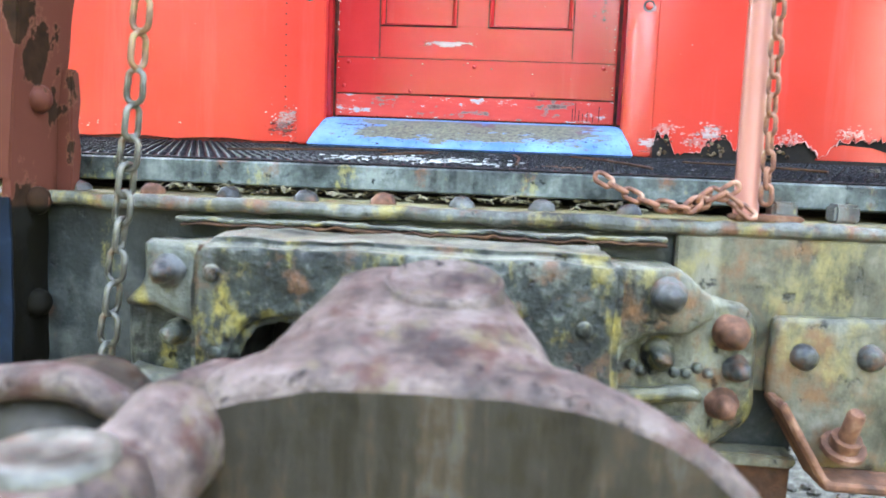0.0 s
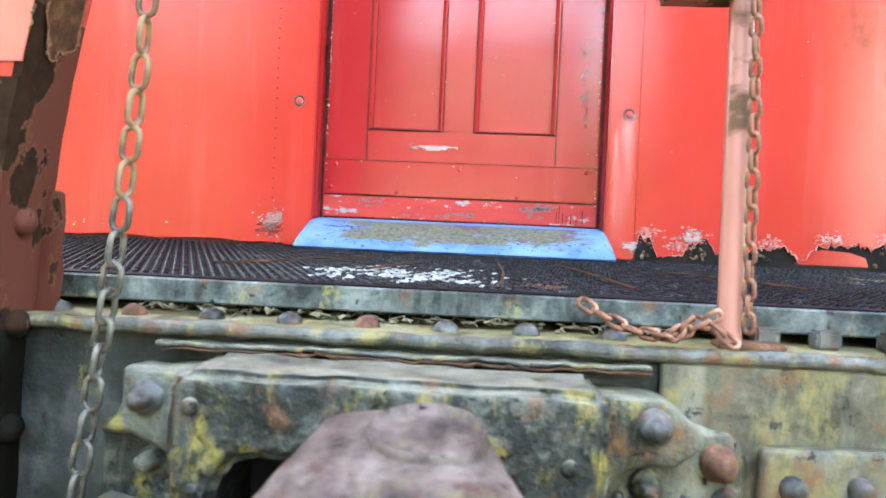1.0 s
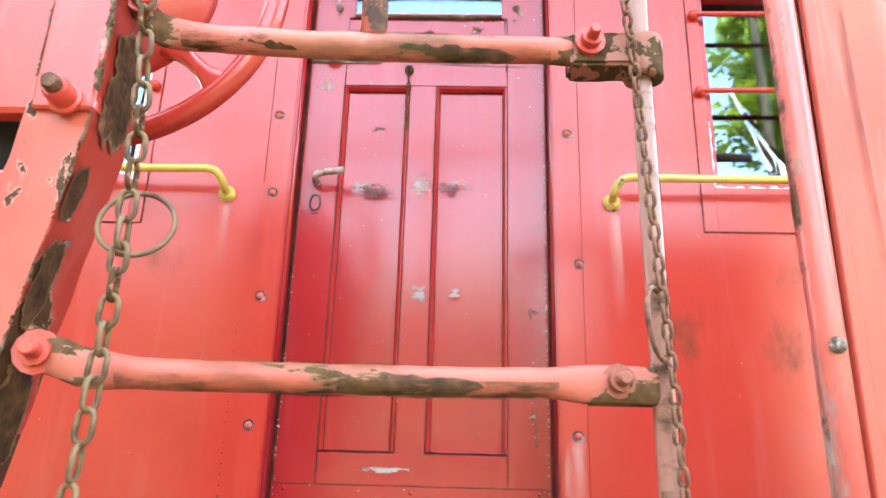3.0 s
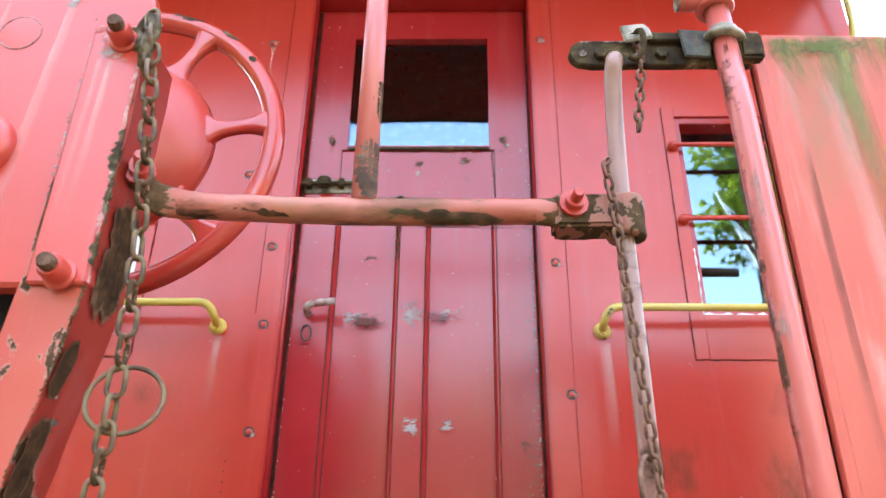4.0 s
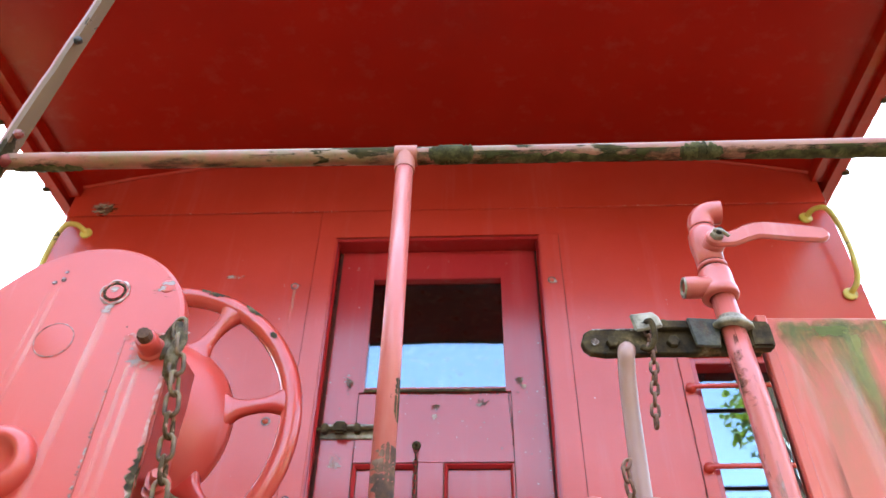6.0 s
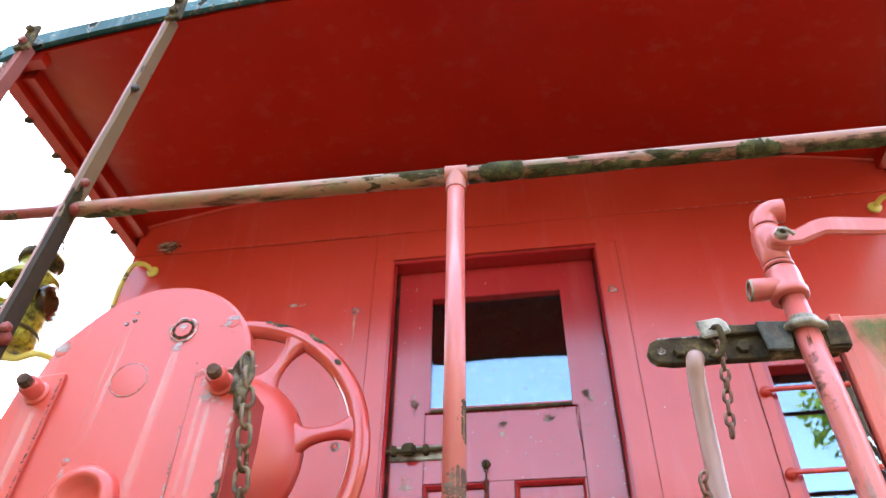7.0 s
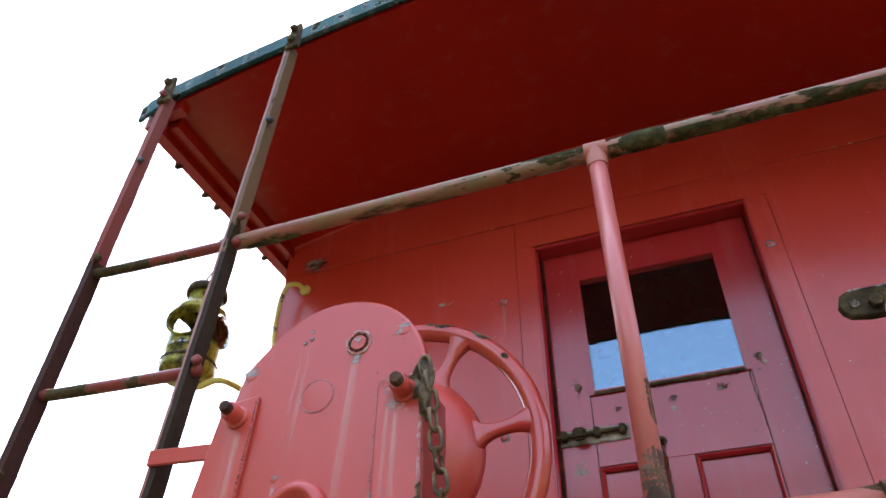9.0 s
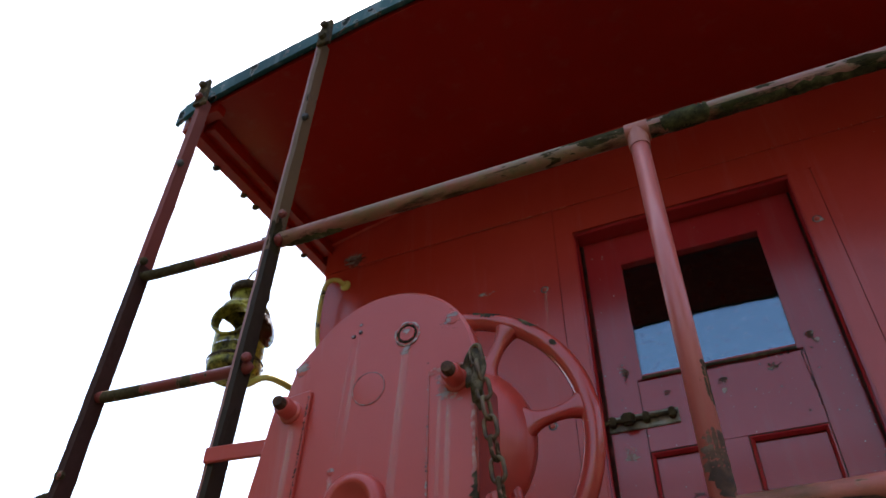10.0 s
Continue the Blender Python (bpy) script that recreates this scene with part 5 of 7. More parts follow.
for x in (-0.3165, 0.3155):
    part("jamb_bead", rod((x, 0.012, 1.49), (x, 0.012, 3.338), 0.0062, 10), RED_DOOR, door, smooth=True)
    part("dirty_seam", box(x - 0.001, x + 0.001, 0.019, 0.024, 1.49, 3.338), SEAM, door)
part("rebate", box(-0.3155, -0.3092, DY + 0.006, DY + 0.034, 1.48, 3.338), SEAM, door)
part("rebate", box(0.3082, 0.3155, DY + 0.006, DY + 0.034, 1.48, 3.338), SEAM, door)
for mt, x, z, w, h in ((SMUDGE, -0.122, 2.318, 0.16, 0.075), (SMUDGE_PALE, 0.0, 2.06, 0.09, 0.09), (SMUDGE_PALE, 0.085, 2.06, 0.06, 0.05), (SMUDGE_PALE, -0.005, 2.335, 0.10, 0.13), (SMUDGE, 0.06, 2.33, 0.13, 0.05), (SMUDGE_PALE, -0.155, 2.335, 0.10, 0.06), (SMUDGE_PALE, 0.09, 2.335, 0.12, 0.06),
                       (SMUDGE, -0.115, 2.50, 0.08, 0.03), (SMUDGE_PALE, -0.05, 1.655, 0.22, 0.03)):
    inset = 0.0136 if -0.213 < x - w / 2 and x + w / 2 < -0.042 and z > 1.7 else -0.0012
    smudge(door, x, DY + inset, z, w, h, mt)
for mt, x, z, w, h, k, sz, sd in ((PALE, -0.262, 2.628, 0.014, 0.012, 14, 0.0035, 8), (SCUFF, -0.245, 2.86, 0.01, 0.014, 16, 0.0045, 9), (SCUFF, 0.24, 2.855, 0.006, 0.014, 14, 0.0045, 10),
                                  (PALE, 0.005, 2.775, 0.008, 0.008, 9, 0.004, 11), (SCUFF, 0.125, 2.785, 0.012, 0.006, 14, 0.0045, 12), (SCUFF, 0.27, 1.75, 0.012, 0.10, 20, 0.0035, 13), (PALE, 0.268, 1.86, 0.01, 0.06, 8, 0.004, 14), (SCUFF, 0.30, 2.2, 0.003, 0.5, 60, 0.003, 17), (PALE, -0.305, 1.75, 0.002, 0.15, 12, 0.004, 18)):
    flakes(door, mt, x, z, w, h, DY, k, sz, sd)
for mt, x, z, w, h, k, sz, sd in ((PALE, 0.0, 2.72, 0.40, 0.10, 9, 0.003, 31), (SCUFF, 0.0, 2.70, 0.45, 0.12, 6, 0.0035, 32), (SCUFF, 0.26, 2.9, 0.05, 0.5, 8, 0.003, 33), (PALE, 0.27, 2.7, 0.05, 0.5, 6, 0.0025, 34), (SCUFF, -0.262, 2.95, 0.05, 0.4, 6, 0.003, 35), (PALE, -0.26, 3.0, 0.05, 0.4, 8, 0.003, 36), (PALE, 0.0, 3.28, 0.4, 0.05, 8, 0.003, 37), (SCUFF, 0.0, 1.60, 0.45, 0.04, 8, 0.003, 38), (SCUFF, 0.0, 2.2, 0.4, 0.6, 8, 0.002, 39)):
    flakes(door, mt, x, z, w, h, DY - (0.0042 if z < 1.63 else 0), k, sz, sd)
flakes(door, PALE, 0.0, 2.25, 0.5, 1.0, DY, 60, 0.0018, 81)
flakes(door, SCUFF, 0.05, 2.1, 0.5, 1.0, DY, 45, 0.0018, 82)
flakes(door, SCUFF, 0.285, 1.9, 0.02, 0.6, DY, 60, 0.0026, 83)
flakes(door, PALE, 0.302, 2.0, 0.002, 0.9, DY, 70, 0.0022, 84)
flakes(door, PALE, -0.304, 2.1, 0.002, 0.9, DY, 60, 0.0022, 85)
for x in (0.218, 0.224, 0.232, 0.240, 0.250, 0.262, 0.275):
    part("split", box(x, x + 0.0018, DY - 0.0028, DY - 0.0015, 1.497, 1.506 + 0.034 * abs(math.sin(x * 300))), SEAM, door)
pane = part("pane", box(-0.199, 0.197, DY + 0.014, DY + 0.018, 2.838, 3.220), GLASS, door, "dark reflecting glass")
for v in pane.data.vertices:
    v.co.y += (v.co.z - 3.03) * 0.034
pane.visible_shadow = False
part("kick_plate", box(-0.294, 0.284, DY - 0.004, DY, 1.545, 1.621, 0.001), RED_DOOR, door, "red steel kick plate")
part("weathered_foot", box(-0.306, 0.306, DY - 0.002, DY + 0.0, 1.494, 1.541), BARE, door, "peeling bottom edge")
for x, z in ((-0.28, 1.612), (0.0, 1.608), (0.28, 1.612), (-0.14, 1.552), (0.13, 1.552), (-0.29, 1.56)):
    part("screw", dome((x, DY - 0.004, z), 0.005, 0.003, n=10), RED_DOOR, door, smooth=True)

# bare wood showing through old screw marks, with a split down the stile
for x, z, w, h, k in ((-0.240, 2.848, 0.012, 0.014, 34), (0.003, 2.780, 0.012, 0.008, 26), (0.134, 2.790, 0.012, 0.009, 34), (0.234, 2.860, 0.008, 0.010, 30), (-0.141, 2.775, 0.010, 0.008, 14), (0.268, 2.02, 0.010, 0.010, 14), (0.262, 1.88, 0.008, 0.010, 14), (0.270, 1.78, 0.008, 0.010, 12)):
    flakes(door, RUST, x, z, w * 1.2, h * 1.2, DY - 0.0004, int(k * 0.7), 0.0036, int(1000 * (z + x)))
for x, z, w, h, k in ((0.000, 2.752, 0.005, 0.010, 14), (0.248, 2.838, 0.005, 0.006, 14), (-0.261, 2.612, 0.013, 0.008, 60)):
    flakes(door, PALE, x, z, w, h, DY - 0.0008, k, 0.0052, int(900 * (z + x)))
flakes(door, SEAM, 0.06, 2.821, 0.15, 0.003, DY - 0.0006, 70, 0.0055, 61)
rnd = random.Random(19)
split = [(0.2035 + 0.0065 * k / 40 + rnd.uniform(-0.002, 0.002), DY - 0.0002, 2.838 - 0.172 * k / 40) for k in range(41)]
part("split", tube(split, [rnd.choice((0.0004, 0.0008, 0.0013, 0.0022)) for _ in split], 6), SEAM, door, "dark ragged split beside the stile")

# knob, key plate, bolt latch and hook chain on the door
part("key_plate", soften(box(-0.276, -0.252, DY - 0.005, DY, 2.255, 2.345, 0.006), 0), RED_DOOR, door)
part("knob", tube(curve([(-0.262, DY, 2.335), (-0.262, DY - 0.04, 2.338), (-0.245, DY - 0.052, 2.345), (-0.19, DY - 0.052, 2.352)]), 0.009, 10), PALE, door, "worn white lever knob", smooth=True)
part("keyhole_ring", tube([(-0.264 + 0.012 * math.cos(a), DY - 0.008, 2.285 + 0.02 * math.sin(a)) for a in np.linspace(0, 6.28, 17)[:-1]], 0.002, 6, True), BOLT, door)
part("latch_plate", box(-0.306, -0.122, DY - 0.006, DY, 2.684, 2.727, 0.002), CREAM, door, "chipped black and white latch")
part("latch_bar", rod((-0.335, DY - 0.016, 2.708), (-0.126, DY - 0.016, 2.709), 0.006), IRON, door)
part("padlock", soften(box(-0.268, -0.232, DY - 0.040, DY - 0.018, 2.688, 2.722, 0.006), 0), IRON, door)
for x in (-0.293, -0.205, -0.138):
    part("latch_staple", box(x - 0.008, x + 0.008, DY - 0.026, DY - 0.004, 2.695, 2.722, 0.003), IRON, door)
part("chain_stud", lathe([(0.012, 0), (0.012, 0.006), (0.005, 0.008), (0.005, 0.018), (0, 0.02)], (-0.046, DY, 2.665), (0, -1, 0), 12), IRON, door)

# ---- chains ----
def link_mesh(length, width, wire, material):
    s, pts = (length - width) / 2, []
    for i in range(16):
        a = 2 * math.pi * i / 16
        pts.append(((width / 2 - wire) * math.cos(a), 0, (width / 2 - wire) * math.sin(a) + (s if math.sin(a) >= 0 else -s)))
    bm = tube(pts, wire, 8, True)
    me = bpy.data.meshes.new("link")
    bmesh.ops.recalc_face_normals(bm, faces=bm.faces)
    bm.to_mesh(me)
    bm.free()
    for f in me.polygons:
        f.use_smooth = True
    me.materials.append(material)
    return me


def chain(points, me, pitch, parent, seed=1, twist=0.0, low=None):
    pts = curve(points, 30)
    rnd = random.Random(seed)
    dist, k, prev = 0.0, 0, pts[0]
    last = pts[0]
    for p in pts[1:]:
        dist += (p - prev).length
        prev = p
        if dist >= pitch:
            d = p - last
            zz = d.normalized()
            yy = Vector((0, -1, 0)) - zz * -zz.y
            yy = yy.normalized() if yy.length > 0.1 else Vector((1, 0, 0))
            q = Matrix((yy.cross(zz), yy, zz)).transposed().to_4x4()
            o = new("link", low if low and p.z < 1.46 else LINK_P if low and k % 2 and p.z > 1.75 and rnd.random() < 0.7 else me)
            turn = Matrix.Rotation((math.pi / 2 if k % 2 else 0) + twist + rnd.uniform(-0.22, 0.22), 4, "Z")
            o.matrix_world = Matrix.Translation((p + last) / 2) @ q @ turn
            o.parent = parent
            o.matrix_parent_inverse = parent.matrix_world.inverted()
            last, dist, k = p, 0.0, k + 1


def ring(parent, at, r, wire, normal, material):
    q = Vector(normal).to_track_quat("Z", "Y")
    pts = [Vector(at) + q @ Vector((r * math.cos(a), r * math.sin(a), 0)) for a in np.linspace(0, 2 * math.pi, 33)[:-1]]
    return part("ring", tube(pts, wire, 8, True), material, parent, "rusty steel ring", smooth=True)


LINK = link_mesh(0.0392, 0.0250, 0.0031, CHAIN)
LINK_P = link_mesh(0.0392, 0.0250, 0.0031, PIPE_RUST)
CHAIN_RUST = mottled("orange_brown_chain_rust", [(0.1, (0.035, 0.014, 0.009)), (0.4, (0.11, 0.042, 0.025)), (0.65, (0.18, 0.078, 0.048)), (0.95, (0.28, 0.165, 0.12))], 40, 0.7, 0, 0.8, 0.001, spread=0.18)
LINK_S = link_mesh(0.0245, 0.0155, 0.0025, CHAIN_RUST)
LINK_D = link_mesh(0.024, 0.013, 0.0016, IRON)
ch = thing("safety_chain", (-0.3, -0.93, 2.38), "long galvanised chain with rusty links hanging beside the post", "chain")
chain([(-0.294, -0.945, 2.385), (-0.280, -0.945, 2.30), (-0.262, -0.94, 2.15), (-0.250, -0.925, 1.95), (-0.258, -0.915, 1.68), (-0.285, -0.905, 1.42), (-0.318, -0.90, 1.17), (-0.328, -0.89, 1.06)], LINK, 0.0268, ch, 2, 0.1, link_mesh(0.0392, 0.0250, 0.0031, CHAIN_GREY))
ring(ch, (-0.248, -0.90, 1.878), 0.040, 0.0029, (0.15, -1, 0.25), CHAIN)
ch2 = thing("safety_chain", (0.32, -0.83, 2.2), "rusty brown chain hung along the thin post and heaped below", "chain")
chain([(0.378, -0.815, 2.45), (0.374, -0.83, 2.38), (0.362, -0.832, 2.30), (0.360, -0.832, 2.26)], LINK_S, 0.0165, ch2, 3)
chain([(0.312, -0.838, 2.225), (0.306, -0.845, 2.205), (0.312, -0.842, 2.15), (0.322, -0.842, 1.95), (0.334, -0.838, 1.76), (0.340, -0.836, 1.60), (0.343, -0.836, 1.43), (0.344, -0.838, 1.365)], LINK_S, 0.0162, ch2, 5, 0.75)
ring(ch2, (0.322, -0.845, 1.792), 0.040, 0.003, (0.86, -0.5, 0.05), CHAIN_RUST)
chain([(0.312, -0.848, 1.382), (0.285, -0.85, 1.365), (0.255, -0.848, 1.357), (0.225, -0.842, 1.362), (0.19, -0.832, 1.378), (0.17, -0.826, 1.390)], LINK_S, 0.0162, ch2, 8)
chain([(0.325, -0.862, 1.352), (0.29, -0.846, 1.375), (0.262, -0.86, 1.356), (0.245, -0.84, 1.358)], LINK_S, 0.0162, ch2, 9, 0.5)
chain([(-0.046, DY - 0.012, 2.66), (-0.046, DY - 0.008, 2.60), (-0.047, DY - 0.008, 2.485)], LINK_D, 0.017, door, 4)

# ---- railing of the porch ----
rail = thing("end_railing", (0, -0.82, 1.35), "worn pink-painted pipe railing across the porch end, rusty and mossy", "railing")


def flat_end_bar(points, r, name):
    """A pipe whose ends are hammered flat: (x, y, z) points; the first leg is the bent flat tab."""
    pts = curve(points, 10)
    n, bm, rings, run = len(pts), bmesh.new(), [], [0.0]
    for u, v in zip(pts, pts[1:]):
        run.append(run[-1] + (v - u).length)
    for p, d in zip(pts, run):
        edge = min(d, run[-1] - d)
        f = min(1.0, max(0.0, (edge - 0.075) / 0.06))
        f = f * f * (3 - 2 * f)
        ry, rz = 0.007 + (r - 0.007) * f, r * 1.3 - 0.3 * r * f
        rings.append([bm.verts.new(p + Vector((0, ry * math.cos(q), rz * math.sin(q)))) for q in (2 * math.pi * j / 16 for j in range(16))])
    for u, v in zip(rings, rings[1:]):
        for j in range(16):
            bm.faces.new((u[j], u[(j + 1) % 16], v[(j + 1) % 16], v[j]))
    bm.faces.new(rings[0][::-1])
    bm.faces.new(rings[-1])
    return part(name, rough_up(bm, 0.0015, 30), PIPE_PINK, rail, smooth=True)


flat_end_bar([(-0.352, -0.885, 1.748), (-0.31, -0.885, 1.733), (-0.25, -0.878, 1.721), (0.0, -0.852, 1.722), (0.21, -0.83, 1.727), (0.325, -0.815, 1.728)], 0.0165, "lower_bar")
flat_end_bar([(-0.320, -0.892, 2.186), (-0.285, -0.888, 2.160), (-0.24, -0.875, 2.134), (0.0, -0.845, 2.139), (0.21, -0.822, 2.152), (0.338, -0.808, 2.156)], 0.0175, "upper_bar")
part("clamp", soften(box(0.245, 0.345, -0.812, -0.782, 1.708, 1.748, 0.006), 0), PIPE_RUST, rail)
part("clamp", pitted(box(0.238, 0.325, -0.831, -0.785, 2.128, 2.176, 0.004), 0.012, 0.002), PIPE_RUST, rail, "flaking rusty clamp")
part("collar", pitted(lathe([(0.013, -0.03), (0.024, -0.03), (0.026, -0.026), (0.026, 0.024), (0.024, 0.028), (0.013, 0.028)], (0.334, -0.803, 2.152), (0, 0, 1), 18), 0.012, 0.002), PIPE_RUST, rail, "rusty collar round the post", smooth=True)
bolt(rail, (0.279, -0.825, 1.731), 0.013, (0.1, -1, 0), 0.014, PIPE_RUST)
bolt(rail, (0.262, -0.835, 2.158), 0.013, (0.1, -1, 0), 0.014, RED_FADED)
bolt(rail, (-0.335, -0.890, 1.738), 0.016, (0.25, -1, 0), 0.022, RED_FADED)
bolt(rail, (-0.288, -0.898, 2.168), 0.013, (0.4, -1, 0), 0.025, RED_FADED)
part("post", tube(curve([(0.330, -0.822, 1.345), (0.331, -0.815, 1.5), (0.333, -0.800, 2.1), (0.335, -0.801, 2.28), (0.335, -0.816, 2.36), (0.336, -0.827, 2.390), (0.339, -0.825, 2.404), (0.343, -0.812, 2.409)]), 0.0128, 12), PIPE_GREY, rail, smooth=True)
part("post_foot", soften(box(0.315, 0.382, -0.842, -0.808, 1.346, 1.353, 0.002), 0), RUST, rail)
part("stanchion", tube([(-0.012, -0.848, 2.150), (-0.013, -0.83, 2.5), (-0.014, -0.812, 2.845)], 0.0165, 14), PIPE_RED, rail, smooth=True)
pipe_patch(rail, (-0.0127, -0.8405, 2.278), (-0.0128, -0.8368, 2.35), 0.0165, 1.25, 0.8, IRON, 5)
pipe_patch(rail, (-0.012, -0.848, 2.150), (-0.0125, -0.8425, 2.243), 0.0165, 0.5, 1.5, RUST, 6)
for x0, x1, y0, y1, z, r, tn, sp, sd in ((-0.02, 0.13, -0.8535, -0.839, 1.724, 0.0165, 0.5, 0.75, 11), (-0.22, -0.05, -0.8745, -0.8575, 1.721, 0.0165, 1.5, 0.5, 12), (0.0, 0.17, -0.8445, -0.828, 2.1425, 0.0175, 0.9, 0.7, 13), (-0.2, -0.1, -0.871, -0.858, 2.136, 0.0175, 1.2, 0.6, 14)):
    pipe_patch(rail, (x0, y0, z), (x1, y1, z + 0.001), r, tn, sp, RUST, sd)
# Dirt under both bars, which also paints their undersides as shaded.
for a, b, r in (((-0.25, -0.878, 1.721), (0.0, -0.852, 1.722), 0.018), ((0.0, -0.852, 1.722), (0.21, -0.83, 1.727), 0.018), ((-0.24, -0.875, 2.134), (0.0, -0.845, 2.139), 0.019), ((0.0, -0.845, 2.139), (0.21, -0.822, 2.148), 0.019)):
    pipe_film(rail, a, b, r, 1.35, 1.25, FILM_BROWN)
    pipe_film(rail, a, b, r + 0.0004, 0.2, 1.6, FILM_OLIVE)
# Top rail: algae and brown dirt below, deepened to imitate its shaded half.
for a, b in (((-0.82, -0.812, 2.862), (-0.6, -0.811, 2.861)), ((-0.6, -0.811, 2.861), (-0.036, -0.808, 2.858)), ((0.01, -0.808, 2.858), (0.5, -0.815, 2.848)), ((0.5, -0.815, 2.848), (1.18, -0.82, 2.842))):
    pipe_film(rail, a, b, 0.0182, 1.3, 1.2, FILM_OLIVE)
    pipe_film(rail, a, b, 0.0186, 1.45, 1.0, FILM_MOSS if a[0] > 0 else FILM_BROWN)
# Moss clumps; those turned downward add painted shade under the rail.
for x0, x1, tn, sp, sd in ((0.032, 0.118, 0.7, 1.9, 31), (0.165, 0.40, 1.45, 0.7, 32), (0.50, 0.58, 1.0, 1.3, 33), (0.62, 1.0, 1.5, 0.8, 34), (-0.78, -0.64, 1.6, 0.6, 37)):
    y0, y1 = (-0.8085 - 0.012 * max(0.0, q) for q in (x0, x1))
    z0, z1 = (2.858 - 0.020 * max(0.0, q - 0.02) - 0.004 * min(0.0, q) for q in (x0, x1))
    pipe_patch(rail, (x0, y0, z0), (x1, y1, z1), 0.0190, tn, sp, MOSS, sd, "moss_patch")
pipe_film(rail, (0.331, -0.815, 1.5), (0.333, -0.800, 2.1), 0.0136, 0.6, 1.6, FILM_BROWN)
part("top_rail", tube(curve([(-0.838, -0.812, 2.862), (-0.6, -0.811, 2.861), (-0.014, -0.808, 2.858), (0.5, -0.815, 2.848), (1.18, -0.82, 2.842)]), 0.0175, 14), PIPE_OLD, rail, smooth=True)
part("tee_collar", rod((-0.034, -0.808, 2.858), (0.008, -0.808, 2.857), 0.0205, 14), PIPE_PINK, rail)
part("tee_neck", rod((-0.014, -0.812, 2.812), (-0.014, -0.809, 2.858), 0.0195, 14), PIPE_PINK, rail)

# dark link bar at the head of the post
lk = thing("link_bar", (0.44, -0.8, 2.45), "dark mossy iron link bar bolted to the pipe and panel", "iron bar")
lb = [(0.276, 2.428), (0.279, 2.417), (0.288, 2.409), (0.31, 2.405), (0.545, 2.406), (0.545, 2.444), (0.31, 2.450), (0.292, 2.450), (0.281, 2.443)]
part("bar", pitted(prism(lb, -0.812, -0.798, 0.002), 0.012, 0.0012), IRON, lk)
part("shelf", pitted(prism([(0.395, 2.444), (0.54, 2.444), (0.54, 2.457), (0.397, 2.460)], -0.822, -0.798, 0.002), 0.012, 0.0012), IRON, lk)
part("strap", rough_up(prism([(0.443, 2.408), (0.478, 2.405), (0.486, 2.456), (0.437, 2.460)], -0.829, -0.8225, 0.002), 0.001, 40), STRAP, lk, "grey-brown strap plate")
part("top_edge", rough_up(box(0.292, 0.394, -0.8135, -0.797, 2.4465, 2.4515, 0.0015), 0.001, 60), SCUFF, lk, "worn pale upper edge")
part("hole", lathe([(0.0065, 0), (0.006, 0.0012), (0.004, 0.0004), (0, 0.0004)], (0.296, -0.8125, 2.427), (0, -1, 0), 14), SCUFF, lk, "pale worn hole")
part("chain_clip", rough_up(prism([(0.357, 2.435), (0.400, 2.444), (0.396, 2.462), (0.388, 2.472), (0.351, 2.467)], -0.829, -0.8225, 0.003), 0.0008, 60), CREAM, lk, "pale scuffed clip plate")
# Raised black piece drawn as the shaded inside of a slot.
part("clip_slot", prism([(0.366, 2.450), (0.374, 2.454), (0.384, 2.452), (0.382, 2.449), (0.372, 2.449)], -0.8296, -0.8285, 0.0), BLACK, lk)
part("clip_hook", tube(curve([(0.374, -0.833, 2.450), (0.379, -0.842, 2.442), (0.380, -0.838, 2.416), (0.370, -0.832, 2.401), (0.360, -0.83, 2.406)]), 0.0045, 8), IRON, lk, smooth=True)
for x, z in ((0.322, 2.424), (0.413, 2.424)):
    part("bolt_head", rough_up(hexnut((x, -0.812, z), 0.010, 0.008), 0.001, 60), IRON, lk)
part("lug", rough_up(dome((0.405, -0.808, 2.459), 0.010, 0.009, (0, 0, 1), 10), 0.002, 60), IRON, lk, smooth=True)

# ---- right-hand pipe with valve ----
vp = thing("valve_pipe", (0.52, -0.82, 1.4), "upright faded red brake pipe with a lever valve on top", "valve pipe")
part("pipe", tube([(0.521, -0.815, 1.30), (0.516, -0.82, 1.8), (0.509, -0.825, 2.30), (0.500, -0.826, 2.52)], 0.0178, 16), PIPE_RED, vp, smooth=True)
VX, VY = 0.4985, -0.826
part("pipe_clamp", pitted(lathe([(0.019, -0.006), (0.029, -0.005), (0.0305, -0.001), (0.0295, 0.003), (0.023, 0.008), (0.0200, 0.016), (0.018, 0.017)], (0.503, VY, 2.441), (0.12, -0.10, 1), 22), 0.007, 0.0010), CREAM, vp, "pale crusted clamp collar", smooth=True)
part("clamp_tab", pitted(box(0.522, 0.556, -0.835, -0.815, 2.402, 2.449, 0.004), 0.012, 0.0012), IRON, vp)
part("tee", lathe([(0.0175, 0), (0.0268, 0.001), (0.0285, 0.004), (0.0285, 0.014), (0.0262, 0.018), (0.0255, 0.046), (0.0245, 0.055), (0.021, 0.0585)], (VX, VY, 2.499), (0, 0, 1), 28), PIPE_RED, vp, smooth=True)
part("groove", rod((VX, VY, 2.553), (VX, VY, 2.566), 0.0196, 20), BLACK, vp, "dark gap between the fittings", smooth=True)
part("body_ring", lathe([(0.019, 0), (0.0232, 0.001), (0.0232, 0.006), (0.020, 0.007)], (VX, VY, 2.5605), (0.03, 0, 1), 24), PIPE_RED, vp, smooth=True)
part("groove", rod((VX, VY, 2.566), (VX, VY, 2.574), 0.0205, 20), BLACK, vp, smooth=True)
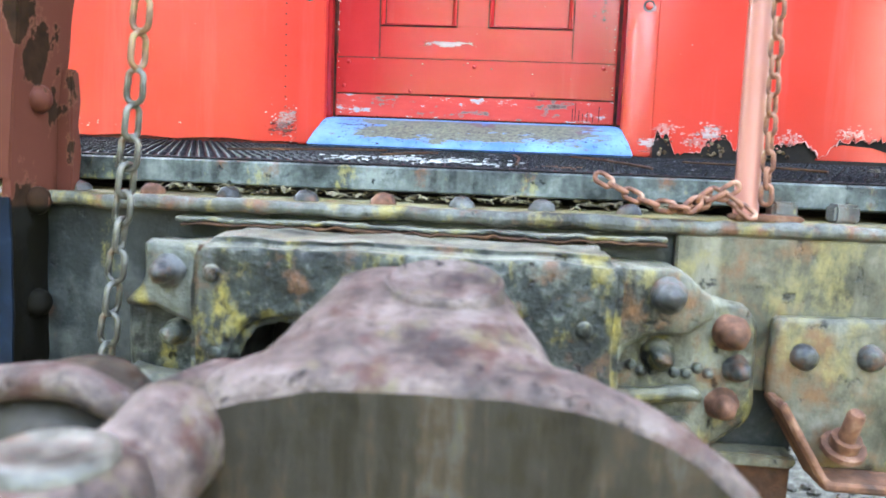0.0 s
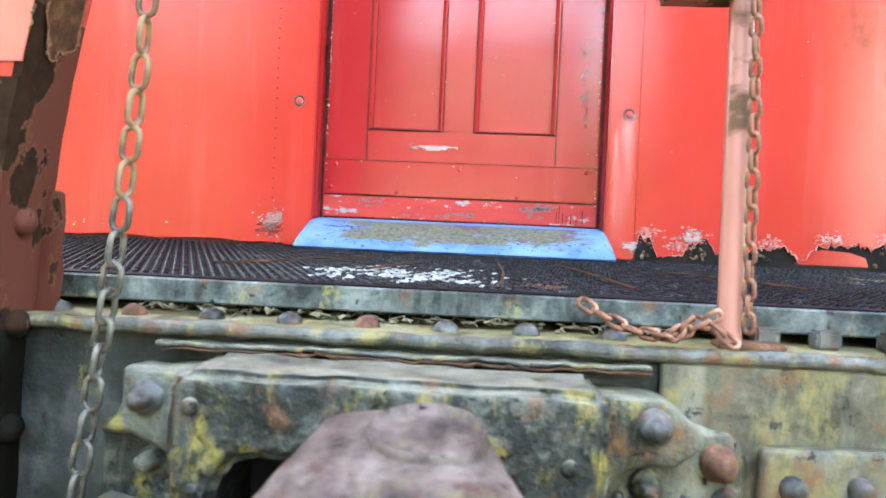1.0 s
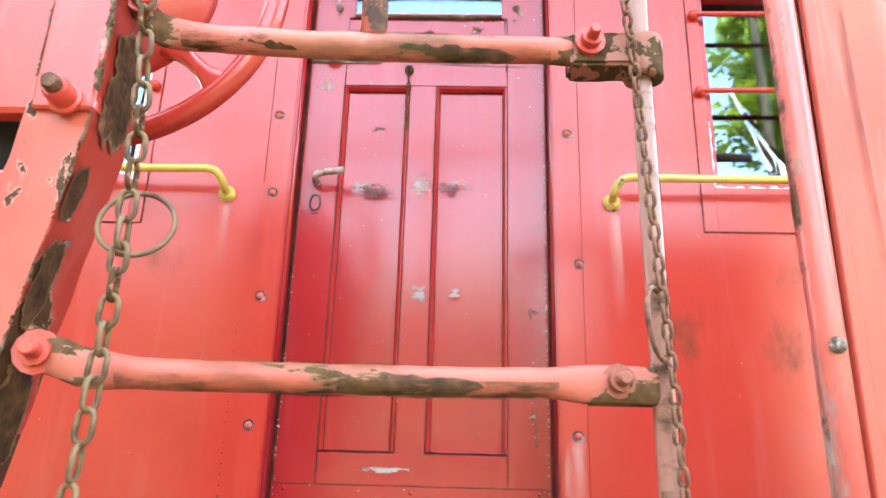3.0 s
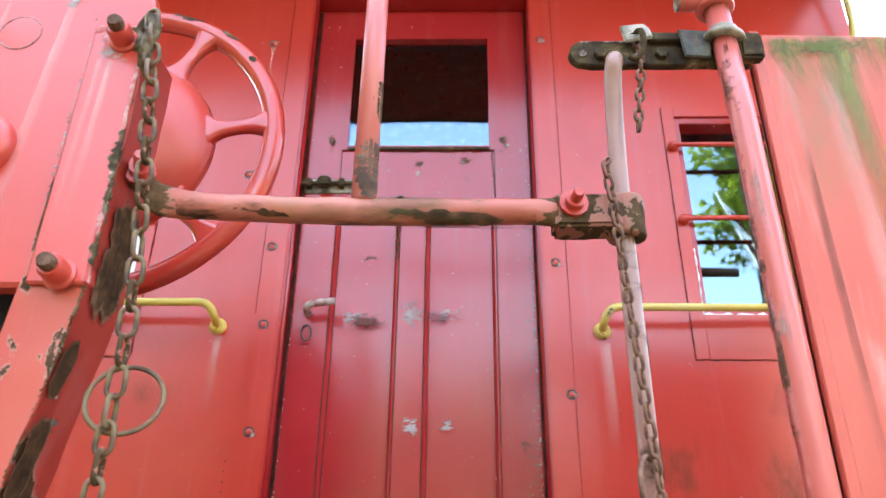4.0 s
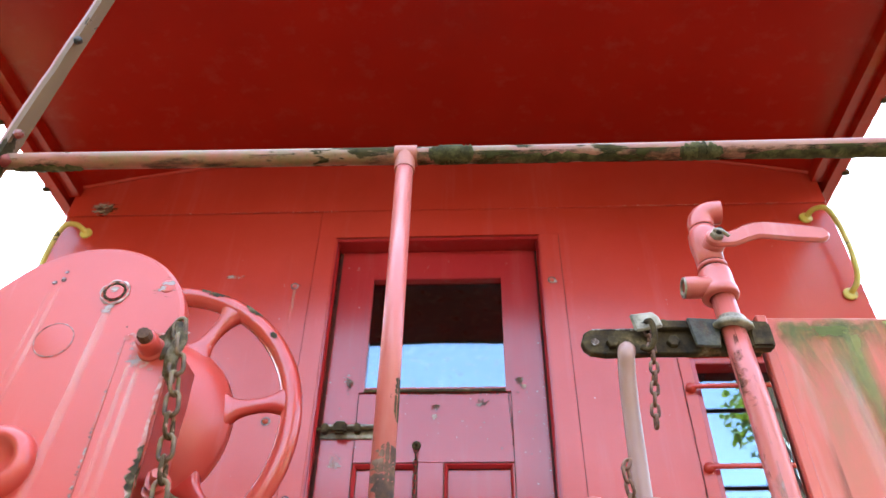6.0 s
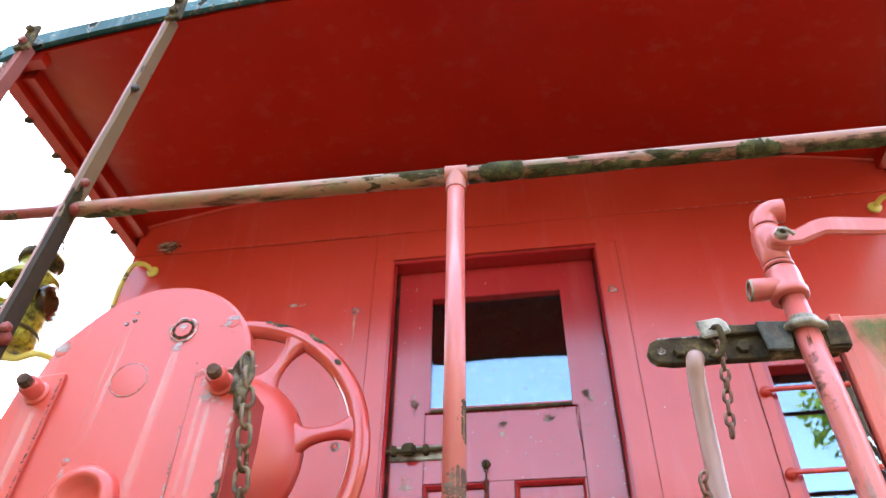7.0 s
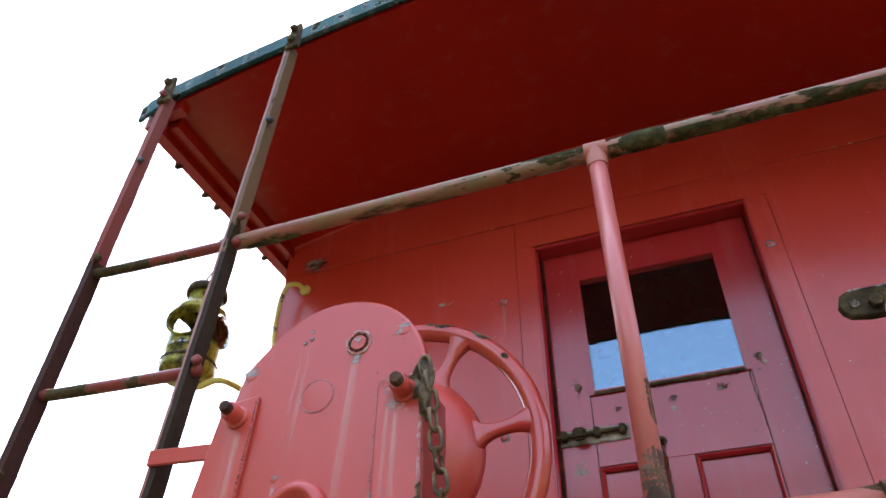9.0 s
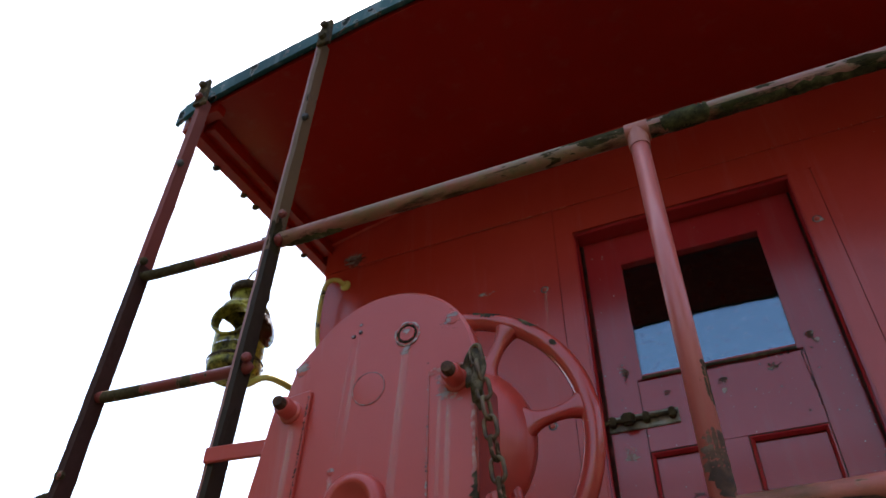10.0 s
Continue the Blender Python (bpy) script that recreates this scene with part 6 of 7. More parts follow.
part("valve_body", lathe([(0.020, 0), (0.0222, 0.002), (0.0225, 0.022), (0.0245, 0.036), (0.0250, 0.054), (0.0240, 0.068), (0.0205, 0.0785), (0.018, 0.079)], (VX - 0.001, VY, 2.5705), (0, 0, 1), 28), PIPE_RED, vp, smooth=True)
part("groove", rod((VX - 0.001, VY, 2.645), (VX, VY, 2.654), 0.0192, 20), BLACK, vp, smooth=True)
part("elbow", tube(curve([(VX, VY, 2.6525), (VX, VY, 2.664), (VX + 0.004, VY - 0.001, 2.677), (VX + 0.014, VY - 0.003, 2.685), (VX + 0.024, VY - 0.004, 2.687), (VX + 0.036, VY - 0.005, 2.687)]), 0.0212, 20), PIPE_RED, vp, smooth=True)
part("side_outlet", lathe([(0.0185, 0), (0.0178, 0.030), (0.0186, 0.033), (0.0186, 0.052), (0.0170, 0.055), (0.013, 0.055), (0.012, 0.048), (0, 0.048)], (VX, VY - 0.004, 2.5205), (-1, 0.02, 0), 24), PIPE_RED, vp, smooth=True)
part("outlet_mouth", rough_up(lathe([(0.0176, 0.0), (0.0170, 0.003), (0.0132, 0.003), (0.0125, 0)], (VX - 0.0535, VY - 0.003, 2.5205), (-1, 0.02, 0), 24), 0.0008, 80), CREAM, vp, "worn pale outlet rim")
part("stem_boss", lathe([(0.0185, -0.012), (0.0185, 0.017), (0.016, 0.020), (0, 0.020)], (VX + 0.003, VY - 0.010, 2.600), (0.12, -1, 0), 20), PIPE_RED, vp, smooth=True)
part("valve_nut", rough_up(hexnut((VX + 0.004, VY - 0.041, 2.600), 0.0115, 0.009, (0.12, -1, 0)), 0.0008, 70), CREAM, vp, "bare grey nut")
part("valve_stem", rod((VX + 0.005, VY - 0.042, 2.600), (VX + 0.0065, VY - 0.056, 2.600), 0.0055, 10), BOLT, vp)
part("split_pin", tube(curve([(VX - 0.003, VY - 0.053, 2.603), (VX + 0.008, VY - 0.055, 2.598), (VX + 0.019, VY - 0.052, 2.588)]), 0.0030, 8), CREAM, vp, smooth=True)
lever = soften(prism([(0.492, 2.588), (0.500, 2.582), (0.531, 2.583), (0.550, 2.592), (0.572, 2.600), (0.632, 2.591), (0.668, 2.588), (0.680, 2.594), (0.684, 2.606), (0.676, 2.618), (0.645, 2.625), (0.588, 2.634), (0.570, 2.633), (0.554, 2.628), (0.527, 2.613), (0.500, 2.614), (0.492, 2.610)], -0.866, -0.854, 0.004), 0)
part("lever", lever, PIPE_RED, vp, "faded red lever handle")
part("valve_eye", lathe([(0.0165, 0), (0.0165, 0.007), (0.015, 0.009), (0, 0.009)], (VX + 0.004, VY - 0.031, 2.600), (0.12, -1, 0), 20), PIPE_RED, vp, smooth=True)
part("washer", lathe([(0.010, 0), (0.010, 0.002), (0.006, 0.004), (0, 0.004)], (0.516, -0.838, 1.774), (0, -1, 0), 12), SCUFF, vp, "worn washer")

for a, b, tn in (((0.520, -0.815, 1.34), (0.516, -0.820, 1.8), -1.3), ((0.516, -0.820, 1.8), (0.509, -0.825, 2.30), -1.2), ((0.509, -0.825, 2.30), (0.506, -0.825, 2.44), -0.6)):
    pipe_film(vp, a, b, 0.0184, tn, 0.9, FILM_PALE)
    pipe_film(vp, a, b, 0.0188, tn - 0.3, 0.5, FILM_BROWN)

for o in vp.children:
    for v in o.data.vertices:
        if v.co.z > 2.48:
            v.co.z -= 0.003 + 0.055 * (v.co.z - 2.48)

gate = thing("side_panel", (0.8, -0.78, 1.4), "faded red steel panel streaked with green algae beside the pipe", "steel panel")
part("sheet", prism([(0.556, 1.346), (1.16, 1.346), (1.16, 2.474), (0.556, 2.486)], -0.787, -0.777, 0.002), RED_MOSS, gate)
part("edge_strip", prism([(0.556, 1.346), (0.573, 1.346), (0.573, 2.486), (0.556, 2.486)], -0.795, -0.775, 0.002), RED_MOSS, gate)

streak(gate, 0.66, -0.7875, 1.6, 2.42, 0.03, lean=0.03)
for k, (x, z0, z1, w) in enumerate(((0.605, 1.4, 2.3, 0.012), (0.63, 1.36, 2.0, 0.02), (0.70, 1.4, 2.2, 0.025), (0.74, 1.36, 1.9, 0.015), (0.82, 1.4, 2.1, 0.03))):
    streak(gate, x, -0.7874, z0, z1, w, STREAK if k % 2 else SMEAR, 0.012)
streak(gate, 0.78, -0.7875, 1.7, 2.3, 0.04, lean=0.05)
rnd = random.Random(64)
for i in range(20):
    x = 0.58 + 0.56 * (i + rnd.random()) / 20
    w = rnd.uniform(0.012, 0.05) * (1 if x < 0.72 else 1.8)
    z0 = rnd.uniform(2.28, 2.42) if x < 0.62 or 0.70 < x < 0.78 else rnd.uniform(1.95, 2.35)
    streak(gate, x, -0.7879 - 0.0002 * i, z0, 2.480, w, ALGAE, rnd.uniform(0.01, 0.05), "algae_run")
for k in range(3):
    smudge(gate, 0.66 + 0.2 * k, -0.7925 - 0.0003 * k, 2.455, 0.24, 0.06, GREEN_CRUST)

# ---- brake housing, post and wheel ----
def stud(parent, at):
    d = Vector((0.07, -1, 0))
    s = part("stud_bolt", lathe([(0.0190, -0.002), (0.0185, 0.002), (0.0152, 0.005), (0.0150, 0.024), (0.0125, 0.028), (0, 0.028)], at, d, 16), RED_FADED, parent, smooth=False)
    part("stud_tip", lathe([(0.0100, 0.026), (0.0096, 0.029), (0.0102, 0.031), (0.0096, 0.033), (0.0102, 0.036), (0.0085, 0.041), (0, 0.042)], at, d, 10), RUST, s, "bare brown stud tip")


bh = thing("brake_housing", (-0.45, -0.92, 1.0), "faded red steel hand-brake housing with rounded top, flaking edge and bolts", "brake housing")
arc = [(-0.457 + 0.156 * math.cos(a), 2.386 + 0.153 * math.sin(a)) for a in np.linspace(0.05, 2.45, 22)]
face = [(-0.305, 2.0), (-0.301, 2.33)] + arc + [(-0.617, 2.44), (-0.675, 2.22), (-0.725, 2.0)]
part("face_plate", prism(face, -0.925, -0.895, 0.005), RED_FADED, bh)
part("lower_plate", prism([(-0.460, 1.34), (-0.432, 1.55), (-0.395, 1.72), (-0.362, 1.905), (-0.362, 1.935), (-0.76, 1.935), (-0.80, 1.34)], -0.912, -0.895, 0.003), RED_FADED, bh)
part("foot_plate", prism([(-0.49, 1.0), (-0.441, 1.338), (-0.80, 1.338), (-0.80, 1.0)], -0.910, -0.893, 0.003), NAVY, bh, "dark blue-grey foot")
# Slot shadow put in as a black sheet behind the plates.
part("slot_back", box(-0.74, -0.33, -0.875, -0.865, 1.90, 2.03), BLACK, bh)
part("side_strip", prism([(-0.372, 2.0), (-0.303, 2.0), (-0.300, 2.37), (-0.372, 2.372)], -0.934, -0.924, 0.003), RED_FADED, bh)
part("side_strip", prism([(-0.705, 2.0), (-0.600, 2.0), (-0.577, 2.385), (-0.640, 2.378)], -0.934, -0.924, 0.003), RED_FADED, bh)
stud(bh, (-0.327, -0.936, 2.344))
stud(bh, (-0.608, -0.936, 2.350))
stud(bh, (-0.333, -0.936, 2.010))
part("ring_boss", lathe([(0.0215, 0), (0.021, 0.0012), (0.0175, 0.0018), (0.0165, 0.0006), (0.0135, 0.0006), (0.0125, 0.0026), (0, 0.003)], (-0.414, -0.925, 2.450), (0, -1, 0), 22), RED_FADED, bh, "chipped round pivot")
part("disc", lathe([(0.029, 0), (0.029, 0.0005), (0.027, 0.0008), (0, 0.0008)], (-0.477, -0.925, 2.368), (0, -1, 0), 24), RED_FADED, bh)
part("boss", lathe([(0.05, 0), (0.048, 0.012), (0.038, 0.02), (0.03, 0.018), (0.026, 0.006), (0, 0.004)], (-0.485, -0.925, 2.185), (0, -1, 0), 24), RED_FADED, bh, smooth=True)
for x, z, r in ((-0.338, 2.46, 0.012), (-0.605, 2.43, 0.012), (-0.512, 2.47, 0.004), (-0.50, 2.475, 0.004), (-0.50, 2.49, 0.003), (-0.53, 2.245, 0.006)):
    part("rivet", dome((x, -0.925, z), r, r * 0.1, n=12), RED_FADED if r > 0.005 else SEAM, bh, smooth=True)
    smudge(bh, x, -0.9263, z, r * 4.5, r * 4.5, SMUDGE_PALE)

for x, z1, z0, w, ln in ((-0.414, 2.435, 2.02, 0.014, -0.03), (-0.512, 2.468, 2.25, 0.006, -0.02), (-0.50, 2.47, 2.22, 0.008, -0.02), (-0.352, 2.33, 2.04, 0.007, -0.01), (-0.338, 2.32, 2.02, 0.009, -0.01), (-0.60, 2.33, 2.1, 0.012, -0.01), (-0.53, 2.24, 2.05, 0.010, 0.0)):
    streak(bh, x, -0.9347 if x > -0.37 or x < -0.58 else -0.9256, z0, z1, w, lean=ln)
part("chalk_ring", tube([(-0.477 + 0.0275 * math.cos(a), -0.9257, 2.368 + 0.0275 * math.sin(a)) for a in np.linspace(0, 2 * math.pi, 33)[:-1]], [0.0004 + 0.0006 * (math.sin(k * 2.3) > 0.1) for k in range(32)], 5, True), SCUFF, bh, "worn disc edge")
part("chipped_ring", tube([(-0.414 + 0.0152 * math.cos(a), -0.9258, 2.450 + 0.0152 * math.sin(a)) for a in np.linspace(0, 2 * math.pi, 33)[:-1]], [0.0016 + 0.0014 * (math.sin(k * 1.7) > 0) for k in range(32)], 5, True), IRON, bh, "chipped black ring")
smudge(bh, -0.414, -0.9292, 2.450, 0.03, 0.03, SMUDGE_PALE)
smudge(bh, -0.415, -0.9262, 2.42, 0.03, 0.05, SMUDGE_PALE)
part("worn_rim", tube([(-0.414 + 0.0205 * math.cos(a), -0.9258, 2.450 + 0.0205 * math.sin(a)) for a in np.linspace(0, 2 * math.pi, 33)[:-1]], [0.0008 + 0.0018 * (math.sin(k * 1.1 + 4) > -0.3) for k in range(32)], 5, True), PALE, bh, "pale worn rim")
# crumbling right-hand edge of the strip: a pale band of lost paint, dark crust at the very edge
def ragged_band(parent, x_edge, z0, z1, wide, rough, y, thick, material, seed, name, label=""):
    rnd = random.Random(seed)
    n = int((z1 - z0) / 0.0035)
    left, right = [], []
    for k in range(n + 1):
        z = z0 + (z1 - z0) * k / n
        fade = min(1.0, 6 * min(k, n - k) / n + 0.15)
        w = wide * fade * (0.75 + 0.5 * noise.noise(Vector((seed, z * 30, 0))) + rough * rnd.uniform(-1, 1))
        left.append((x_edge - max(0.0008, w), z + rnd.uniform(-0.001, 0.001)))
        right.append((x_edge + 0.0012 * rnd.uniform(-1, 1), z))
    return part(name, prism(right + left[::-1], y - thick, y), material, parent, label)


ragged_band(bh, -0.2995, 2.0, 2.371, 0.0075, 0.22, -0.934, 0.0004, TORN, 5, "worn_rim", "pale worn paint edge")
for k, (z0, z1, w) in enumerate(((2.02, 2.065, 0.008), (2.085, 2.15, 0.006), (2.145, 2.205, 0.012), (2.30, 2.368, 0.006))):
    ragged_band(bh, -0.2985, z0, z1, w, 0.4, -0.9345, 0.0014, CRUST, 20 + k, "rusted_edge", "crumbling grey-green rusted edge")
flakes(bh, SCUFF, -0.372, 2.17, 0.0008, 0.16, -0.9343, 45, 0.0022, 71)
for k in range(26):
    z = 2.0 + 0.385 * k / 26
    flakes(bh, SEAM, -0.600 + 0.023 * k / 26, z, 0.0012, 0.012, -0.9343, 5, 0.0022, 300 + k)
flakes(bh, TORN, -0.335, 2.366, 0.03, 0.005, -0.9346, 60, 0.005, 74)
flakes(bh, IRON, -0.318, 2.362, 0.016, 0.006, -0.9356, 22, 0.004, 75)
flakes(bh, TORN, -0.337, 2.338, 0.016, 0.018, -0.9346, 40, 0.005, 76)
smudge(bh, -0.345, -0.9346, 2.335, 0.06, 0.09, SMUDGE_PALE)
flakes(bh, SCUFF, -0.42, 1.86, 0.10, 0.05, -0.9125, 30, 0.005, 45)
post = thing("channel_post", (-0.40, -0.86, 1.0), "leaning steel channel post with flaking red paint over black rust", "post")
spine = [(-0.421, -0.895, 1.0), (-0.419, -0.897, 1.2), (-0.415, -0.900, 1.38), (-0.406, -0.903, 1.48), (-0.386, -0.908, 1.6), (-0.362, -0.913, 1.72), (-0.336, -0.918, 1.85), (-0.316, -0.922, 1.95), (-0.302, -0.927, 2.07), (-0.298, -0.930, 2.36)]
pts = curve(spine, 8)


def swept(section, z0, z1, name, material, label=""):
    bm = bmesh.new()
    run = [q for q in pts if z0 <= q.z <= z1]
    rows_ = [[bm.verts.new(q + Vector((a, b, 0))) for a, b in section] for q in run]
    n = len(section)
    for u, v in zip(rows_, rows_[1:]):
        for k in range(n):
            bm.faces.new((u[k], u[(k + 1) % n], v[(k + 1) % n], v[k]))
    bm.faces.new(rows_[0][::-1])
    bm.faces.new(rows_[-1])
    return part(name, rough_up(bm, 0.003, 18), material, post, label)


# Side faces get darker tones than the front flange: shade in the colour.
swept([(0, 0.001), (0.0, 0.089), (-0.05, 0.089), (-0.05, 0.079), (-0.010, 0.079), (-0.010, 0.001)], 1.0, 1.66, "channel_foot", POST_BROWN, "rust-brown lower side, darkened as a shaded face")
swept([(0, 0.001), (0.0, 0.089), (-0.05, 0.089), (-0.05, 0.079), (-0.010, 0.079), (-0.010, 0.001)], 1.645, 2.4, "channel", POST_RED)
swept([(-0.001, -0.001), (-0.001, 0.008), (-0.075, 0.008), (-0.075, -0.001)], 1.585, 2.4, "front_flange", POST_PINK, "pink flaking front flange")
swept([(-0.001, -0.001), (-0.001, 0.008), (-0.075, 0.008), (-0.075, -0.001)], 1.345, 1.60, "flange_middle", POST_BROWN, "rust-brown front flange")
swept([(-0.001, -0.001), (-0.001, 0.008), (-0.075, 0.008), (-0.075, -0.001)], 1.0, 1.345, "flange_foot", NAVY, "dark blue-grey foot")


def side_patch(z0, z1, f0, f1, material):
    """Bare metal on the side of the post: f runs from the front edge (0) to the back edge (1)."""
    run = [q for q in (u.lerp(v, k / 4) for u, v in zip(pts, pts[1:]) for k in range(4)) if z0 < q.z < z1]
    bm, prev = bmesh.new(), None
    for q in run:
        cur = [bm.verts.new(q + Vector((0.0042, 0.089 * f, 0))) for f in (f0, (f0 + f1) / 2, f1)]
        if prev:
            for a in range(2):
                bm.faces.new((prev[a], prev[a + 1], cur[a + 1], cur[a]))
        prev = cur
    return part("bare_patch", bm, material, post, "bare brown rust")


for z0, z1, f0, f1 in ((1.585, 1.755, -0.03, 1.03), (1.74, 1.88, -0.02, 0.5), (1.86, 1.96, -0.02, 0.4), (1.93, 2.17, -0.02, 1.0)):
    side_patch(z0, z1, f0, f1, BARE_RUST)
rnd = random.Random(15)
line = [q for q in pts if 1.62 < q.z < 2.3]
fine_line = [u.lerp(v, k / 6) for u, v in zip(line, line[1:]) for k in range(6)]
part("rusted_edge", tube([q + Vector((rnd.uniform(-0.002, 0.001), rnd.uniform(-0.001, 0.001), 0)) for q in fine_line], [rnd.choice((0.0004, 0.0008, 0.0014, 0.0021)) for _ in fine_line], 6), CRUST, post, "crumbling brown edge")
for x, z in ((-0.414, 1.443), (-0.417, 1.336), (-0.419, 1.225)):
    part("rivet_head", dome((x + 0.004, -0.86, z), 0.0155, 0.012, (1, -0.1, 0), 14), POST_BROWN, post, smooth=True)
part("angle_foot", pitted(box(-0.416, -0.397, -0.824, -0.806, 1.0, 1.478, 0.002), 0.02, 0.003), POST_BROWN, post)
hook = tube(curve([(-0.300, -0.92, 2.30), (-0.292, -0.942, 2.32), (-0.287, -0.946, 2.345), (-0.290, -0.942, 2.372), (-0.302, -0.935, 2.380), (-0.309, -0.93, 2.362), (-0.303, -0.934, 2.33)]), 0.0085, 8)
part("chain_hook", rough_up(hook, 0.003, 50), CRUST, post, smooth=True)

C = Vector((-0.474, -0.64, 2.382))
RW = 0.272
wheel = part("wheel", tube([C + Vector((RW * math.cos(a), 0, RW * math.sin(a))) for a in np.linspace(0, 2 * math.pi, 65)[:-1]], 0.0185, 14, True), RED_WHEEL, bh, "chipped red cast-iron hand-brake wheel", smooth=True)
part("hub", lathe([(0.10, 0.045), (0.15, 0.032), (0.170, 0.012), (0.168, -0.008), (0.144, -0.036), (0.10, -0.062), (0.055, -0.082), (0, -0.088)], C, (0, 1, 0), 36), RED_FADED, wheel, smooth=True)
for a0, a1, tn, sp, sd in ((1.14, 1.36, 0.9, 0.8, 21), (0.84, 1.0, 0.9, 0.6, 22), (0.62, 0.68, 0.3, 0.35, 23)):
    p0, p1 = (C + Vector((RW * math.cos(a), 0, RW * math.sin(a))) for a in (a0, a1))
    pipe_patch(wheel, p0, p1, 0.0187, tn, sp, IRON, sd)
part("shaft", rod(C, (-0.479, -0.90, 2.382), 0.02, 14), RED_WHEEL, wheel)
for i in range(7):
    a = radians(8.5 + 51.43 * i)
    d = Vector((math.cos(a), 0, math.sin(a)))
    n = 18
    sp, rs = [], []
    for k in range(n + 1):
        t = k / n
        r = 0.12 + (RW - 0.12) * t
        sp.append(C + d * r + Vector((0, -0.004, 0)))
        rs.append(0.0125 + 0.022 * math.exp(-max(0.0, r - 0.160) / 0.014) + 0.024 * max(0.0, (t - 0.55) / 0.45) ** 2.6)
    bm = tube(sp, rs, 14)
    for v in bm.verts:
        off = v.co.y - C.y
        v.co.y = C.y + 0.017 * math.tanh(off / 0.017)
    part("spoke", bm, RED_WHEEL, wheel, smooth=True)

# ---- ladder to the roof ----
lad = thing("roof_ladder", (-1.03, -0.82, 1.8), "steel roof ladder with flaking red and black paint", "ladder")
LY = -0.838


def stile(x0, z0, x1, z1, face, edge):
    """An angle iron: its broad side faces the porch, its narrow edge the yard."""
    st = None
    for name, section, m in (("stile", ((-0.0185, -0.004), (-0.006, -0.004), (-0.006, 0.036), (-0.0135, 0.036), (-0.0135, 0.004), (-0.0185, 0.004)), face), ("stile_edge", ((-0.024, -0.0046), (-0.0184, -0.0046), (-0.0184, 0.004), (-0.024, 0.004)), edge)):
        bm = bmesh.new()
        ra, rb = [], []
        for (x, z), row in (((x0, z0), ra), ((x1, z1), rb)):
            row += [bm.verts.new((x + u, LY + v * (0.8 if row is rb else 1), z)) for u, v in section]
        k = len(section)
        for j in range(k):
            bm.faces.new((ra[j], ra[(j + 1) % k], rb[(j + 1) % k], rb[j]))
        bm.faces.new(ra[::-1])
        bm.faces.new(rb)
        bmesh.ops.subdivide_edges(bm, edges=[e for e in bm.edges if e.calc_length() > 0.5], cuts=60)
        st = part(name, rough_up(bm, 0.0014, 22), m, st or lad)


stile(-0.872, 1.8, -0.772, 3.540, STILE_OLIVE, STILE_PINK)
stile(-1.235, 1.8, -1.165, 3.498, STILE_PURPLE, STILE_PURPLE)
for z, xl, xr in ((2.861, -1.190, -0.817), (2.547, -1.207, -0.833), (2.233, -1.222, -0.852)):
    part("rung", tube(curve([(xl, LY + 0.012, z + 0.012), (xl + 0.03, LY + 0.015, z + 0.004), (xr - 0.03, LY + 0.015, z - 0.01), (xr, LY + 0.012, z - 0.006)]), 0.0125, 10), LADDER_RED, lad, smooth=True)
for x, z in ((-0.802, 2.909), (-1.191, 2.90), (-0.822, 2.548), (-0.790, 3.227), (-1.178, 3.227), (-1.223, 2.381)):
    part("bolt", lathe([(0.010, 0), (0.010, 0.008), (0.006, 0.012), (0, 0.013)], (x, LY, z), (0.2, -1, 0), 8), BOLT if z > 3 else LADDER_RED, lad)
for x, z in ((-0.772, 3.567), (-1.175, 3.514)):
    t = prism([(x - 0.021, z - 0.055), (x + 0.021, z - 0.055), (x + 0.019, z + 0.048), (x - 0.011, z + 0.048)], LY - 0.014, LY - 0.002, 0.002)
    part("roof_bracket", t, IRON, lad)
    for k in (-0.028, 0.024):
        part("bracket_bolt", hexnut((x, LY - 0.014, z + k), 0.0115, 0.012), LADDER_RED if k < 0 else IRON, lad)
part("housing_strap", prism([(-0.865, 2.342), (-0.63, 2.328), (-0.63, 2.357), (-0.865, 2.371)], LY - 0.012, LY - 0.004, 0.002), RED_FADED, lad)

part("hand_hold", tube(curve([(-1.226, LY + 0.012, 2.348), (-1.272, LY + 0.008, 2.342), (-1.302, LY + 0.004, 2.315), (-1.316, LY, 2.26), (-1.318, LY, 2.18)]), 0.011, 10), LADDER_RED, lad, smooth=True)
lad.location.x += 0.02

# ---- yellow handrails and grab irons ----
def handrail(base_pt, end_x, z, s):
    h = thing("wall_handrail", base_pt, "yellow painted pipe handrail on the red end wall", "handrail", "yellow handrails on the wall")
    x, _, zb = base_pt
    pts = curve([(x, -0.012, zb), (x - s * 0.002, -0.045, zb + 0.008), (x + s * 0.008, -0.062, zb + 0.028), (x + s * 0.03, -0.066, z), (x + s * 0.1, -0.066, z), ((x + end_x) / 2, -0.066, z), (end_x - s * 0.03, -0.066, z), (end_x, -0.06, z - 0.02), (end_x, -0.012, zb)])
    part("bar", tube(pts, 0.0095, 12), YELLOW, h, smooth=True)
    for xx in (x, end_x):
        part("flange", lathe([(0.021, 0), (0.021, 0.004), (0.015, 0.012), (0.0, 0.013)], (xx, -0.004, zb), (0, -1, 0), 16), YELLOW, h)
        part("flange_bolt", hexnut((xx, -0.016, zb - 0.006), 0.007, 0.006), YELLOW, h)
    return h


handrail((-0.468, 0, 2.283), -1.15, 2.322, -1)
handrail((0.455, 0, 2.275), 1.15, 2.314, 1)


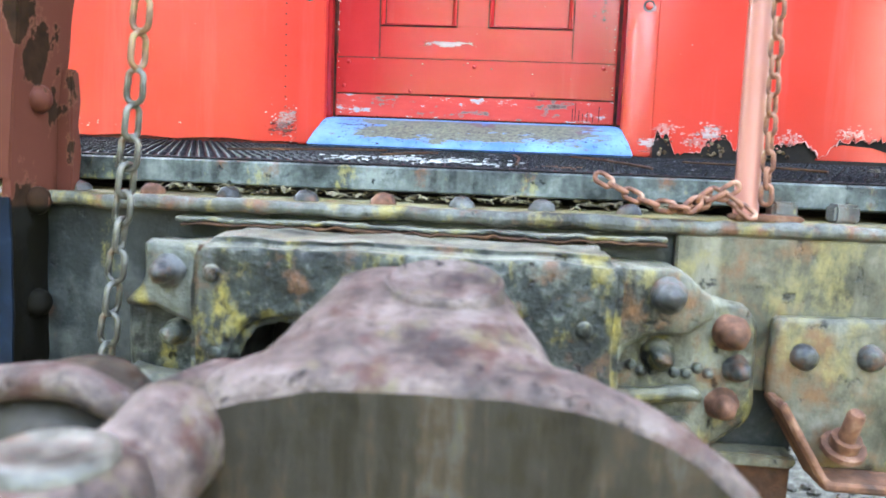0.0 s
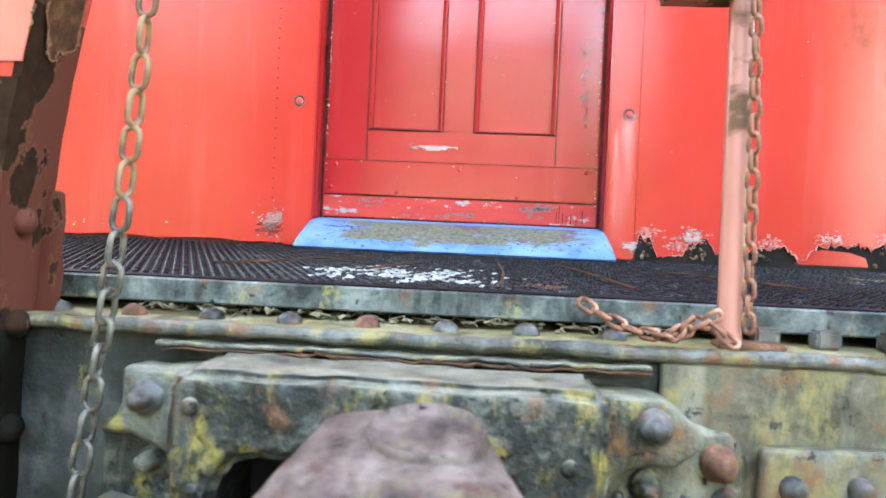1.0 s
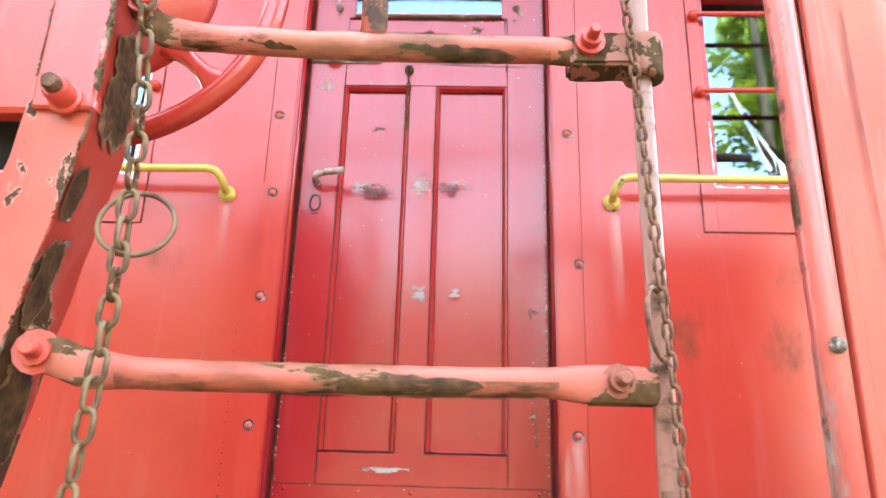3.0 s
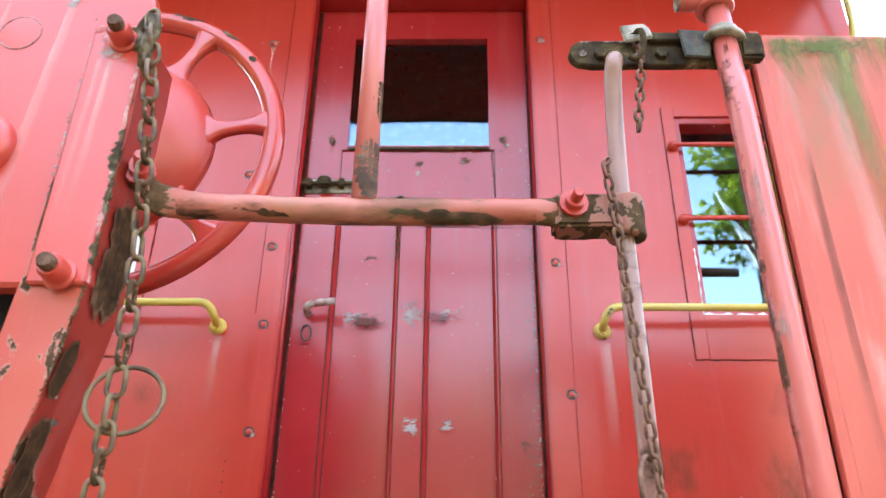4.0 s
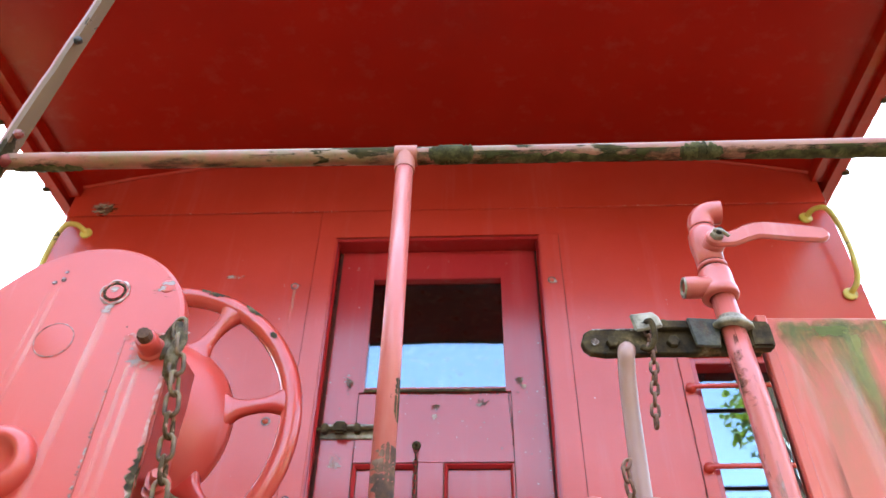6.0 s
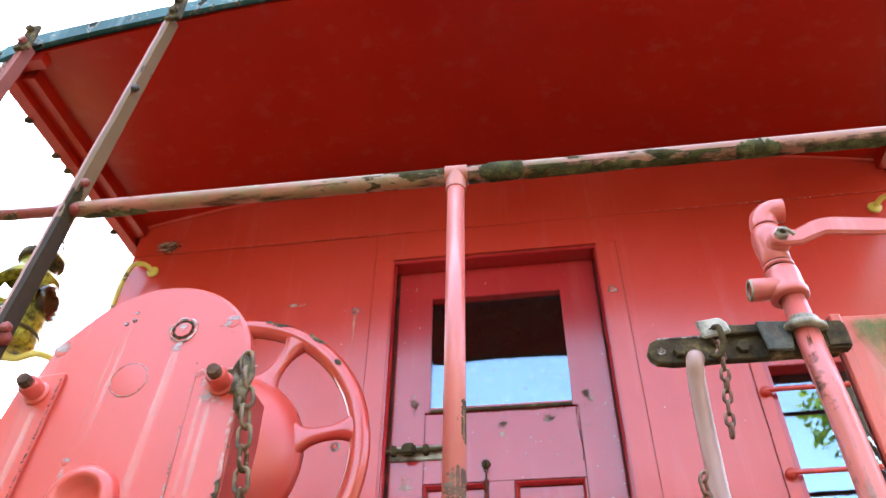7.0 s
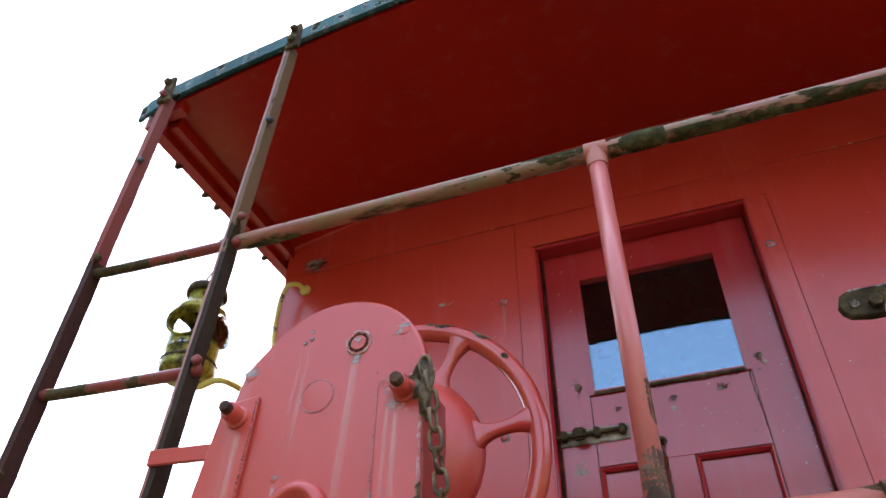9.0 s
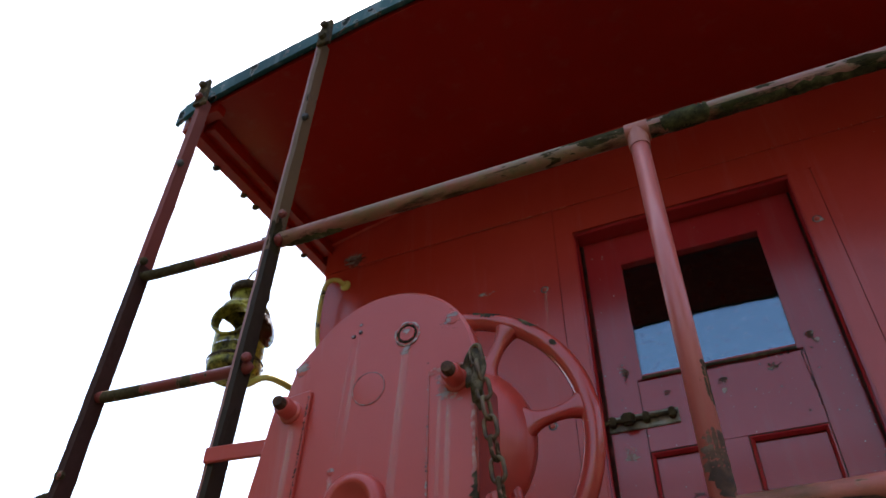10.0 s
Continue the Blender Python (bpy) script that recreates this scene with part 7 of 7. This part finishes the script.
def grab(x, s, z0, z1):
    g = thing("corner_grab_iron", (x, -0.02, z0), "yellow painted curved grab iron at the body corner", "grab iron", "yellow corner grab irons")
    part("bar", tube(curve([(x - s * 0.05, -0.006, z1), (x - s * 0.03, -0.04, z1 + 0.01), (x, -0.06, z1 - 0.02), (x + s * 0.012, -0.06, (z0 + z1) / 2), (x + s * 0.004, -0.05, z0 + 0.03), (x - s * 0.012, -0.008, z0)]), 0.0085, 10), YELLOW, g, smooth=True)
    for xx, z in ((x - s * 0.05, z1), (x - s * 0.012, z0)):
        part("flange", lathe([(0.02, 0), (0.02, 0.006), (0.01, 0.01), (0, 0.01)], (xx, -0.006, z), (0, -1, 0), 14), YELLOW, g)


grab(1.215, 1, 3.10, 3.40)
grab(-1.205, -1, 3.09, 3.39)

# ---- windows of the end wall ----
for s, nm in ((-1, "window_1"), (1, "window_2")):
    w = thing(nm, (s * 0.88, 0.03, 2.6), "narrow end window behind red horizontal guard bars", "window", kind="structure")
    a, c = sorted((s * (WIN_L + 0.014), s * (WIN_R - 0.014)))
    g = part("pane", box(a, c, 0.0475, 0.0505, WIN_B + 0.016, WIN_T - 0.02), GLASS, w, "reflecting window glass")
    g.visible_shadow = False
    for z in (2.795, 2.573):
        l, r = sorted((s * 0.684, s * 1.076))
        part("guard_bar", rod((l, -0.022, z), (r, -0.022, z + 0.004), 0.0065, 10), RED, w)
        for x in (l, r):
            part("bar_eye", lathe([(0.013, 0), (0.013, 0.012), (0.007, 0.018), (0, 0.019)], (x, -0.008, z), (0, -1, 0), 12), RED, w, smooth=True)

# ---- lanterns ----
def lantern(at, s):
    x, y, z = at
    l = thing("marker_lantern", at, "old yellow and black railway marker lantern with a wire bail", "lantern", "marker lanterns at the corners")
    part("font", lathe([(0.0, 0.0), (0.056, 0), (0.062, 0.01), (0.062, 0.034), (0.056, 0.04), (0.058, 0.046), (0.058, 0.066), (0.060, 0.07)], (x, y, z), (0, 0, 1), 24), BRASS, l, smooth=True)
    # turned body with four round openings
    bm, rr, n, m = bmesh.new(), 0.060, 64, 30
    ds = [radians(284 if s < 0 else 256), radians(180 if s < 0 else 0)]
    grid = [[bm.verts.new((x + rr * math.cos(2 * math.pi * j / n), y + rr * math.sin(2 * math.pi * j / n), z + 0.07 + 0.125 * i / m)) for j in range(n)] for i in range(m + 1)]
    for i in range(m):
        for j in range(n):
            a, h = 2 * math.pi * (j + 0.5) / n, 0.07 + 0.125 * (i + 0.5) / m - 0.135
            if all((rr * math.sin(a - d)) ** 2 + (h - up) ** 2 > 0.045 ** 2 or math.cos(a - d) < 0 for d, up in zip(ds, (0.0, 0.016))):
                bm.faces.new((grid[i][j], grid[i][(j + 1) % n], grid[i + 1][(j + 1) % n], grid[i + 1][j]))
    body = part("body", bm, BRASS, l, smooth=True)
    d = Vector((math.cos(ds[0]), math.sin(ds[0]), 0))
    part("lens_hood", lathe([(0.043, 0.036), (0.044, 0.052), (0.049, 0.057), (0.0505, 0.062), (0.048, 0.066), (0.043, 0.065), (0.041, 0.058), (0.041, 0.036)], Vector((x, y, z + 0.135)), d, 30), BRASS, l, "open round lens ring", smooth=True)
    d = Vector((math.cos(ds[0] + s * -1.57), math.sin(ds[0] + s * -1.57), 0))
    part("side_lens", lathe([(0.044, 0.045), (0.046, 0.060), (0.040, 0.066), (0.032, 0.064), (0.030, 0.070), (0.020, 0.070), (0.018, 0.075), (0, 0.077)], Vector((x, y, z + 0.135)), d, 24), AMBER, l, "dark amber side lens", smooth=True)
    part("shoulder", lathe([(0.060, 0.193), (0.056, 0.206), (0.044, 0.214), (0.040, 0.218), (0.040, 0.252), (0.036, 0.256)], (x, y, z), (0, 0, 1), 24), BRASS, l, smooth=True)
    part("cap", lathe([(0.0, 0.252), (0.048, 0.252), (0.050, 0.258), (0.048, 0.276), (0.030, 0.284), (0, 0.287)], (x, y, z), (0, 0, 1), 24), IRON, l, "black cap", smooth=True)
    part("bail", tube([Vector((x + 0.034 * math.cos(a), y + 0.01, z + 0.275 + 0.085 * math.sin(a))) for a in np.linspace(0, math.pi, 17)], 0.0024, 6), IRON, l)
    part("collar", lathe([(0.064, 0.030), (0.066, 0.034), (0.064, 0.040)], (x, y, z), (0, 0, 1), 24), IRON, l)
    part("bracket", tube(curve([(x, y, z - 0.005), (x - s * 0.04, y + 0.02, z - 0.02), (x - s * 0.12, y + 0.05, z + 0.0), (s * (HALF - 0.01), 0.09, z - 0.01)]), 0.011, 10), YELLOW, l, "yellow lamp bracket", smooth=True)
    for o in l.children:
        if o.name.split(".")[0] not in ("bracket",):
            for v in o.data.vertices:
                d = v.co - Vector(at)
                v.co = Vector(at) + Vector((d.x * 1.38, d.y * 1.38, d.z * 1.22 + 0.008))
    return l


lantern((-1.412, -0.2, 2.972), -1)
lantern((1.49, -0.2, 2.90), 1)

# ---- what the windows mirror: a tree, a pole with a drooping striped flag, a white house ----
def tree(at, height, radius, trunk_r, seed, leaves, label):
    rnd = random.Random(seed)
    x, y, z = at
    t = thing("tree", at, label, "tree")
    top = height * 0.75
    bm = tube(curve([(x, y, z), (x + 0.1, y, z + top * 0.4), (x - 0.1, y + 0.15, z + top)]), [trunk_r * (1 - 0.6 * k / 12) for k in range(13)], 10)
    tips = []
    for i in range(9):
        a, h = 2.4 * i, z + height * (0.52 + 0.03 * i)
        d = Vector((math.cos(a), math.sin(a), 0.55))
        p0 = Vector((x, y, h))
        p1 = p0 + d * radius * rnd.uniform(0.45, 0.75)
        tube(curve([p0, (p0 + p1) / 2 + Vector((0, 0, 0.2)), p1], 4), [trunk_r * 0.35 * (1 - 0.1 * k) for k in range(9)], 6, bm=bm)
        tips += [p1, (p0 + p1) / 2]
    part("trunk", bm, BARK, t)
    clumps = [(p, radius * rnd.uniform(0.28, 0.42)) for p in tips]
    for _ in range(44):
        v = Vector((rnd.gauss(0, 1), rnd.gauss(0, 1), rnd.gauss(0, 1))).normalized() * rnd.uniform(0.5, 1)
        clumps.append((Vector((x, y, z + height * 0.80)) + Vector((v.x * radius, v.y * radius, v.z * height * 0.15)), radius * rnd.uniform(0.16, 0.34)))
    vs, fs = [], []
    for i in range(leaves):
        c, r = clumps[i % len(clumps)]
        d = Vector((rnd.gauss(0, 1), rnd.gauss(0, 1), rnd.gauss(0, 0.8))).normalized() * r * rnd.uniform(0.55, 1.05)
        p, s = c + d, rnd.uniform(0.07, 0.14)
        u = Vector((rnd.uniform(-1, 1), rnd.uniform(-1, 1), rnd.uniform(-0.6, 0.6))).normalized()
        w = u.cross(Vector((rnd.uniform(-1, 1), rnd.uniform(-1, 1), rnd.uniform(-1, 1)))).normalized()
        k = len(vs)
        vs += [p - u * s, p + w * s * 0.5, p + u * s, p - w * s * 0.5]
        fs.append((k, k + 1, k + 2, k + 3))
    me = bpy.data.meshes.new("crown")
    me.from_pydata([tuple(v) for v in vs], [], fs)
    me.materials.append(LEAF)
    c = new("crown", me)
    c.parent = t
    c.matrix_parent_inverse = t.matrix_world.inverted()
    return t


tree((8.75, -13.0, 0), 13.5, 3.0, 0.28, 3, 45000, "tall broad-leaved green tree standing before the caboose")
tree((-34.0, 6.0, 0), 22.5, 6.5, 0.4, 7, 16000, "tall green tree beyond the caboose")

up = thing("utility_pole", (4.98, -9.1, 0), "tall brown wooden utility pole", "pole")
part("mast", rod((5.02, -9.1, 0), (4.96, -9.1, 11.0), 0.11, 12, 0.06), BARK, up)
pole = thing("flag_staff", (4.95, -9.0, 6.3), "pale staff with a drooping dark and white striped flag", "flag")
part("staff", rod((4.97, -8.97, 6.3), (4.40, -8.97, 7.95), 0.022, 8), WHITE, pole)
for i in range(6):
    bm = bmesh.new()
    rows_ = []
    for k in range(11):
        p = Vector((4.47, -8.96, 7.72)).lerp(Vector((4.82, -8.96, 6.55)), k / 10)
        wide = 0.05 * (0.35 + 0.12 * k) if k < 8 else 0.05 * (1.4 - 0.15 * (k - 8))
        a, b = ((p + Vector((0.015 + wide * (i + e), 0.07 * math.sin((i + e) * 1.5 + k * 0.6), -0.10 * (i + e) * 0.2))) for e in (0, 1))
        rows_.append((bm.verts.new(a), bm.verts.new(b)))
    for u, v in zip(rows_, rows_[1:]):
        bm.faces.new((u[0], u[1], v[1], v[0]))
    part("flag_stripe", bm, BLACK if i % 2 else WHITE, pole)

house = thing("white_house", (11, -20, 0), "tall white boarded house with a white gable roof across the yard", "house")
part("wall", prism([(9.6, 0), (14.9, 0), (14.9, 10.1), (12.25, 12.5), (9.6, 10.1)], -26, -20, 0), WHITE, house)
part("roof", prism([(9.45, 10.02), (12.25, 12.56), (15.05, 10.02), (15.05, 10.07), (12.25, 12.61), (9.45, 10.07)], -26.05, -19.95), WHITE, house)
for x in (10.5, 12.1, 13.7):
    for z in (1.2, 4.4, 7.4):
        w = part("window", box(x, x + 0.9, -20.03, -19.98, z, z + 1.5, 0.01), WHITE, house)
        part("pane", box(x + 0.08, x + 0.82, -19.985, -19.97, z + 0.08, z + 1.42), BLACK, w)

# ---- belt of woods round the yard, unseen and added to block low sky light ----
rnd = random.Random(31)
vs, fs = [], []
for i in range(28000):
    a = rnd.uniform(0, 2 * math.pi)
    # Closer round 212 degrees, so the wall's lower left gets less sky.
    near = math.exp(-((a - math.radians(212)) / 0.62) ** 2)
    r = (30 + 4 * rnd.random() + 1.5 * math.sin(a * 5)) * (1 - 0.60 * near)
    crown = 11.6 + 1.5 * near - 6.5 * math.exp(-((a - math.radians(150)) / 0.5) ** 2) - 2.5 * math.exp(-((a - math.radians(265)) / 0.7) ** 2) + 1.6 * math.sin(a * 7 + 1) + 1.1 * math.sin(a * 17 + 2) + 0.7 * math.sin(a * 41)
    p = Vector((r * math.cos(a), r * math.sin(a), crown * rnd.random() ** 0.8))
    s = rnd.uniform(0.3, 0.75)
    u = Vector((rnd.uniform(-1, 1), rnd.uniform(-1, 1), rnd.uniform(-0.7, 0.7))).normalized()
    w = u.cross(Vector((rnd.uniform(-1, 1), rnd.uniform(-1, 1), rnd.uniform(-1, 1)))).normalized()
    k = len(vs)
    vs += [p - u * s, p + w * s * 0.6, p + u * s, p - w * s * 0.6]
    fs.append((k, k + 1, k + 2, k + 3))
me = bpy.data.meshes.new("woods")
me.from_pydata([tuple(v) for v in vs], [], fs)
me.materials.append(LEAF)
tagged(new("woods", me), "unseen belt of green leaves added to block low sky light", "woods", kind="stuff")
